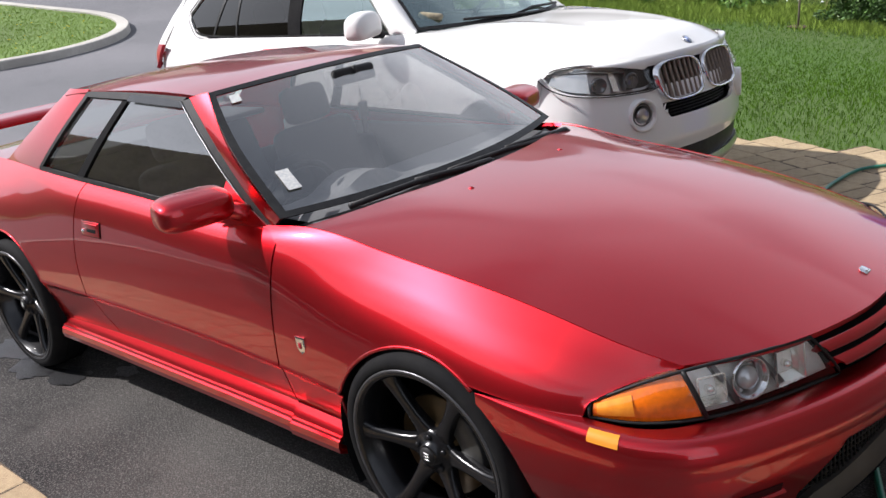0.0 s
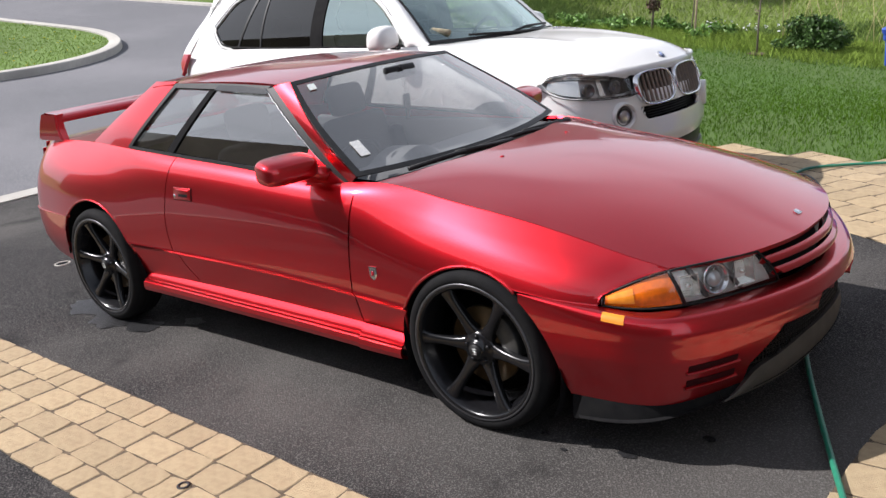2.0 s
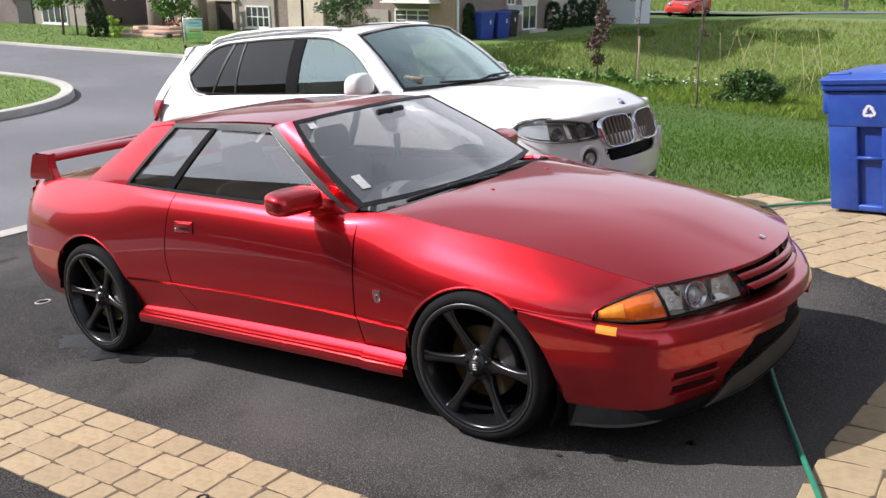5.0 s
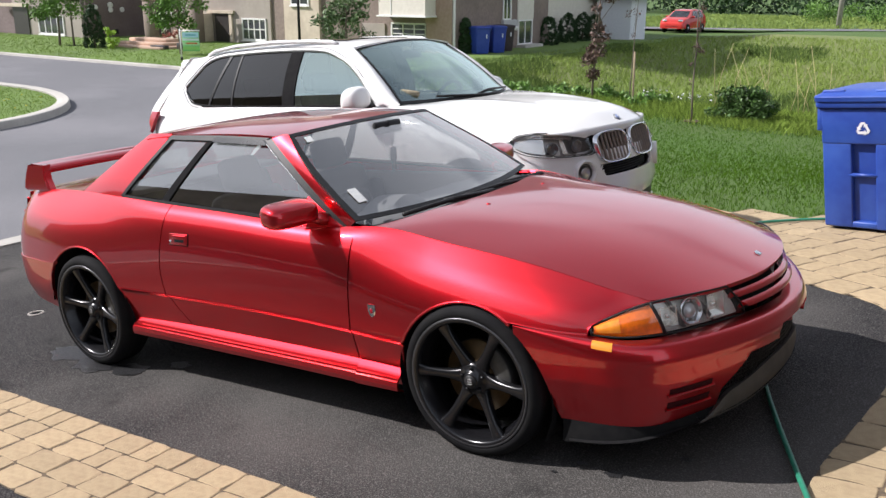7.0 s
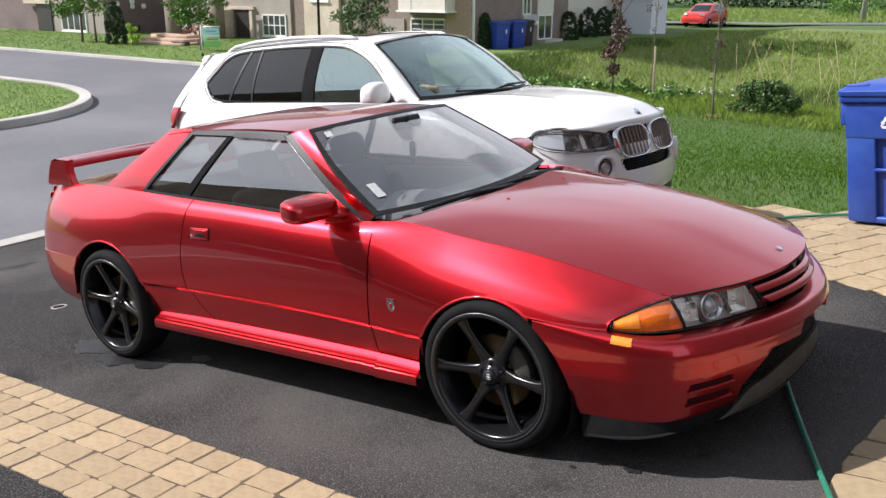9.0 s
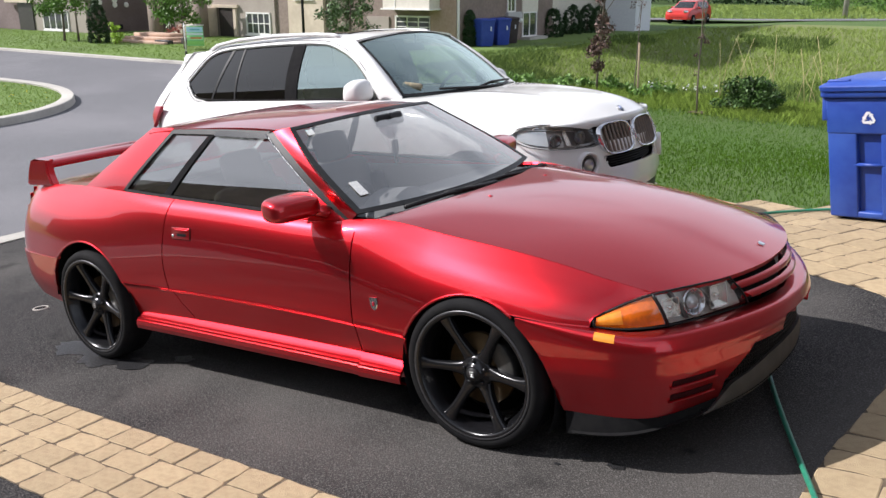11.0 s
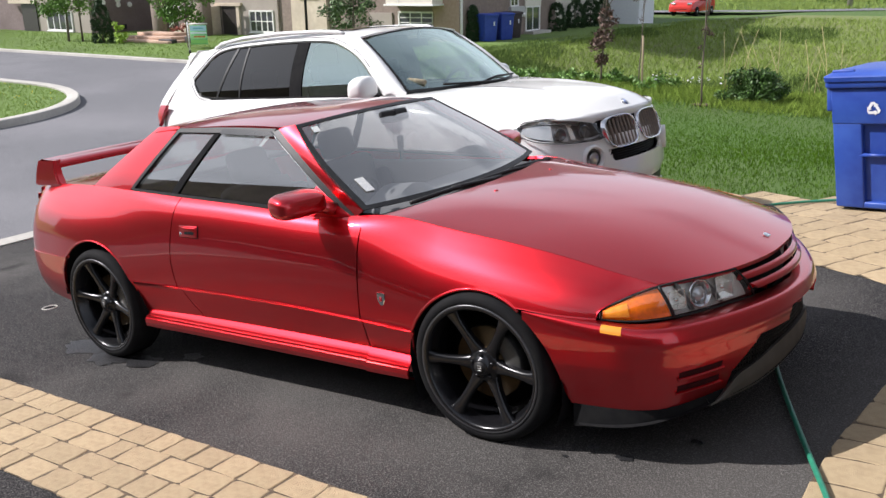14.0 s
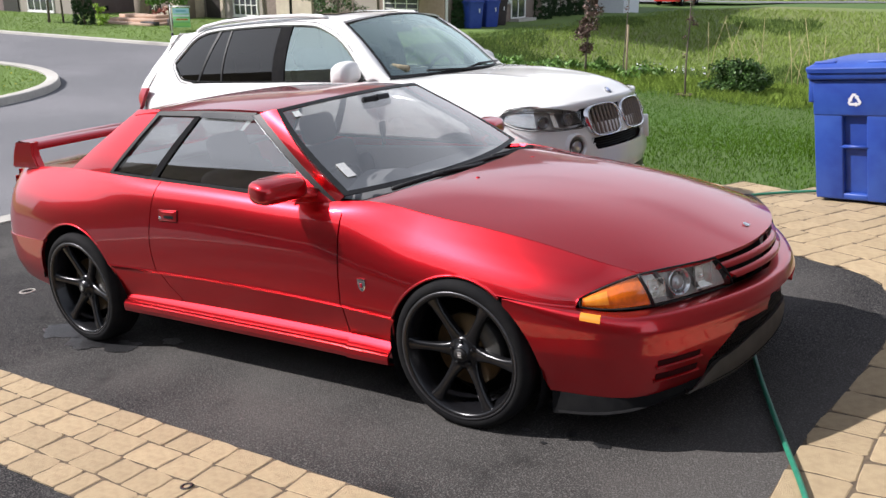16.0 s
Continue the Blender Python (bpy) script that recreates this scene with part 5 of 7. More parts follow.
panel("roof", suv_roof, 40, 24, WHITE, suv, out=(0, 0, 1))
panel("sunroof", lambda u, v: (-.95 + .85 * u, (2 * v - 1) * .42, suv_roof((-.95 + .85 * u + 2.16) / 2.42, .5 + (2 * v - 1) * .33)[2] + .006), 12, 12, SUVGLASS, suv, out=(0, 0, 1), rim=.01, label="dark glass sunroof")


def tail_spoiler(u, v):
    y = 2 * u - 1
    x = -2.02 - (.30 - .10 * y * y) * v
    return (x, y * .565, 1.700 - .030 * v - .035 * y * y)


panel("tail_spoiler", tail_spoiler, 20, 6, WHITE, suv, out=(0, 0, 1), rim=.03)


def suv_screen(u, v):
    y = 2 * v - 1
    xb, xt = .93 - .225 * y * y, .25 - .09 * y * y
    zb, zt = 1.175 + .01 * y * y, 1.688 - .05 * y * y
    b = .02 * math.sin(math.pi * u)
    return (xb + (xt - xb) * u + b * .4, y * (.742 + (.612 - .742) * u), zb + (zt - zb) * u + b)


panel("windscreen", suv_screen, 16, 24, SUVFRONT, suv, out=(1, 0, 1), rim=0, label="greenish raked windscreen")
for band in ((0, .035, 0, 1), (.97, 1, 0, 1), (0, 1, 0, .012), (0, 1, .988, 1)):
    def seal(u, v, band=band):
        p = suv_screen(band[0] + (band[1] - band[0]) * u, band[2] + (band[3] - band[2]) * v)
        return (p[0] + .002, p[1], p[2] + .004)
    panel("windscreen_seal", seal, 12, 20, BLACK, suv, out=(1, 0, 1), rim=.004)
PILLAR_X = curve_fn((1.185, 1.255, 1.455, 1.648), (.725, .62, .40, .13))


def screen_pillar(u, v):
    """White pillar skin between the side frame and the windscreen edge."""
    p = suv_screen(v, 1.0)
    z = 1.185 + (1.645 - 1.185) * v
    x = PILLAR_X(z)
    w = suv_w(x, z) - .002
    b = .010 * math.sin(math.pi * u)
    return (x + (p[0] - x) * u + b, w + (p[1] - w) * u + b, z + (p[2] - z) * u + b * .6)


def cowl_corner(u, v):
    return (.60 + .22 * u, .68 + .135 * v, 1.176 - .006 * v)


for side in (-1, 1):
    panel("cowl_corner", cowl_corner, 4, 4, WHITE, suv, side, rim=.01, out=(0, 0, 1))
    panel("screen_pillar", screen_pillar, 6, 20, WHITE, suv, side, rim=.01, out=(.3, .8, .3))
b = bmesh.new()
tube_bm([(.92, -.10, 1.185), (.86, .25, 1.225), (.80, .60, 1.22)], .010, 6, b)
tube_bm([(.90, .35, 1.19), (.93, -.05, 1.20), (.84, -.45, 1.22)], .010, 6, b)
part("wiper", b, BLACK, suv)

def suv_hood(u, v):
    y = 2 * v - 1
    xr, xf = .955 - .20 * y * y, 2.215 - .255 * abs(y) ** 2.2
    x = xr + (xf - xr) * u
    xe = .755 + (1.96 - .755) * u
    ze = S_TOP(xe)
    zc = curve_fn((0, .3, .6, .85, 1), (1.178, 1.166, 1.130, 1.064, .962))(u)
    ridge = .014 * math.exp(-((abs(y) - .5) / .12) ** 2) * math.sin(math.pi * min(1, u + .1))
    return (x, y * (S_TW(xe) - .004), ze + (zc - ze) * (1 - abs(y) ** 2.2) + ridge)


bonnet = panel("bonnet", suv_hood, 36, 36, WHITE, suv, out=(0, 0, 1), rim=.02)


def bonnet_lip(u, v):
    """The rolled front edge, from the bonnet down to the lamps and grille."""
    p = suv_hood(1, u)
    a = nose_at_w(abs(p[1]))
    x, w = s_nose(a, -.058)
    z = LAMP_T(a) + .004 if a < .675 else .905
    b = .012 * math.sin(math.pi * v)
    return (p[0] + (x - p[0]) * v + b, p[1], p[2] + (z - p[2]) * v + b * .5)


panel("bonnet_lip", bonnet_lip, 60, 5, WHITE, bonnet, out=(1, 0, 1), rim=.01)


def s_strip(a0, a1, zs, os, s=None):
    fz, fo = curve_fn([k / (len(zs) - 1) for k in range(len(zs))], zs), curve_fn([k / (len(os) - 1) for k in range(len(os))], os)

    def f(u, v):
        if s is None:
            a, sg = 1 - abs(2 * u - 1), (1 if u > .5 else -1)
            a = a0 + (a1 - a0) * a
        else:
            a, sg = a0 + (a1 - a0) * u, s
        x, w = s_nose(a, fo(v))
        return (x, sg * w, fz(v))
    return f


def s_bumper_hole(p):
    if p.x > 1.79 and p.z > lamp_cut(p.x):
        return (p.x, p.y, lamp_cut(p.x))
    edge = .40 + (p.z - .65) * .9
    if abs(p.y) < edge and .612 < p.z < .70 and p.x > 2:
        near = min((edge - abs(p.y), 0), (p.z - .612, 1), (.70 - p.z, 2))[1]
        return ((p.x, math.copysign(edge, p.y), p.z), (p.x, p.y, .612), (p.x, p.y, .70))[near]
    if math.hypot(p.x - 1.467, p.z - .385) < .425:
        k = .425 / math.hypot(p.x - 1.467, p.z - .385)
        return (1.467 + (p.x - 1.467) * k, p.y, .385 + (p.z - .385) * k)
    return None


sb = panel("front_bumper", s_strip(0, 1, (.925, .81, .72, .60, .50, .42), (-.030, -.010, .01, .03, .035, .015)), 130, 56, WHITE, suv, out=(1, 0, 0), rim=.02, hole=s_bumper_hole)
panel("lower_intake", s_strip(.36, 1, (.43, .36, .30), (.0, .0, -.01)), 60, 6, BLACK, sb, out=(1, 0, 0), rim=.02, label="black lower intake")
panel("bumper_skid", s_strip(.10, 1, (.31, .27, .24), (.012, .02, .0)), 60, 4, SATIN, sb, out=(1, 0, 0), rim=.02)
panel("grille_backing", s_strip(.55, 1, (.93, .60), (-.06, -.04)), 40, 4, DARK, sb, out=(1, 0, 0), rim=0)
for k in range(5):
    z = .62 + k * .018
    pts = []
    for i in range(17):
        a = 1 - abs(i / 8 - 1)
        x, w = s_nose(.735 + .265 * a, -.015)
        pts.append((x, w * (1 if i > 8 else -1), z))
    part("intake_bar", tube_bm(pts, .004, 5), BLACK, sb)

# twin grille openings with upright bars
for s in (-1, 1):
    cx, y0, y1, z0, z1 = 2.262, .030, .425, .705, .922

    def kid(t, k=1.0, s=s):
        # rounded four-cornered outline
        c, q = math.cos(t), math.sin(t)
        r = (abs(c) ** 3.4 + abs(q) ** 3.4) ** (-1 / 3.4)
        yy = (y0 + y1) / 2 + (y1 - y0) / 2 * c * r * k
        zz = (z0 + z1) / 2 + (z1 - z0) / 2 * q * r * k
        x = 2.292 - .20 * yy * yy - .06 * (zz - z0) / .2
        return Vector((x, s * yy, zz))
    b = bmesh.new()
    rings = []
    for k, dx in ((1.04, -.02), (1.04, .010), (1.02, .015), (.965, .013), (.945, .0), (.945, -.03)):
        rings.append([b.verts.new(kid(2 * math.pi * i / 40, k) + Vector((dx, 0, 0))) for i in range(40)])
    for p, q in zip(rings, rings[1:]):
        for i in range(40):
            b.faces.new((p[i], p[(i + 1) % 40], q[(i + 1) % 40], q[i]))
    ring = part("grille_surround", b, CHROME, suv, "chrome kidney-shaped grille surround")
    b = bmesh.new()
    b.faces.new([b.verts.new(kid(2 * math.pi * i / 40, .97) + Vector((-.02, 0, 0))) for i in range(40)])
    part("grille_void", b, DARK, ring)
    for i in range(8):
        yy = y0 + (y1 - y0) * (i + .7) / 8.4
        b = bmesh.new()
        hh = (z1 - z0) * (.44 if 0 < i < 7 else .36)
        x = 2.292 - .20 * yy * yy
        zc = (z0 + z1) / 2
        vs = [[b.verts.new((x + dx - .06 * (z - z0) / .2, s * (yy + dy), z)) for dx, dy in ((-.02, .006), (.004, .005), (.008, 0), (.004, -.005), (-.02, -.006))] for z in [zc - hh + 2 * hh * j / 6 for j in range(7)]]
        for p, q in zip(vs, vs[1:]):
            for j in range(4):
                b.faces.new((p[j], p[j + 1], q[j + 1], q[j]))
        part("grille_bar", b, STEEL, ring)
    # headlamp
    zt, zb = LAMP_T, LAMP_B

    def lamp(off, shrink, a0=.14, a1=.675, s=s):
        def f(u, v):
            a = a0 + (a1 - a0) * u
            lo, hi = zb(a) + shrink, zt(a) - shrink
            lo, hi = min(lo, (lo + hi) / 2), max(hi, (lo + hi) / 2)
            x, w = s_nose(a, off - .075 * v)
            return (x, s * w, lo + (hi - lo) * v)
        return f
    out = (1, s * .5, 0)
    body = panel("headlamp", lamp(-.045, 0), 40, 8, SATIN, suv, out=out, rim=.02, label="swept-back headlamp with dark inner housing")
    pl = panel("lamp_cover", lamp(.016, -.004), 40, 8, LENS, body, out=out, rim=0)
    pl.visible_shadow = False
    panel("lamp_edge", lambda u, v, g=lamp(.018, -.006): (g(u, 0)[0], g(u, 0)[1], g(u, 0)[2] - .002 + .005 * v), 40, 2, BLACK, body, out=out, rim=.01)
    panel("lamp_edge", lambda u, v, g=lamp(.018, -.006): (g(u, 1)[0], g(u, 1)[1], g(u, 1)[2] - .002 + .005 * v), 40, 2, BLACK, body, out=out, rim=.01)
    panel("light_bar", lambda u, v, g=lamp(-.02, .006): g(u, .80 + .2 * v), 30, 3, LAMPBRIGHT, body, out=out, rim=.004)
    panel("outer_reflector", lambda u, v, g=lamp(-.014, .006, .17, .345): g(u, .05 + .7 * v), 12, 6, LAMPBRIGHT, body, out=out, rim=.004)
    panel("inner_reflector", lambda u, v, g=lamp(-.028, .008, .475, .505): g(u, .05 + .75 * v), 4, 6, LAMPBRIGHT, body, out=out, rim=.004)
    for a in (.40, .57):
        x, w = s_nose(a, -.045)
        x2, w2 = s_nose(a, .02)
        turn = Vector((x2 - x, s * (w2 - w), 0)).to_track_quat('Z', 'Y').to_matrix().to_4x4()
        b = lathe_bm([(.046, -.01), (.044, .012), (.037, .018), (.033, .006), (.0001, .014)], 24, 'Z', at=Matrix.Translation((x, s * w, .848)) @ turn)
        part("lamp_projector", b, mat("dark_projector", (.05, .055, .06), .08, .5, coat=1.0, col2=(.09, .09, .10), scale=20) if "dark_projector" not in bpy.data.materials else bpy.data.materials["dark_projector"], body)
    # round fog lamp in a scooped bezel
    x, w = s_nose(.565, .034)
    at = Matrix.Translation((x - .005, s * (w - .02), .660)) @ Vector((1, s * .42, 0)).to_track_quat('Z', 'Y').to_matrix().to_4x4()
    b = lathe_bm([(.092, -.03), (.090, .028), (.084, .032), (.072, .022), (.066, .004)], 32, 'Z', full=False, at=at)
    fog = part("fog_bezel", b, WHITE, suv)
    b = lathe_bm([(.067, .0), (.058, .012), (.052, .004), (.0001, -.004)], 28, 'Z', at=at @ Matrix.Translation((0, -s * .0, .0)))
    part("fog_lamp", b, GUNMETAL, fog, "round fog lamp")
    b = lathe_bm([(.046, .006), (.036, .016), (.0001, .020)], 24, 'Z', at=at)
    part("fog_lens", b, SATIN, fog)
    # tail lamp wrapping the rear corner

    def tail_lamp(u, v, s=s):
        z = 1.005 + .192 * v
        x0 = -2.40 + .18 * v ** .7
        x1 = -2.455 - .045 * math.sin(math.pi * v ** .8) + .03 * v
        x = x0 + (x1 - x0) * u
        w = .900 - .045 * u - .035 * u * u + .012 * math.sin(math.pi * v)
        return (x, w, z)
    panel("tail_lamp", tail_lamp, 10, 8, REDLENS, suv, s, rim=.03, label="red wraparound tail lamp")
    b = bmesh.new()
    bmesh.ops.create_cube(b, size=1)
    bmesh.ops.subdivide_edges(b, edges=b.edges[:], cuts=6, use_grid_fill=True)
    for v in b.verts:
        c = v.co * 2
        p = (abs(c.x) ** 3.2 + abs(c.y) ** 3.2 + abs(c.z) ** 3.2) ** (1 / 3.2)
        c = c / max(p, 1e-6)
        v.co = Vector((c.x * .085 * (1 - .15 * c.z), c.y * .135, c.z * .085 - .02 * max(0, c.y * s)))
    b.transform(pose(.48, -1.0, 1.262, 0, 0, 12) if s < 0 else pose(.38, .955, 1.235, 0, 0, -30))
    mir = part("wing_mirror", b, WHITE, suv)
    b = tube_bm([(.50, s * .86, 1.19), (.50, s * .94, 1.20)], .03, 8)
    part("mirror_arm", b, BLACK, mir)
    b = box_bm(.11, .012, .11, .004, at=pose(.36, s * .80, 1.195))
    part("mirror_sail", b, BLACK, suv)

BADGE = suv_hood(.964, .5)
b = lathe_bm([(.036, -.004), (.036, .004), (.030, .006), (.0001, .008)], 28, 'Z', at=pose(BADGE[0], 0, BADGE[2] + .003, 0, 50, 0))
emb = part("bonnet_roundel", b, SATIN, suv, "round badge on the bonnet")
b = lathe_bm([(.026, .0066), (.0001, .0090)], 24, 'Z', at=pose(BADGE[0], 0, BADGE[2] + .003, 0, 50, 0))
part("roundel_face", b, mat("badge_blue", (.05, .12, .35), .3, coat=.5, col2=(.3, .35, .5), scale=60), emb)
# tail and closing panels


def suv_tail(u, v):
    y = 2 * u - 1
    z = .35 + (1.68 - .35) * v
    x = curve_fn((.35, .7, 1.0, 1.19, 1.40, 1.62, 1.7), (-2.40, -2.48, -2.48, -2.41, -2.25, -2.11, -2.03))(z) + .05 * abs(y) ** 3
    w = float(np.interp(z, (.35, 1.19, 1.68), (.86, .80, .60)))
    return (x, y * w, z)


panel("tailgate", suv_tail, 20, 24, WHITE, suv, out=(-1, 0, 0), rim=0)
panel("rear_window", lambda u, v: (suv_tail(.20 + .60 * u, .76 + .16 * v)[0] - .008, suv_tail(.20 + .60 * u, .76 + .16 * v)[1], suv_tail(.20 + .60 * u, .76 + .16 * v)[2]), 12, 8, SUVGLASS, suv, out=(-1, 0, 0), rim=.004)
part("underbody", box_bm(4.3, 1.7, .22, .04, at=pose(-.1, 0, .22)), DARK, suv)
for s in (-1, 1):
    for end in (1, -1):
        cx, cz, r = S_ARCH[end]

        def s_liner(u, v, s=s, cx=cx, cz=cz, r=r):
            t = math.radians(-28 + 236 * u)
            return (cx + (r + .004) * math.cos(t), s * (.945 - .34 * v), cz + (r + .004) * math.sin(t))
        panel("arch_liner", s_liner, 24, 3, DARK, suv, out=(0, s, 0), rim=0)
    panel("sill_cladding", lambda u, v: (-1.02 + 2.04 * u, .945 - .02 * v, .40 - .14 * v), 16, 3, BLACK, suv, s, rim=.02)


def suv_wheel():
    w = new("wheel")
    w.parent = suv
    R = .384
    part("tyre", lathe_bm([(.262, .10), (.32, .115), (.365, .10), (.380, .075), (R, .03), (R, -.03), (.380, -.085), (.365, -.112), (.32, -.122), (.262, -.112)], 48, 'Y', full=False), RUBBER, w)
    part("rim", lathe_bm([(.264, -.112), (.255, -.116), (.24, -.09), (.235, .08), (.262, .10)], 48, 'Y', full=False), SATIN, w)
    sp = bmesh.new()
    for i in range(5):
        box_bm(.06, .03, .24, .01, 1, Matrix.Rotation(radians(72 * i), 4, 'Y') @ pose(0, -.095, .02), sp)
    part("spokes", sp, SATIN, w)
    part("hub", lathe_bm([(.07, -.06), (.06, -.10), (.0001, -.105)], 24, 'Y'), SATIN, w)
    part("brake_disc", lathe_bm([(.18, -.02), (.06, -.02)], 32, 'Y', full=False), STEEL, w)
    return w


sw0 = suv_wheel()
sw0.matrix_local = pose(1.467, -.825, .384)
for x, s in ((-1.467, -1), (1.467, 1), (-1.467, 1)):
    copy_thing(sw0, pose(x, s * .825, .384) @ (Matrix.Rotation(math.pi, 4, 'Z') if s > 0 else Matrix()))
# cabin
b = bmesh.new()
box_bm(.50, 1.40, .30, .06, 3, pose(.62, 0, .86), b)
box_bm(.30, .48, .10, .04, 3, pose(.50, .38, 1.10), b)
part("dashboard", b, DASH, suv)
tor = lathe_bm([(.185 + .016 * math.cos(t), .016 * math.sin(t)) for t in [2 * math.pi * k / 10 for k in range(11)]], 36, 'X', full=False)
box_bm(.03, .34, .04, .01, bm=tor, at=pose(0, 0, -.02))
box_bm(.04, .13, .12, .02, bm=tor, at=pose(0, 0, -.07))
tor.transform(pose(.32, .38, 1.13, 0, 22, 0))
part("steering_wheel", tor, BLACK, suv)
for x, y in ((-.10, -.38), (-.10, .38), (-1.0, -.38), (-1.0, .38)):
    b = bmesh.new()
    box_bm(.52, .50, .16, .05, 3, pose(x + .1, y, .62, 0, -6, 0), b)
    box_bm(.15, .48, .62, .05, 3, pose(x - .16, y, .66, 0, -14, 0), b)
    box_bm(.10, .28, .18, .045, 3, pose(x - .34, y, 1.27, 0, -10, 0), b)
    part("seat", b, CLOTH, suv)
part("cabin_floor", box_bm(3.6, 1.7, .05, .01, at=pose(-.4, 0, .55)), DARK, suv)
for s in (-1, 1):
    part("door_card", box_bm(2.6, .05, .62, .02, at=pose(-.5, s * .79, .55)), DASH, suv)
b = bmesh.new()
box_bm(.03, .24, .07, .015, 3, pose(.26, 0, 1.53, 0, -14, 0), b)
tube_bm([(.27, 0, 1.66), (.26, 0, 1.59)], .012, 6, b)
part("rear_view_mirror", b, BLACK, suv)

# small camera clamp lying on the dash behind the glass
b = bmesh.new()
box_bm(.16, .06, .05, .015, 2, pose(0, 0, 0, 0, 0, 30), b)
for k in range(3):
    box_bm(.02, .02, .09, .006, 2, pose(-.07 + .03 * k, .03 * (k - 1), .03, 0, 0, 15 * k), b)
box_bm(.10, .03, .015, .005, 2, pose(-.05, 0, .11), b)
clamp = part("dash_clamp", b, BLACK, None, angle=40)
clamp.matrix_world = suv.matrix_world @ pose(.60, -.54, 1.175) @ Matrix.Diagonal((1.45, 1.45, 1.45, 1))
tagged(clamp, "small black clamp mount lying on the dashboard", "phone mount")
b = box_bm(.11, .05, .03, .012, 2)
strap = part("strap", b, mat("tan_webbing", (.40, .34, .22), .8, col2=(.15, .14, .10), scale=40), clamp, "tan patterned strap")
strap.matrix_local = pose(.05, -.03, .045, 0, 12, 30)

# ---- pavers, hose and bin ----
def stone_mesh(seed):
    """A tumbled paving stone, 1 x 1 in plan, 0.05 high, with chipped rounded edges."""
    r = random.Random(seed)
    b = bmesh.new()
    j = [(r.uniform(-.035, .035), r.uniform(-.035, .035)) for _ in range(12)]
    base = [(-.5, -.43), (-.44, -.5), (0, -.5), (.44, -.5), (.5, -.43), (.5, 0), (.5, .43), (.44, .5), (0, .5), (-.44, .5), (-.5, .43), (-.5, 0)]
    pts = [(x + dx * .95, y + dy * .95) for (x, y), (dx, dy) in zip(base, j)]
    rings = [[b.verts.new((x * k, y * k, z)) for x, y in pts] for k, z in ((1.0, -.02), (1.0, .012), (.985, .0165), (.95, .018 + r.uniform(0, .001)))]
    for p, q in zip(rings, rings[1:]):
        for i in range(12):
            b.faces.new((p[i], p[(i + 1) % 12], q[(i + 1) % 12], q[i]))
    b.faces.new(rings[-1])
    me = bpy.data.meshes.new("paver")
    b.to_mesh(me)
    b.free()
    me.materials.append(PAVER)
    me.polygons.foreach_set("use_smooth", [False] * len(me.polygons))
    return me


STONES = [stone_mesh(k) for k in range(8)]
rs = random.Random(5)


def lay(parent, x, y, ang, length, width):
    """One stone flat on the sloping ground."""
    ob = new("paver", rs.choice(STONES))
    h = .04
    n = Vector((-(land(x + h, y) - land(x - h, y)) / (2 * h), -(land(x, y + h) - land(x, y - h)) / (2 * h), 1)).normalized()
    q = Vector((0, 0, 1)).rotation_difference(n).to_matrix().to_4x4()
    ob.matrix_world = Matrix.Translation((x, y, land(x, y) - .010 + rs.uniform(-.001, .0015))) @ q @ Matrix.Rotation(ang + rs.uniform(-.015, .015), 4, 'Z') @ Matrix.Diagonal((length, width, 1, 1))
    ob.parent = parent
    ob.matrix_parent_inverse = parent.matrix_world.inverted()


def strip_edge(x):
    return -1.405 - .030 * x


sx = steps((-5.5, 0), (1.75, 34))
strip_base = tagged(mesh_ob("paver_strip", [(x, strip_edge(x) - k * .146, land(x, strip_edge(x) - k * .146) + .0062) for x in sx for k in range(5)],
                            [(i * 5 + k, i * 5 + k + 1, i * 5 + k + 6, i * 5 + k + 5) for i in range(len(sx) - 1) for k in range(4)], SAND),
                    "strip of tan tumbled paving stones beside the driveway", "paving", kind="structure")
for row in range(4):
    x = -5.48 + .07 * row
    while x < 1.75:
        ln = rs.choice((.13, .17, .20, .20, .24))
        lay(strip_base, x + ln / 2, strip_edge(x + ln / 2) - .073 - .146 * row, -.030, ln - .006, .141)
        x += ln

# apron: courses that follow the curved border
rows = 13
line, ln_tot = along(BORDER, 120)
pts = []
for k in range(rows + 1):
    row = []
    for i, p in enumerate(line):
        d = (line[min(i + 1, 120)] - line[max(i - 1, 0)]).normalized()
        n = Vector((d.y, -d.x))
        row.append(p + n * (.225 * k))
    pts.append(row)


def lawn_edge(x):
    return 4.26 - .24 * max(x, -.3)


def in_apron(p):
    return p.x < 2.95 and -1.0 < p.y < lawn_edge(p.x) and p.x > -.55


av, af, n = [], [], len(line)
for row in pts:
    for p in row:
        av.append((p.x, p.y, land(p.x, p.y) + .0060))
for k in range(rows):
    for i in range(n - 1):
        c = (pts[k][i] + pts[k + 1][i + 1]) / 2
        if in_apron(c):
            af.append((k * n + i, k * n + i + 1, (k + 1) * n + i + 1, (k + 1) * n + i))
apron = tagged(mesh_ob("paver_apron", av, af, SAND), "curved apron of tan tumbled paving stones", "paving", kind="structure")
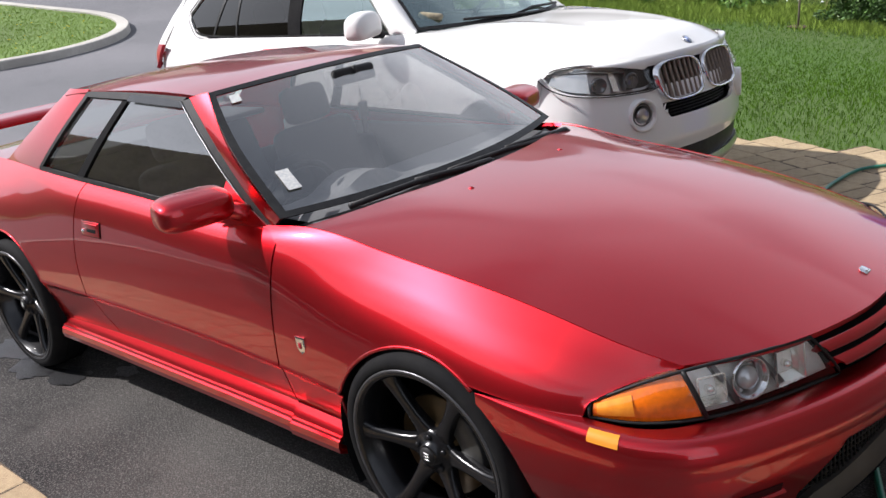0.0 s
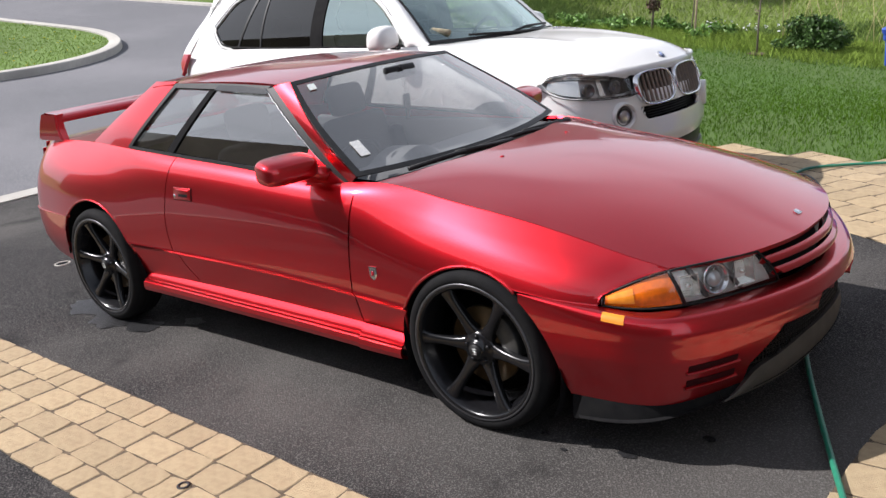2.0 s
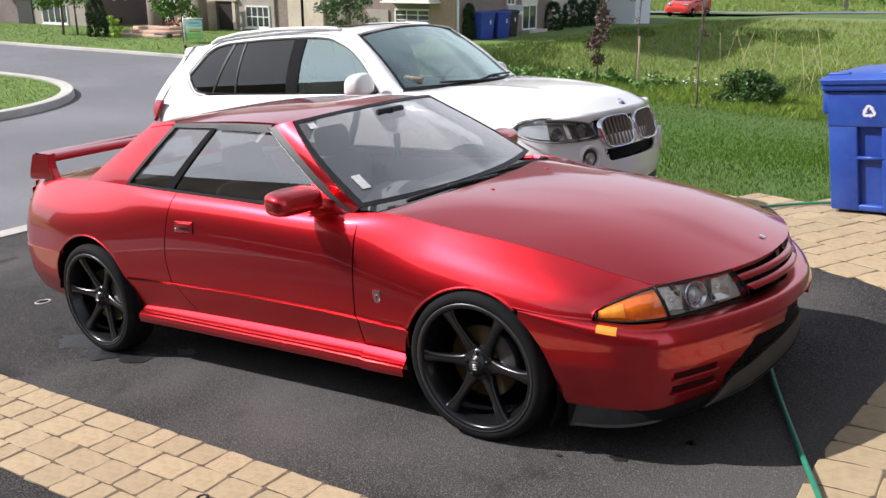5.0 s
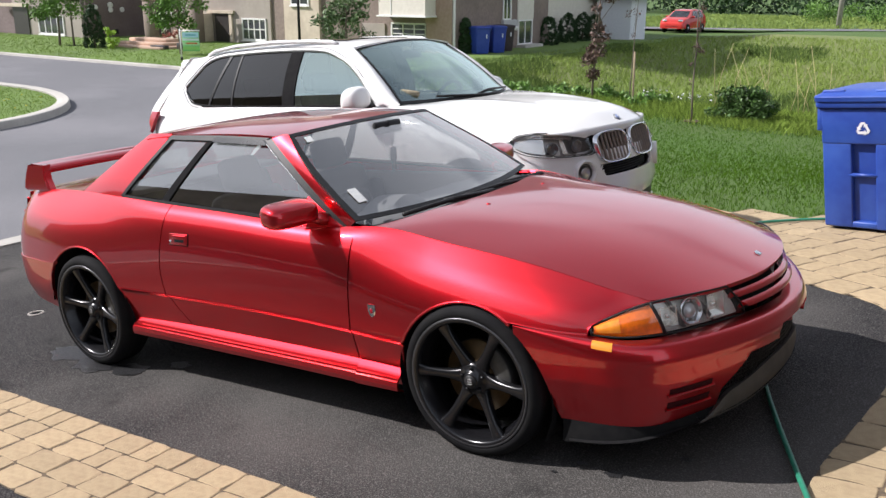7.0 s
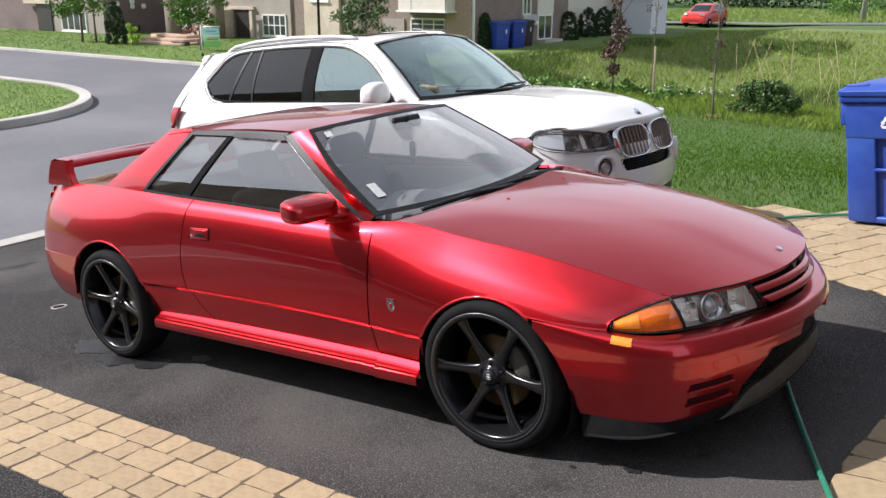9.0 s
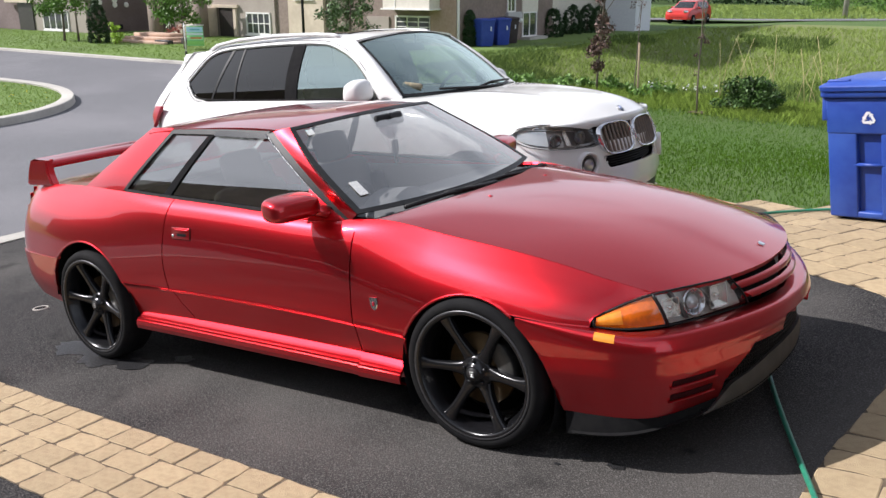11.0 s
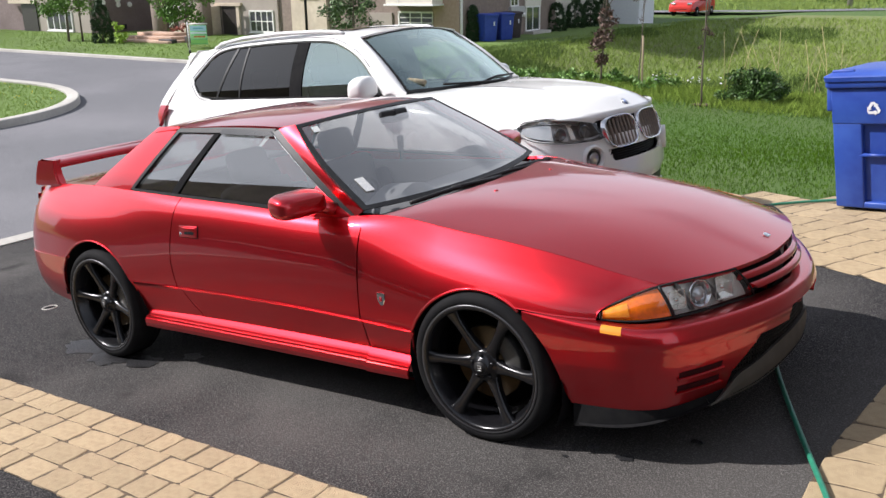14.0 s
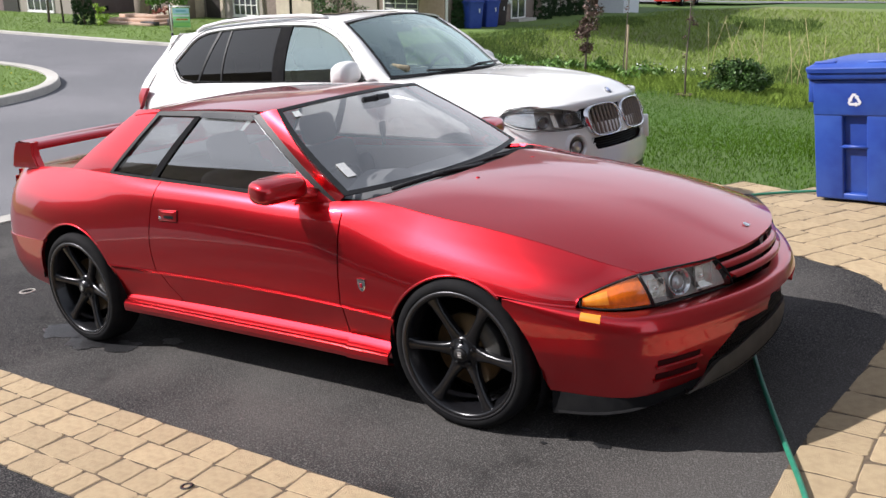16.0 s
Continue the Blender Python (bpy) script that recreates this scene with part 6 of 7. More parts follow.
for k in range(rows):
    mid = [(a + c) / 2 for a, c in zip(pts[k], pts[k + 1])]
    d = [0]
    for a, c in zip(mid, mid[1:]):
        d.append(d[-1] + (c - a).length)
    fx, fy = curve_fn(d, [q.x for q in mid]), curve_fn(d, [q.y for q in mid])
    s = rs.uniform(0, .1)
    while s < d[-1] - .3:
        ln = rs.choice((.15, .20, .22, .26, .30))
        m = s + ln / 2
        p = Vector((fx(m), fy(m)))
        if in_apron(p):
            lay(apron, p.x, p.y, math.atan2(fy(m + .03) - fy(m - .03), fx(m + .03) - fx(m - .03)), ln - .006, .219)
        s += ln

HOSE = mat("green_hose", (.02, .16, .10), .4, col2=(.03, .22, .13), scale=30)
hp = [(3.3, -2.1), (2.85, -1.35), (2.60, -.75), (2.49, -.50), (2.36, -.20), (2.22, .14), (2.05, .60), (1.80, 1.3), (1.45, 2.2), (1.15, 3.0), (1.20, 3.42), (1.5, 3.66), (1.85, 3.80), (2.3, 3.92), (2.9, 4.02)]
hl, _ = along(hp, 90)
b = tube_bm([(p.x, p.y, land(p.x, p.y) + .026) for p in hl], .0115, 8)
tagged(part("garden_hose", b, HOSE), "green rubber garden hose lying across the paving", "hose")

BLUE = mat("blue_bin_plastic", (.017, .052, .29), .45, col2=(.023, .066, .33), scale=12, bump=.08, bump_scale=150, big=(.033, .09, .37), big_scale=3)
WHITE_INK = mat("white_print", (.75, .76, .78), .6, col2=(.65, .66, .70), scale=60)


def rounded(w, d, r, n=5):
    out = []
    for sx, sy, a in ((1, 1, 0), (-1, 1, 90), (-1, -1, 180), (1, -1, 270)):
        for i in range(n + 1):
            t = radians(a + 90 * i / n)
            out.append((sx * (w / 2 - r) + r * math.cos(t), sy * (d / 2 - r) + r * math.sin(t)))
    return out


def loft_bm(levels, bm=None):
    """Rounded boxes stacked: (z, width, depth, radius, y shift)."""
    b = bmesh.new()
    rings = [[b.verts.new((x, y + dy, z)) for x, y in rounded(w, d, r)] for z, w, d, r, dy in levels]
    n = len(rings[0])
    for p, q in zip(rings, rings[1:]):
        for i in range(n):
            b.faces.new((p[i], p[(i + 1) % n], q[(i + 1) % n], q[i]))
    b.faces.new(rings[0][::-1])
    b.faces.new(rings[-1])
    return b if bm is None else merge(bm, b)


def cart(name, at, label, body_mat, detailed=True):
    """A wheeled two-wheel refuse cart; its front looks to -y."""
    c = thing(name, label, "recycling bin", at)
    k = .035 if detailed else 0
    body = part("body", loft_bm([(.03, .54, .56 - k, .05, .03 + k / 2), (.06, .555, .58 - k, .05, .03 + k / 2), (.62, .59, .67 - k, .05, .015 + k / 2), (.80, .595, .70 - k, .05, .01 + k / 2), (.99, .61, .73 - k, .05, k / 2)]), body_mat, c, angle=40)
    part("rim", loft_bm([(.955, .625, .77, .05, 0), (.965, .637, .785, .05, 0), (1.00, .637, .785, .05, 0), (1.005, .625, .77, .05, 0)]), body_mat, c, angle=40)
    lid = part("lid", loft_bm([(1.004, .645, .80, .06, -.005), (1.035, .655, .815, .06, -.005), (1.045, .64, .80, .06, -.005), (1.075, .55, .66, .08, .0), (1.085, .42, .50, .08, .0)]), body_mat, c, angle=40)
    if detailed:
        # raised crown, handle bars on the lid and side wings
        for s in (-1, 1):
            b = bmesh.new()
            box_bm(.16, .035, .022, .008, 2, pose(s * .19, -.33, 1.062), b)
            box_bm(.03, .035, .035, .008, 2, pose(s * .19 - .07, -.33, 1.04), b)
            box_bm(.03, .035, .035, .008, 2, pose(s * .19 + .07, -.33, 1.04), b)
            part("lid_grip", b, body_mat, lid)
        for s in (-1, 1):
            part("corner_rib", box_bm(.05, .05, .20, .012, 2, pose(s * .285, -.325, .78)), body_mat, body)
    return c, body, lid


bin_at = DRIVE @ pose(2.10, 3.70, .0, 0, 0, -13)
blue_bin, bin_body, bin_lid = cart("recycling_bin", bin_at, "blue plastic wheeled recycling bin on the paving", BLUE)
# gripping recess, bar and arrow print on the front
FY = lambda z: -.25 - .115 * z / 1.0
for x0, x1, z0, z1 in ((-.272, -.055, .035, .70), (.115, .272, .035, .70), (-.275, .275, .685, .955)):
    part("front_plate", box_bm(x1 - x0, .075, z1 - z0, .014, 3, pose((x0 + x1) / 2, FY(z0) + .030, z0, 6.2, 0, 0)), BLUE, bin_body)
part("pocket_sill", box_bm(.19, .05, .05, .012, 2, pose(.03, FY(.06) + .022, .035, 6.2, 0, 0)), BLUE, bin_body)
part("grab_bar", tube_bm([(-.08, FY(.45) + .008, .448), (.14, FY(.45) + .008, .448)], .014, 8), BLUE, bin_body)
for i in range(3):
    # three chasing arrows
    g = bmesh.new()
    for poly in (((-.036, -.038), (.008, -.038), (.008, -.018), (-.026, -.018)), ((.008, -.048), (.034, -.028), (.008, -.008)), ((-.036, -.038), (-.026, -.018), (-.036, -.004), (-.050, -.014))):
        g.faces.new([g.verts.new((x, 0, z)) for x, z in poly])
    g.transform(pose(.035, FY(.80) - .0115, .80, 6.2, 0, 0) @ Matrix.Rotation(radians(120 * i), 4, 'Y'))
    part("recycling_arrow", g, WHITE_INK, bin_body, "white recycling arrow print", smooth=False)
for s in (-1, 1):
    part("bin_wheel", lathe_bm([(.02, -.03), (.11, -.025), (.125, -.015), (.125, .015), (.11, .025), (.02, .03)], 24, 'X', at=pose(s * .25, .30, .125)), BLACK, blue_bin)
part("axle", tube_bm([(-.26, .30, .125), (.26, .30, .125)], .012, 8), STEEL, blue_bin)
part("rear_bar", tube_bm([(-.22, .43, 1.0), (.22, .43, 1.0)], .016, 8), BLUE, blue_bin)

# small fittings on the ground
cover = thing("valve_cover", "small round iron valve cover set in the asphalt", "valve cover", DRIVE @ pose(-2.79, -.40, .0))
part("ring", lathe_bm([(.056, .0), (.055, .006), (.046, .007), (.044, .003)], 28, 'Z', full=False), CONCRETE, cover, "pale worn ring")
part("lid", lathe_bm([(.044, .003), (.02, .005), (.0001, .005)], 28, 'Z'), DARK, cover)
wash = thing("rubber_washer", "small dark rubber washer lying on the pavers", "washer", DRIVE @ pose(.602, -1.74, .004))
part("ring", lathe_bm([(.026, 0), (.026, .008), (.014, .008), (.014, 0)], 20, 'Z', full=False), BLACK, wash)

# damp blots left by the hose on the asphalt
WET = mat("damp_asphalt", (.015, .015, .016), .4, col2=(.024, .024, .025), scale=60, spec=.4, bump=.3, bump_scale=160)
WET_SPOTS = ((1.74, -.74, .018), (1.89, -.77, .026), (2.09, -.54, .02), (1.55, -.78, .014), (1.67, -.85, .010), (-1.62, -.80, .13), (-1.33, -.90, .11), (-1.05, -.84, .09), (-.80, -.68, .05))
rw = random.Random(9)
for x, y, r in WET_SPOTS:
    b = bmesh.new()
    ring = []
    for i in range(30):
        t = 2 * math.pi * i / 30
        k = r * (rw.uniform(.8, 1.05) + .25 * math.sin(3 * t + x * 9) * math.cos(2 * t))
        wx, wy = x + k * 1.5 * math.cos(t), y + k * math.sin(t)
        ring.append(b.verts.new((wx, wy, land(wx, wy) + .0045)))
    b.faces.new(ring)
    bmesh.ops.triangulate(b, faces=b.faces[:])
    tagged(part("damp_blot", b, WET, smooth=False), "small dark damp blot on the asphalt", "stain", kind="structure")

# ---- houses across the street ----
LAWN = STREET + .08
TAUPE = mat("taupe_brick", (.20, .155, .13), .9, col2=(.26, .205, .175), scale=9, bump=.4, bump_scale=40, big=(.17, .13, .11), big_scale=.6)
GREYBRICK = mat("greige_stucco", (.33, .29, .25), .9, col2=(.38, .335, .29), scale=6, bump=.3, bump_scale=50, big=(.29, .255, .22), big_scale=.5)
STONE = mat("cream_stone", (.52, .44, .34), .9, col2=(.60, .52, .41), scale=5, bump=.5, bump_scale=30, big=(.44, .37, .29), big_scale=1.2)
# kept dark for the unseen wall that the coupe's nose reflects
DARKBRICK = mat("dark_unseen_brick", (.075, .06, .056), .9, col2=(.10, .08, .075), scale=9, bump=.4, bump_scale=40, big=(.06, .05, .048), big_scale=.6)
PLUM = mat("plum_grey_brick", (.165, .125, .12), .9, col2=(.21, .16, .155), scale=9, bump=.4, bump_scale=40, big=(.14, .105, .10), big_scale=.6)
SIDING = mat("cream_siding", (.62, .58, .50), .7, col2=(.68, .64, .56), scale=8)
WHITEW = mat("white_window_frame", (.78, .77, .74), .5, col2=(.72, .71, .68), scale=20)
PANE = mat("dark_window_pane", (.03, .035, .04), .08, coat=1.0, col2=(.05, .055, .06), scale=2)
DOORM = mat("dark_entry_door", (.035, .03, .03), .4, col2=(.05, .045, .04), scale=10)
ROOFM = mat("roof_shingle", (.09, .08, .075), .95, col2=(.13, .115, .11), scale=20, bump=.4, bump_scale=60)
PINK = mat("salmon_step_stone", (.50, .33, .24), .9, col2=(.56, .40, .30), scale=12, bump=.3)


def house(name, x0, x1, y0, y1, h, wall, label, roof=True):
    """A block with a hipped roof; walls 0.2 thick round an empty inside."""
    t = thing(name, label, "house", pose(0, 0, LAWN - .05))
    b = bmesh.new()
    for ax, bx, ay, by in ((x0, x1, y0, y0 + .2), (x0, x1, y1 - .2, y1), (x0, x0 + .2, y0 + .2, y1 - .2), (x1 - .2, x1, y0 + .2, y1 - .2)):
        w = box_bm(bx - ax, by - ay, h, at=pose((ax + bx) / 2, (ay + by) / 2, 0))
        part("wall", w, wall, t, smooth=False)
    b.free()
    if roof:
        r = bmesh.new()
        e = .45
        lo = [r.verts.new((x, y, h)) for x, y in ((x0 - e, y0 - e), (x1 + e, y0 - e), (x1 + e, y1 + e), (x0 - e, y1 + e))]
        k = (y1 - y0) / 2
        top = [r.verts.new((x0 + k, (y0 + y1) / 2, h + 2.6)), r.verts.new((x1 - k, (y0 + y1) / 2, h + 2.6))] if x1 - x0 > y1 - y0 else [r.verts.new(((x0 + x1) / 2, (y0 + y1) / 2, h + 2.4))] * 2
        if top[0] is top[1]:
            for i in range(4):
                r.faces.new((lo[i], lo[(i + 1) % 4], top[0]))
        else:
            r.faces.new((lo[0], lo[1], top[1], top[0]))
            r.faces.new((lo[1], lo[2], top[1]))
            r.faces.new((lo[2], lo[3], top[0], top[1]))
            r.faces.new((lo[3], lo[0], top[0]))
        r.faces.new(lo[::-1])
        part("roof", r, ROOFM, t, smooth=False)
    return t


def window(parent, x0, x1, z0, z1, y, cols, rows, axis='x', door=False):
    """A framed window proud of a wall that faces -y (axis x) or +x (axis y); z counts from the world."""
    dz = LAWN - .05
    z0, z1 = z0 - dz, z1 - dz

    def put(a0, a1, b0, b1, d0, d1):
        if axis == 'x':
            return box_bm(a1 - a0, d1 - d0, b1 - b0, at=pose((a0 + a1) / 2, y - (d0 + d1) / 2, b0))
        return box_bm(d1 - d0, a1 - a0, b1 - b0, at=pose(y + (d0 + d1) / 2, (a0 + a1) / 2, b0))
    win = part("window", put(x0, x1, z0, z1, -.04, .012), PANE, parent, "white-framed dark window", smooth=False)
    f = .055
    for a0, a1, b0, b1 in ((x0 - .04, x1 + .04, z1 - f + .03, z1 + .04), (x0 - .04, x1 + .04, z0 - .05, z0 + f - .03), (x0 - .04, x0 + f - .03, z0, z1), (x1 - f + .03, x1 + .04, z0, z1)):
        part("window_frame", put(a0, a1, b0, b1, -.02, .05), WHITEW, win, smooth=False)
    for c in range(1, cols):
        a = x0 + (x1 - x0) * c / cols
        part("mullion", put(a - .025, a + .025, z0, z1, -.02, .035), WHITEW, win, smooth=False)
    for r in range(1, rows):
        q = z0 + (z1 - z0) * r / rows
        part("glazing_bar", put(x0, x1, q - .018, q + .018, -.02, .03), WHITEW, win, smooth=False)
    part("window_sill", put(x0 - .08, x1 + .08, z0 - .10, z0 - .045, -.02, .09), WHITEW, win, smooth=False)
    return win


def patch(parent, name, x0, x1, z0, z1, y, depth, material, axis='x', label=""):
    dz = LAWN - .05
    if axis == 'x':
        b = box_bm(x1 - x0, depth, z1 - z0, .006, 1, pose((x0 + x1) / 2, y - depth / 2, z0 - dz))
    else:
        b = box_bm(depth, x1 - x0, z1 - z0, .006, 1, pose(y + depth / 2, (x0 + x1) / 2, z0 - dz))
    return part(name, b, material, parent, label, smooth=False)


left = house("brick_house", -62, -37.2, 23.2, 34, 7.2, PLUM, "dark plum-brown brick two-storey townhouse with pale stone front")
patch(left, "stone_front", -43.6, -37.45, LAWN - .04, 6.5, 23.2, .12, GREYBRICK, label="pale stone facing")
window(left, -41.2, -39.0, -.36, .55, 23.07, 4, 1)
patch(left, "dark_recess", -43.5, -42.1, LAWN, 1.0, 23.07, .06, DOORM)
patch(left, "band_course", -44.5, -41.9, .95, 1.12, 23.02, .16, STONE)
window(left, -41.2, -39.0, 1.75, 3.1, 23.07, 2, 1)
for yy, zz, s in ((24.62, .86, .13), (24.62, 1.10, .15), (25.30, .86, .13), (23.75, 1.0, .13)):
    part("wall_vent", lathe_bm([(s, 0), (s, .05), (s * .7, .06), (.0001, .05)], 16, 'X', at=pose(-37.2, yy, zz - LAWN + .05)), WHITEW, left)
part("hydrant_box", box_bm(.08, .16, .24, .02, 2, pose(-37.14, 24.85, -.30 - LAWN)), BLACK, left)

mid = house("townhouse", -33.4, -16.5, 25.3, 33.2, 7.4, TAUPE, "taupe brick townhouse with a pale stone corner and white windows")
patch(mid, "stucco_bay", -32.2, -26.3, LAWN - .04, 7, 25.3, .10, GREYBRICK, label="greige stucco bay")
patch(mid, "stone_bay", -25.4, -23.3, LAWN - .04, 7, 25.3, .16, STONE, label="cream stone bay")
patch(mid, "entry_door", -29.95, -29.0, LAWN, .80, 25.2, .05, DOORM, label="dark recessed entry door")
patch(mid, "door_lintel", -30.4, -28.6, .82, .96, 25.2, .14, STONE)
patch(mid, "door_jamb", -28.95, -28.75, LAWN, .82, 25.2, .10, STONE)
window(mid, -28.1, -26.62, -.30, .60, 25.2, 4, 2)
window(mid, -24.9, -23.9, 1.3, 2.6, 25.14, 2, 1)
window(mid, -28.0, -26.6, 1.9, 3.2, 25.2, 2, 1)
patch(mid, "brick_pier", -17.75, -16.5, LAWN - .04, 7, 25.3, .05, mat("rose_brick", (.34, .235, .18), .9, col2=(.40, .29, .23), scale=9, bump=.4, bump_scale=40), label="rose-brown brick pier")
box = patch(mid, "bay_window", -19.55, -17.25, .96, 3.2, 25.3, .75, SIDING, label="white cantilevered bay")
patch(mid, "bay_board", -18.95, -18.90, 1.0, 3.1, 24.55, .02, WHITEW)
patch(mid, "bay_soffit", -19.62, -17.18, .90, .965, 25.3, .82, WHITEW)
window(mid, -19.45, -17.75, .02, .62, 25.3, 3, 3)
patch(mid, "stucco_base", -21.0, -19.8, LAWN - .04, .6, 25.3, .06, GREYBRICK)
# east side
window(mid, 29.15, 29.75, .75, 2.6, -16.5, 2, 1, 'y')
patch(mid, "meter_box", 29.0, 30.15, .30, .72, -16.5, .16, mat("meter_grey", (.38, .38, .38), .6, col2=(.44, .44, .43), scale=20), 'y', "grey electric meter cabinet")
for k in range(3):
    part("meter_dial", lathe_bm([(.09, 0), (.09, .08), (.05, .11), (.0001, .11)], 14, 'X', at=pose(-16.34, 29.45 + .27 * k, .36 - LAWN + .05)), WHITEW, mid)
patch(mid, "white_panel", 30.35, 31.75, .70, 2.8, -16.5, .05, SIDING, 'y', "white siding panel")
window(mid, 30.45, 31.65, -.34, .66, -16.5, 2, 1, 'y')
patch(mid, "door_stoop", 30.3, 31.9, LAWN - .04, -.36, -16.5, .5, CONCRETE, 'y')
patch(mid, "downpipe", 25.34, 25.44, LAWN, 7, -16.5, .07, WHITEW, 'y')

back = house("rear_house", -30, -17.2, 33.6, 44, 6.5, SIDING, "cream-sided house behind cedar hedges")
for k in range(16):
    patch(back, "siding_board", 33.7, 43.9, LAWN + .1 + .2 * k, LAWN + .285 + .2 * k, -17.2, .022, SIDING, 'y')
patch(back, "corner_board", 33.6, 33.75, LAWN, 6, -17.2, .03, PLUM, 'y')

shed = house("garden_shed", -16.9, -15.0, 39.3, 41.3, 2.1, mat("shed_white", (.68, .70, .74), .6, col2=(.62, .64, .69), scale=10), "small white garden shed", roof=True)

# front steps, stairs and railing
porch = thing("front_steps", "wide salmon stone steps with dark planter edge", "steps", pose(0, 0, LAWN - .04))
for k in range(3):
    part("step", box_bm(3.4 - .45 * k, 1.7 - .45 * k, .13, .01, 1, pose(-28.9 - .3 * k, 20.6 + .35 * k, .12 * k)), PINK, porch)
part("riser_block", box_bm(.9, .25, .2, .01, 1, pose(-27.6, 20.05, 0)), DOORM, porch)
part("riser_block", box_bm(.7, .25, .3, .01, 1, pose(-26.7, 20.6, 0)), DOORM, porch)
stair = thing("outside_stair", "pale stone stair with a white iron railing", "stairs", pose(0, 0, LAWN - .04))
for k in range(7):
    part("stair_step", box_bm(.34, 1.1, .19 * (k + 1), .01, 1, pose(-32.0 + .30 * k, 24.55, 0)), STONE, stair)
for x, h in ((-33.2, 1.9), (-29.9, 2.3)):
    part("stair_pier", box_bm(.5, .5, h, .02, 1, pose(x, 24.0, 0)), TAUPE, stair)
    part("pier_cap", box_bm(.6, .6, .12, .02, 1, pose(x, 24.0, h)), STONE, stair)
for k in range(14):
    x = -32.3 + .16 * k
    z = .35 + .107 * k
    part("baluster", tube_bm([(x, 24.02, z), (x, 24.02, z + .72)], .018, 5), WHITEW, stair)
part("stair_rail", tube_bm([(-32.5, 24.02, 1.0), (-30.1, 24.02, 2.6)], .03, 6), WHITEW, stair)
part("stair_rail", tube_bm([(-32.5, 24.02, .40), (-30.1, 24.02, 1.95)], .022, 6), WHITEW, stair)

# the yard sign, its writing as plain bars
sign = thing("yard_sign", "green and white yard sign on a thin post", "sign", pose(-22.26, 16.83, LAWN - .03, 0, 0, 32))
part("post", tube_bm([(0, 0, 0), (0, 0, 1.12)], .022, 8), WHITEW, sign)
part("post_foot", tube_bm([(0, 0, 0), (0, 0, .16)], .045, 8), BLACK, sign)
part("arm", tube_bm([(0, 0, 1.05), (.70, 0, 1.05)], .02, 6), WHITEW, sign)
board = part("board", box_bm(.60, .02, .66, .004, 1, pose(.37, 0, .35)), mat("sign_green", (.20, .55, .22), .6, col2=(.24, .60, .26), scale=8), sign)
for z, h, c in ((.81, .18, (.45, .70, .80)), (.71, .07, (.70, .80, .80)), (.55, .10, (.45, .75, .40)), (.39, .12, (.28, .62, .16))):
    m = mat("sign_band", c, .6, col2=tuple(k * .92 for k in c), scale=10)
    part("sign_band", box_bm(.57, .006, h, at=pose(.37, -.013, z)), m, board, smooth=False)
m = mat("sign_bar", (.62, .20, .05), .6, col2=(.55, .18, .05), scale=10)
part("sign_bar", box_bm(.40, .006, .05, at=pose(.40, -.018, .59)), m, board, smooth=False)
part("sign_bar", box_bm(.36, .006, .04, at=pose(.38, -.018, .88)), mat("sign_bar_teal", (.12, .40, .45), .6, col2=(.14, .44, .5), scale=10), board, smooth=False)

post = thing("lamp_post", "slim black lamp post on the lawn", "lamp post", pose(-21.5, 22.0, LAWN - .04))
part("pole", tube_bm([(0, 0, 0), (0, 0, 3.4)], .055, 10), BLACK, post)
part("base", lathe_bm([(.12, 0), (.12, .25), (.07, .32)], 16, 'Z', full=False), BLACK, post)
part("lantern", lathe_bm([(.06, 3.4), (.14, 3.5), (.16, 3.75), (.03, 3.9), (.0001, 3.95)], 12, 'Z'), BLACK, post)

# bins beside the far wall
DBLUE = mat("far_bin_blue", (.02, .05, .30), .5, col2=(.03, .065, .34), scale=8)
BROWNB = mat("far_bin_brown", (.035, .025, .028), .5, col2=(.05, .035, .04), scale=8)
for x, y, a, m, nm, lb in ((-15.75, 26.15, 62, DBLUE, "recycling_bin", "blue wheeled bin against the brick wall"), (-15.62, 27.15, 62, DBLUE, "recycling_bin", "blue wheeled bin against the brick wall"), (-15.85, 28.2, 62, BROWNB, "refuse_bin", "dark brown wheeled bin against the brick wall")):
    c, _, _ = cart(nm, pose(x, y, LAWN - .02, 0, 0, a), lb, m, False)
    tagged(c, group="bins by the far house")
    part("bin_label", box_bm(.05, .01, .16, at=pose(.10, -.375, .62)), WHITE_INK, c, smooth=False)

# small red hatchback on the far road
FAR_RED = paint("far_red_paint", (.45, .03, .03), (.5, .05, .04), .1, .4)
hatch = thing("red_hatchback", "small red hatchback parked on the far road", "car", pose(-16.6, 51.6, land(-16.6, 51.6) - .02, 0, 0, -93) @ Matrix.Diagonal((.92, .92, .92, 1)))
prof = [(2.0, .30), (2.03, .55), (1.93, .78), (1.55, .93), (1.0, 1.02), (.25, 1.44), (-.5, 1.52), (-1.35, 1.47), (-1.82, 1.05), (-1.92, .6), (-1.88, .30)]
b = bmesh.new()
rings = []
for y, k in ((-.84, .0), (-.80, .5), (-.55, 1), (0, 1.02), (.55, 1), (.80, .5), (.84, 0)):
    rings.append([b.verts.new((x * (1 if k else .97), y * (1 if z < 1.03 else 1 - .24 * (z - 1.03) / .45), z if k else .30 + (z - .30) * .96)) for x, z in prof])
for p, q in zip(rings, rings[1:]):
    for i in range(len(prof) - 1):
        b.faces.new((p[i], p[i + 1], q[i + 1], q[i]))
b.faces.new(rings[0])
b.faces.new(rings[-1][::-1])
part("body", b, FAR_RED, hatch)
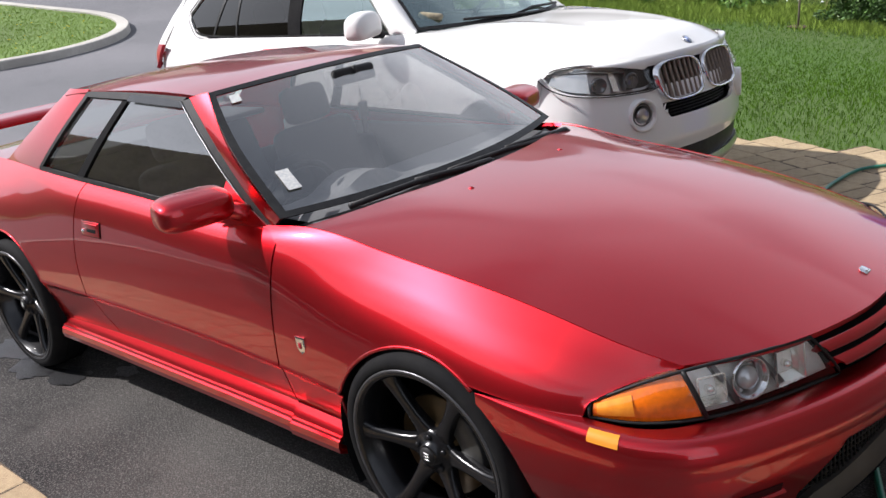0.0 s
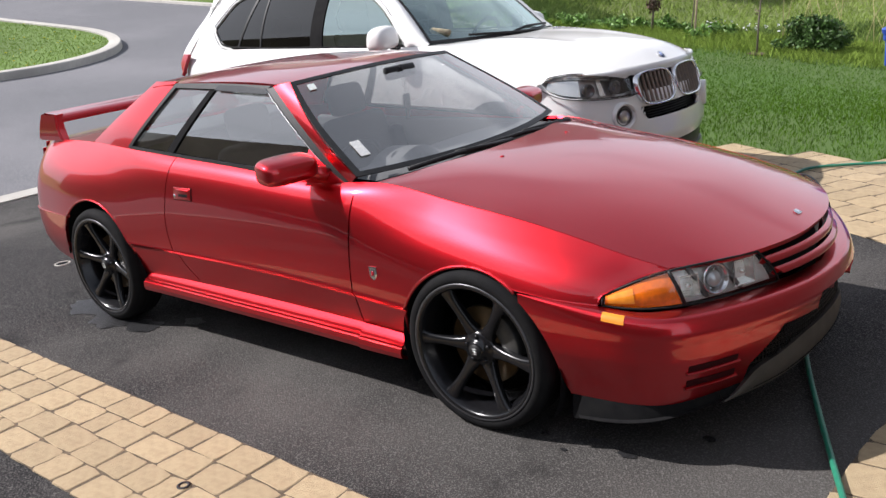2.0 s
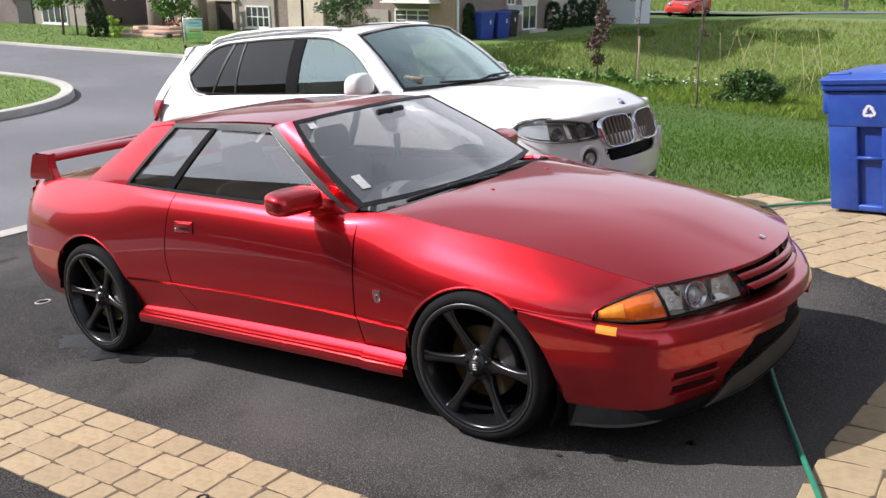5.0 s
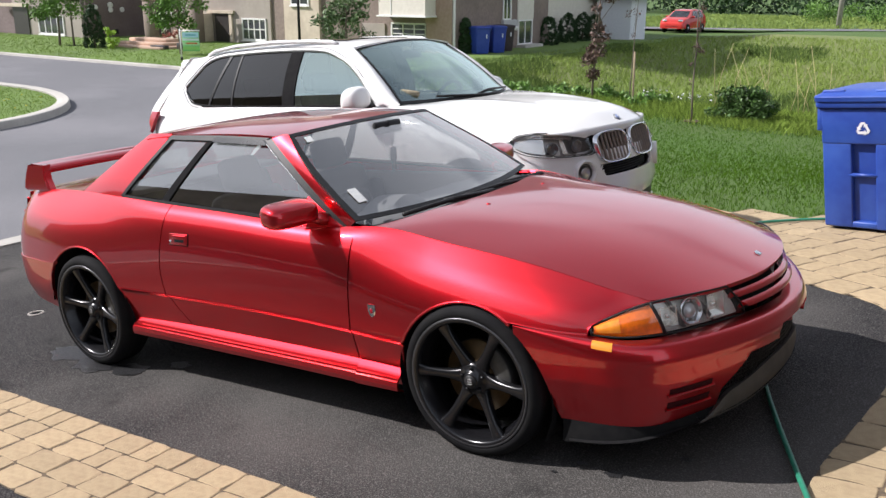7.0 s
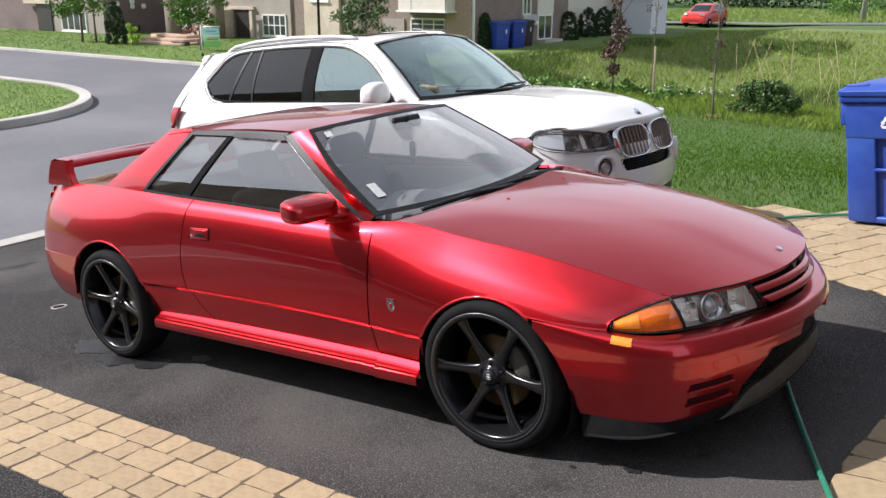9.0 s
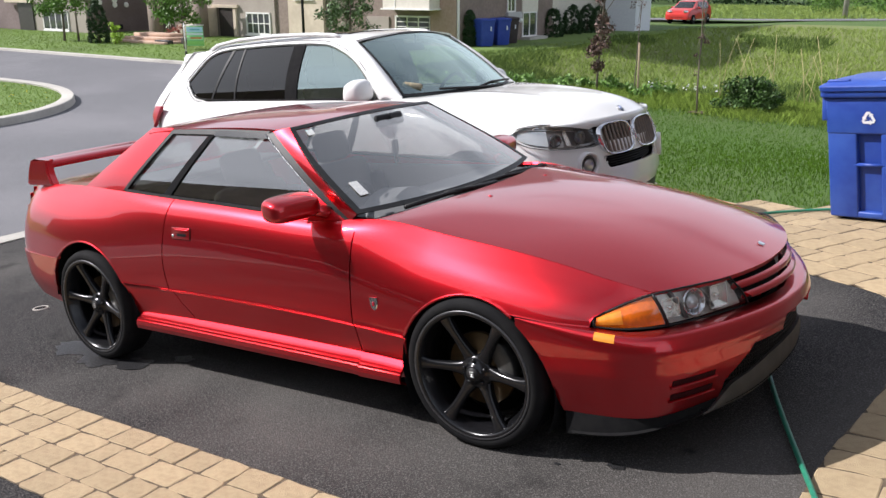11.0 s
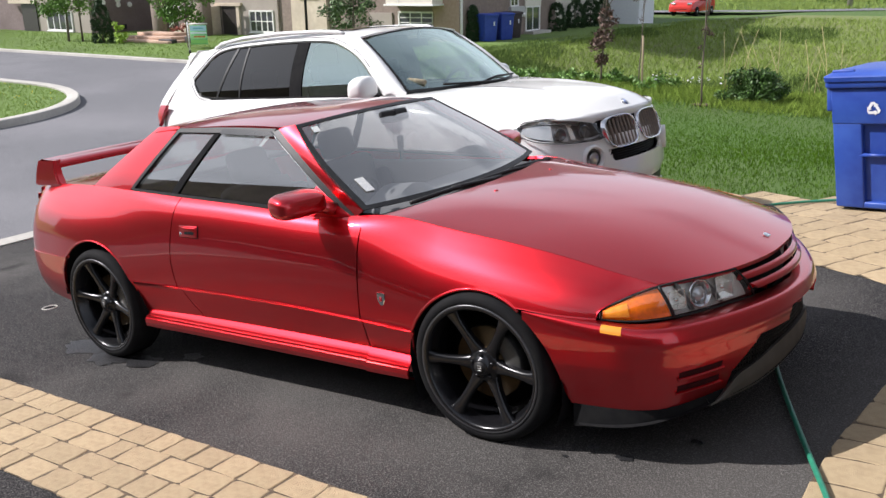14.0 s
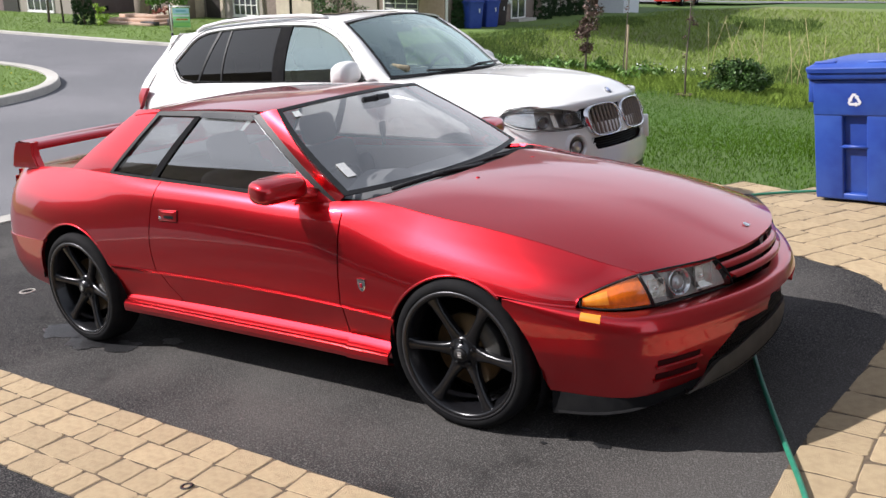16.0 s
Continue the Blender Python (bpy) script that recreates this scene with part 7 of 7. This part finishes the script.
for s in (-1, 1):
    for x0, x1, t0, t1 in ((-.42, .62, -.42, .20), (-1.35, -.50, -1.20, -.48)):
        g = bmesh.new()
        g.faces.new([g.verts.new((x, s * y, z)) for x, y, z in ((x0, .852, .98), (x1, .852, .98), (t1, .675, 1.40), (t0, .675, 1.40))])
        bmesh.ops.solidify(g, geom=g.faces[:], thickness=.02)
        part("side_window", g, PANE, hatch, smooth=False)
    for x in (1.25, -1.22):
        w = lathe_bm([(.19, -.09), (.29, -.09), (.305, 0), (.29, .09), (.19, .09)], 20, 'Y', at=pose(x, s * .80, .30))
        part("tyre", w, RUBBER, hatch)
        part("hubcap", lathe_bm([(.19, -.085), (.0001, -.095)], 16, 'Y', at=pose(x, s * .80, .30) @ (Matrix.Rotation(math.pi, 4, 'Z') if s > 0 else Matrix())), SATIN, hatch)
    part("headlamp", box_bm(.20, .32, .16, .05, 2, pose(1.90, s * .58, .72, 0, -20, s * 22)), CHROME, hatch)
    part("wing_mirror", box_bm(.12, .18, .12, .04, 2, pose(.62, s * .95, .98)), FAR_RED, hatch)
g = bmesh.new()
g.faces.new([g.verts.new(p) for p in ((1.03, -.66, 1.03), (1.03, .66, 1.03), (.33, .55, 1.42), (.33, -.55, 1.42))])
bmesh.ops.solidify(g, geom=g.faces[:], thickness=-.02)
part("windscreen", g, PANE, hatch, smooth=False)
part("grille", box_bm(.04, .9, .14, .02, 1, pose(2.0, 0, .42)), BLACK, hatch)

# far road and utility pole
rd = [(-26, 51.2), (-10, 52.6), (-4, 56.5), (4, 64)]
rv = []
for x, y in rd:
    rv += [(x, y, land(x, y) + .03), (x - 1, y + 3.6, land(x - 1, y + 3.6) + .03)]
tagged(mesh_ob("far_road", rv, [(0, 2, 3, 1), (2, 4, 5, 3), (4, 6, 7, 5)], ROAD), "narrow grey road beyond the bank", "road", kind="structure")
pole = tagged(part("utility_pole", tube_bm([(-9.1, 60.2, -.6), (-9.0, 60.2, 9)], .17, 12, taper=.13), mat("weathered_pole", (.42, .39, .34), .9, col2=(.34, .31, .27), scale=6, bump=.4)), "weathered wooden utility pole", "utility pole")

# plain walls added behind the camera and ahead of the coupe, to darken its reflections
tagged(part("neighbour_wall", box_bm(52, .3, 6.0, at=pose(-9, -10.8, -.4)), TAUPE, smooth=False), "plain taupe brick wall added out of view", "wall", kind="structure")
tagged(part("garage_wall", box_bm(.3, 10.2, 5.6, at=pose(4.5, 3.9, .3)), DARKBRICK, smooth=False), "plain dark brick wall added out of view", "wall", kind="structure")

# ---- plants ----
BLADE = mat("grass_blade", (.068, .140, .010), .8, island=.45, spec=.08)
BLADE_I = mat("pale_blade", (.19, .29, .045), .7, island=.3, spec=.3)
BLADE_Y = mat("weed_blade", (.19, .27, .05), .8, island=.45, spec=.1)
BANKBLADE = mat("bank_blade", (.20, .275, .06), .8, island=.4, spec=.2)
LEAF = mat("leaf_green", (.10, .20, .03), .55, island=.45, spec=.4)
LEAF_B = mat("leaf_bush", (.05, .105, .02), .55, island=.5, spec=.4)
LEAF_D = mat("leaf_dark", (.022, .055, .014), .6, island=.45, spec=.4)
LEAF_L = mat("leaf_lime", (.30, .45, .05), .6, island=.35, spec=.4)
LEAF_P = mat("leaf_bronze", (.10, .06, .045), .6, island=.5, spec=.4)
BARK = mat("grey_bark", (.12, .095, .075), .9, col2=(.17, .14, .11), scale=25, bump=.5)
STRAW = mat("dry_straw", (.42, .36, .18), .9, island=.2)
WOODM = mat("stake_wood", (.38, .30, .20), .9, col2=(.30, .23, .15), scale=20)


def blades(name, points, height, width, lean, material, seed, label, category, leaves=1, fat=0.0):
    """Upright tapering blades at the points (x, y, z), joined as one object."""
    g = np.random.default_rng(seed)
    p = np.repeat(np.array(points, float), leaves, axis=0)
    n = len(p)
    h = height * g.uniform(.45, 1.25, n)
    w = width * g.uniform(.6, 1.3, n)
    a = g.uniform(0, 2 * np.pi, n)
    t = g.uniform(0, 2 * np.pi, n)
    ln = lean * g.uniform(.2, 1.2, n) * h
    p[:, :2] += g.normal(0, width * 1.2, (n, 2))
    side = np.stack([np.cos(a), np.sin(a), np.zeros(n)], 1) * w[:, None]
    bend = np.stack([np.cos(t) * ln, np.sin(t) * ln, h], 1)
    mid = p + bend * .5 + np.stack([np.zeros(n), np.zeros(n), h * .08], 1)
    verts = np.stack([p - side * .5, p + side * .5, mid + side * (.4 + fat), p + bend, mid - side * (.4 + fat)], 1).reshape(-1, 3)
    idx = np.arange(n)[:, None] * 5
    faces = (idx + np.array([[0, 1, 2, 3, 4]])).tolist()
    ob = mesh_ob(name, verts.tolist(), faces, material, smooth=False)
    return tagged(ob, label, category, kind="stuff")


def scatter(n, x0, x1, y0, y1, seed, keep=None, lift=-.02):
    g = np.random.default_rng(seed)
    out = []
    while len(out) < n:
        x, y = g.uniform(x0, x1), g.uniform(y0, y1)
        if keep is None or keep(x, y, g):
            out.append((x, y, land(x, y) + lift))
    return out


blades("lawn_grass", scatter(75000, -5.3, 5.5, 3.4, 14.2, 1, lambda x, y, g: y > lawn_edge(x) - .07 and g.random() < 1.15 - (y - 3.4) * .055 and x < 4.2 + .2 * y), .036, .005, .5, BLADE, 2, "dense mown green lawn grass", "grass", 2)
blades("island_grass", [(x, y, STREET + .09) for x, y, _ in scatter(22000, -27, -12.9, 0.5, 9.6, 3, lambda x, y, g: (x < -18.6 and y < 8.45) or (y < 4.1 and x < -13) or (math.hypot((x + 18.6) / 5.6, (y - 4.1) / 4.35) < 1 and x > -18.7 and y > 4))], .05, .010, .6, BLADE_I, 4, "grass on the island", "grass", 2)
blades("dandelions", [(x, y, STREET + .14) for x, y, _ in scatter(150, -24, -13.2, 3, 8.4, 8, lambda x, y, g: x < -18.6 or math.hypot((x + 18.6) / 5.5, (y - 4.1) / 4.2) < 1)], .02, .035, .3, mat("dandelion_yellow", (.75, .62, .05), .8, island=.2), 9, "yellow dandelion heads in the island grass", "flowers", 1, .2)
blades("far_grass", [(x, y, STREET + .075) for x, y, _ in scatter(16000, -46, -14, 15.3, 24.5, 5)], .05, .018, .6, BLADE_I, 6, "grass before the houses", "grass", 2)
# weeds between lawn and ditch
blades("weeds", scatter(34000, -11.5, 7, 13.0, 17.6, 7, lambda x, y, g: g.random() < smooth((y - 12.8 - .35 * math.sin(x * 1.3)) / 1.6)), .17, .010, .8, BLADE_Y, 10, "tall yellowish weeds and long grass", "weeds", 2)
gw = random.Random(12)
cl = []
while len(cl) < 90:
    x, y = gw.uniform(-11, -4.2), gw.uniform(14.9, 17.8)
    if noise.noise(Vector((x * .6, y * .6, 3))) > -.1:
        cl.append((x, y, land(x, y) + gw.uniform(.05, .22), gw.uniform(.14, .26)))
WEEDS = cl
blades("dark_weeds", scatter(24000, -13, 9, 17.2, 22, 13), .24, .014, .8, mat("ditch_blade", (.085, .135, .03), .8, island=.4, spec=.2), 14, "dark green ditch grass", "weeds", 2)
blades("bank_grass", scatter(60000, -14, 26, 21, 44.5, 15, lambda x, y, g: g.random() < .35 + .65 * (47 - y) / 26), .18, .020, .9, BANKBLADE, 16, "long grass on the bank", "grass", 2)
blades("bank_dark_grass", scatter(14000, -14, 20, 22, 40, 21, lambda x, y, g: noise.noise(Vector((x * .18, y * .12, 7))) > .1), .24, .024, .9, mat("bank_dark_blade", (.09, .14, .035), .8, island=.4, spec=.2), 22, "darker tufts on the bank", "grass", 2)
blades("field_grass", scatter(26000, -30, 45, 56, 92, 17, lambda x, y, g: not (50.5 < y < 57 and x < -6)), .22, .05, .7, mat("field_blade", (.22, .29, .075), .85, island=.3, spec=.2), 18, "pale long grass in the far field", "grass", 2)
blades("white_flowers", [(x, y, z + .35) for x, y, z in scatter(40, -4.6, -2.6, 14.6, 16.4, 19, lambda x, y, g: g.random() < .5)], .03, .045, .3, WHITE_INK, 20, "small white weed flowers", "flowers", 1, .2)
st = bmesh.new()
rs2 = random.Random(4)
for k in range(26):
    x, y = rs2.uniform(-3.2, 1.6), rs2.uniform(15.2, 18.2)
    h, dx = rs2.uniform(.7, 1.5), rs2.uniform(-.5, .5)
    z = land(x, y)
    tube_bm([(x, y, z), (x + dx * .4, y, z + h * .55), (x + dx, y + .1, z + h)], .008, 4, st, taper=.004)
tagged(part("dry_stalks", st, STRAW), "pale dry grass stalks above the weeds", "grass stalks", kind="stuff")


def leaf_cloud(centres, n, size, seed, flat=.6):
    """Small folded leaves about clump centres (x, y, z, radius)."""
    g = np.random.default_rng(seed)
    verts, faces = [], []
    wsum = np.array([c[3] ** 2 for c in centres])
    pick = g.choice(len(centres), n, p=wsum / wsum.sum())
    for k in range(n):
        cx, cy, cz, r = centres[pick[k]]
        d = g.normal(0, 1, 3)
        d /= np.linalg.norm(d)
        p = np.array((cx, cy, cz)) + d * r * g.uniform(.35, 1.05) * np.array((1, 1, .85))
        a = g.normal(0, 1, 3)
        a /= np.linalg.norm(a)
        b = np.cross(a, d + g.normal(0, flat, 3))
        b /= np.linalg.norm(b) + 1e-6
        s = size * g.uniform(.6, 1.3)
        i = len(verts)
        verts += [tuple(p - a * s), tuple(p + b * s * .45), tuple(p + a * s), tuple(p - b * s * .45)]
        faces.append((i, i + 1, i + 2, i + 3))
    return verts, faces


v, f = leaf_cloud(WEEDS, 9000, .055, 13)
tagged(mesh_ob("weed_leaves", v, f, LEAF, smooth=False), "low mounds of broad-leaved weeds", "weeds", kind="stuff")


def tree(name, x, y, z, h, crown, leaves, size, leaf, seed, label, trunk_r=.05, limbs=6, category="tree"):
    t = thing(name, label, category, pose(x, y, z))
    r = random.Random(seed)
    b = bmesh.new()
    pts = [(0, 0, -.05)]
    for k in range(5):
        pts.append((pts[-1][0] + r.uniform(-.04, .04) * h * .3, pts[-1][1] + r.uniform(-.04, .04) * h * .3, h * (k + 1) / 5))
    tube_bm(pts, trunk_r, 8, b, taper=trunk_r * .3)
    for k in range(limbs):
        c = r.choice(crown)
        q = pts[r.randint(2, 4)]
        tube_bm([q, ((q[0] + c[0]) / 2, (q[1] + c[1]) / 2, (q[2] + c[2]) / 2 + .05), (c[0], c[1], c[2])], trunk_r * .35, 5, b, taper=trunk_r * .1)
    part("trunk", b, BARK, t)
    v, f = leaf_cloud(crown, leaves, size, seed)
    mesh_ob("crown", v, f, leaf, t, smooth=False)
    return t


def clumps(seed, n, rx, ry, z0, z1, r0, r1, shape=lambda k: 1.0):
    g = random.Random(seed)
    out = []
    for _ in range(n):
        k = g.random()
        s = shape(k)
        out.append((g.uniform(-rx, rx) * s, g.uniform(-ry, ry) * s, z0 + (z1 - z0) * k, g.uniform(r0, r1)))
    return out


tree("bush", -2.0, 14.5, land(-2.0, 14.5), .65, clumps(1, 70, .55, .42, .10, .60, .13, .20, lambda k: math.sqrt(max(.05, 1 - (k - .25) ** 2 * 1.3))), 7000, .04, LEAF_B, 31, "rounded dark green leafy shrub at the lawn edge", .03, 10, "shrub")
tree("sapling", -2.8, 13.72, land(-2.8, 13.72), 2.6, clumps(2, 8, .10, .10, .7, 2.5, .05, .10), 110, .035, LEAF_P, 32, "thin young tree with few bronze leaves", .022, 8)
stk = tagged(part("tree_stake", box_bm(.04, .04, 1.25, .004, 1, pose(-4.64, 15.06, land(-4.64, 15.06) - .03, 1, -1, 10)), WOODM), "slim wooden tree stake", "stake")
tree("sapling", -4.85, 15.35, land(-4.85, 15.35), 2.6, clumps(3, 6, .10, .10, 1.2, 2.5, .05, .12), 60, .03, LEAF_P, 33, "bare thin young tree beside a stake", .016, 4)
tree("bronze_tree", -5.9, 15.6, land(-5.9, 15.6), 2.9, [(x + .55 * max(0, zz - 1.3) * .6, y, zz, r) for x, y, zz, r in clumps(4, 34, .30, .30, .5, 2.9, .10, .20, lambda k: .35 + .75 * k)], 1500, .045, LEAF_P, 34, "young bronze-leaved tree in the weeds", .03, 10)
b = box_bm(.3, .3, .02, .01, 1, pose(-2.8, 13.72, land(-2.8, 13.72)))
tagged(part("mulch_patch", b, SAND), "bare earth patch round a sapling", "soil", kind="structure")


def conifer(name, x, y, z, h, r, seed, label):
    t = thing(name, label, "conifer", pose(x, y, z))
    part("trunk", tube_bm([(0, 0, -.05), (0, 0, h * .6)], .05, 8, taper=.02), BARK, t)
    g = random.Random(seed)
    c = []
    for _ in range(150):
        k = g.random() ** 1.3
        rr = r * math.sqrt(max(.02, 1 - k ** 2.4)) * g.uniform(.75, .85)
        ang = g.uniform(0, 2 * math.pi)
        c.append((rr * math.cos(ang), rr * math.sin(ang), .08 + (h - .18) * k, .10))
    v, f = leaf_cloud(c, 5200, .045, seed)
    mesh_ob("crown", v, f, LEAF_D, t, smooth=False)


conifer("conifer", -30.42, 18.95, LAWN - .03, 1.85, .46, 41, "dark clipped conical evergreen on the lawn")
conifer("cedar", -16.3, 25.95, LAWN - .03, 1.45, .28, 42, "dark cedar against the brick wall")
for k, (x, y, h) in enumerate(((-16.3, 32.9, 1.4), (-16.6, 35.4, 1.5), (-16.5, 36.9, 1.5), (-16.4, 38.0, 1.4))):
    conifer("cedar", x, y, LAWN - .06, h, .52, 43 + k, "clipped dark cedar beside the house")
tree("shrub", -29.2, 18.85, LAWN - .03, .8, clumps(6, 10, .22, .22, .15, .85, .10, .16), 500, .06, LEAF_L, 51, "small lime green shrub", .03, 6, "shrub")
tree("garden_tree", -24.6, 18.7, LAWN - .03, 2.8, clumps(7, 34, .85, .8, 1.05, 3.2, .25, .42, lambda k: .75 + .25 * math.sin(math.pi * k)), 3400, .075, LEAF, 52, "leafy small garden tree with pale blossom", .06, 10)
tree("street_tree", -32.9, 18.9, LAWN - .03, 3.0, clumps(8, 34, 1.5, 1.2, 1.35, 3.2, .3, .5), 3400, .08, LEAF, 53, "young green street tree", .06, 10)
tree("street_tree", -32.3, 19.2, LAWN - .03, 2.6, clumps(9, 10, .5, .5, 1.9, 3.0, .25, .4), 600, .08, LEAF, 54, "young green street tree", .05, 6)
tree("wispy_tree", -18.9, 21.8, LAWN - .03, 2.6, clumps(10, 40, .85, .8, .35, 2.8, .22, .38), 2600, .08, mat("leaf_greygreen", (.085, .14, .05), .6, island=.45), 55, "grey-green wispy young tree", .05, 12)
tree("flower_bush", -29.6, 22.2, LAWN + .25, .35, clumps(11, 10, .35, .2, .05, .3, .10, .16), 300, .05, mat("rust_flower", (.35, .10, .07), .7, island=.4), 56, "rust-red flowering bush by the steps", .02, 4, "shrub")

# distant woods behind the field
g = random.Random(77)
cl = []
for k in range(170):
    x = g.uniform(-75, 80)
    d = 92 + g.uniform(0, 25)
    hh = g.uniform(5, 11)
    for j in range(5):
        cl.append((x + g.uniform(-2, 2), d + g.uniform(-2, 2), hh * (.02 + .2 * j), g.uniform(1.4, 2.6)))
v, f = leaf_cloud(cl, 60000, .30, 78)
tagged(mesh_ob("far_woods", v, f, LEAF_D, smooth=False), "dark line of woods beyond the field", "trees", kind="stuff")
cl = [(g.uniform(-14, -4), g.uniform(66, 72), g.uniform(.1, .9), g.uniform(.5, 1.0)) for _ in range(24)]
v, f = leaf_cloud(cl, 5000, .09, 79)
tagged(mesh_ob("field_bushes", v, f, LEAF, smooth=False), "low green bushes in the far field", "bushes", kind="stuff")
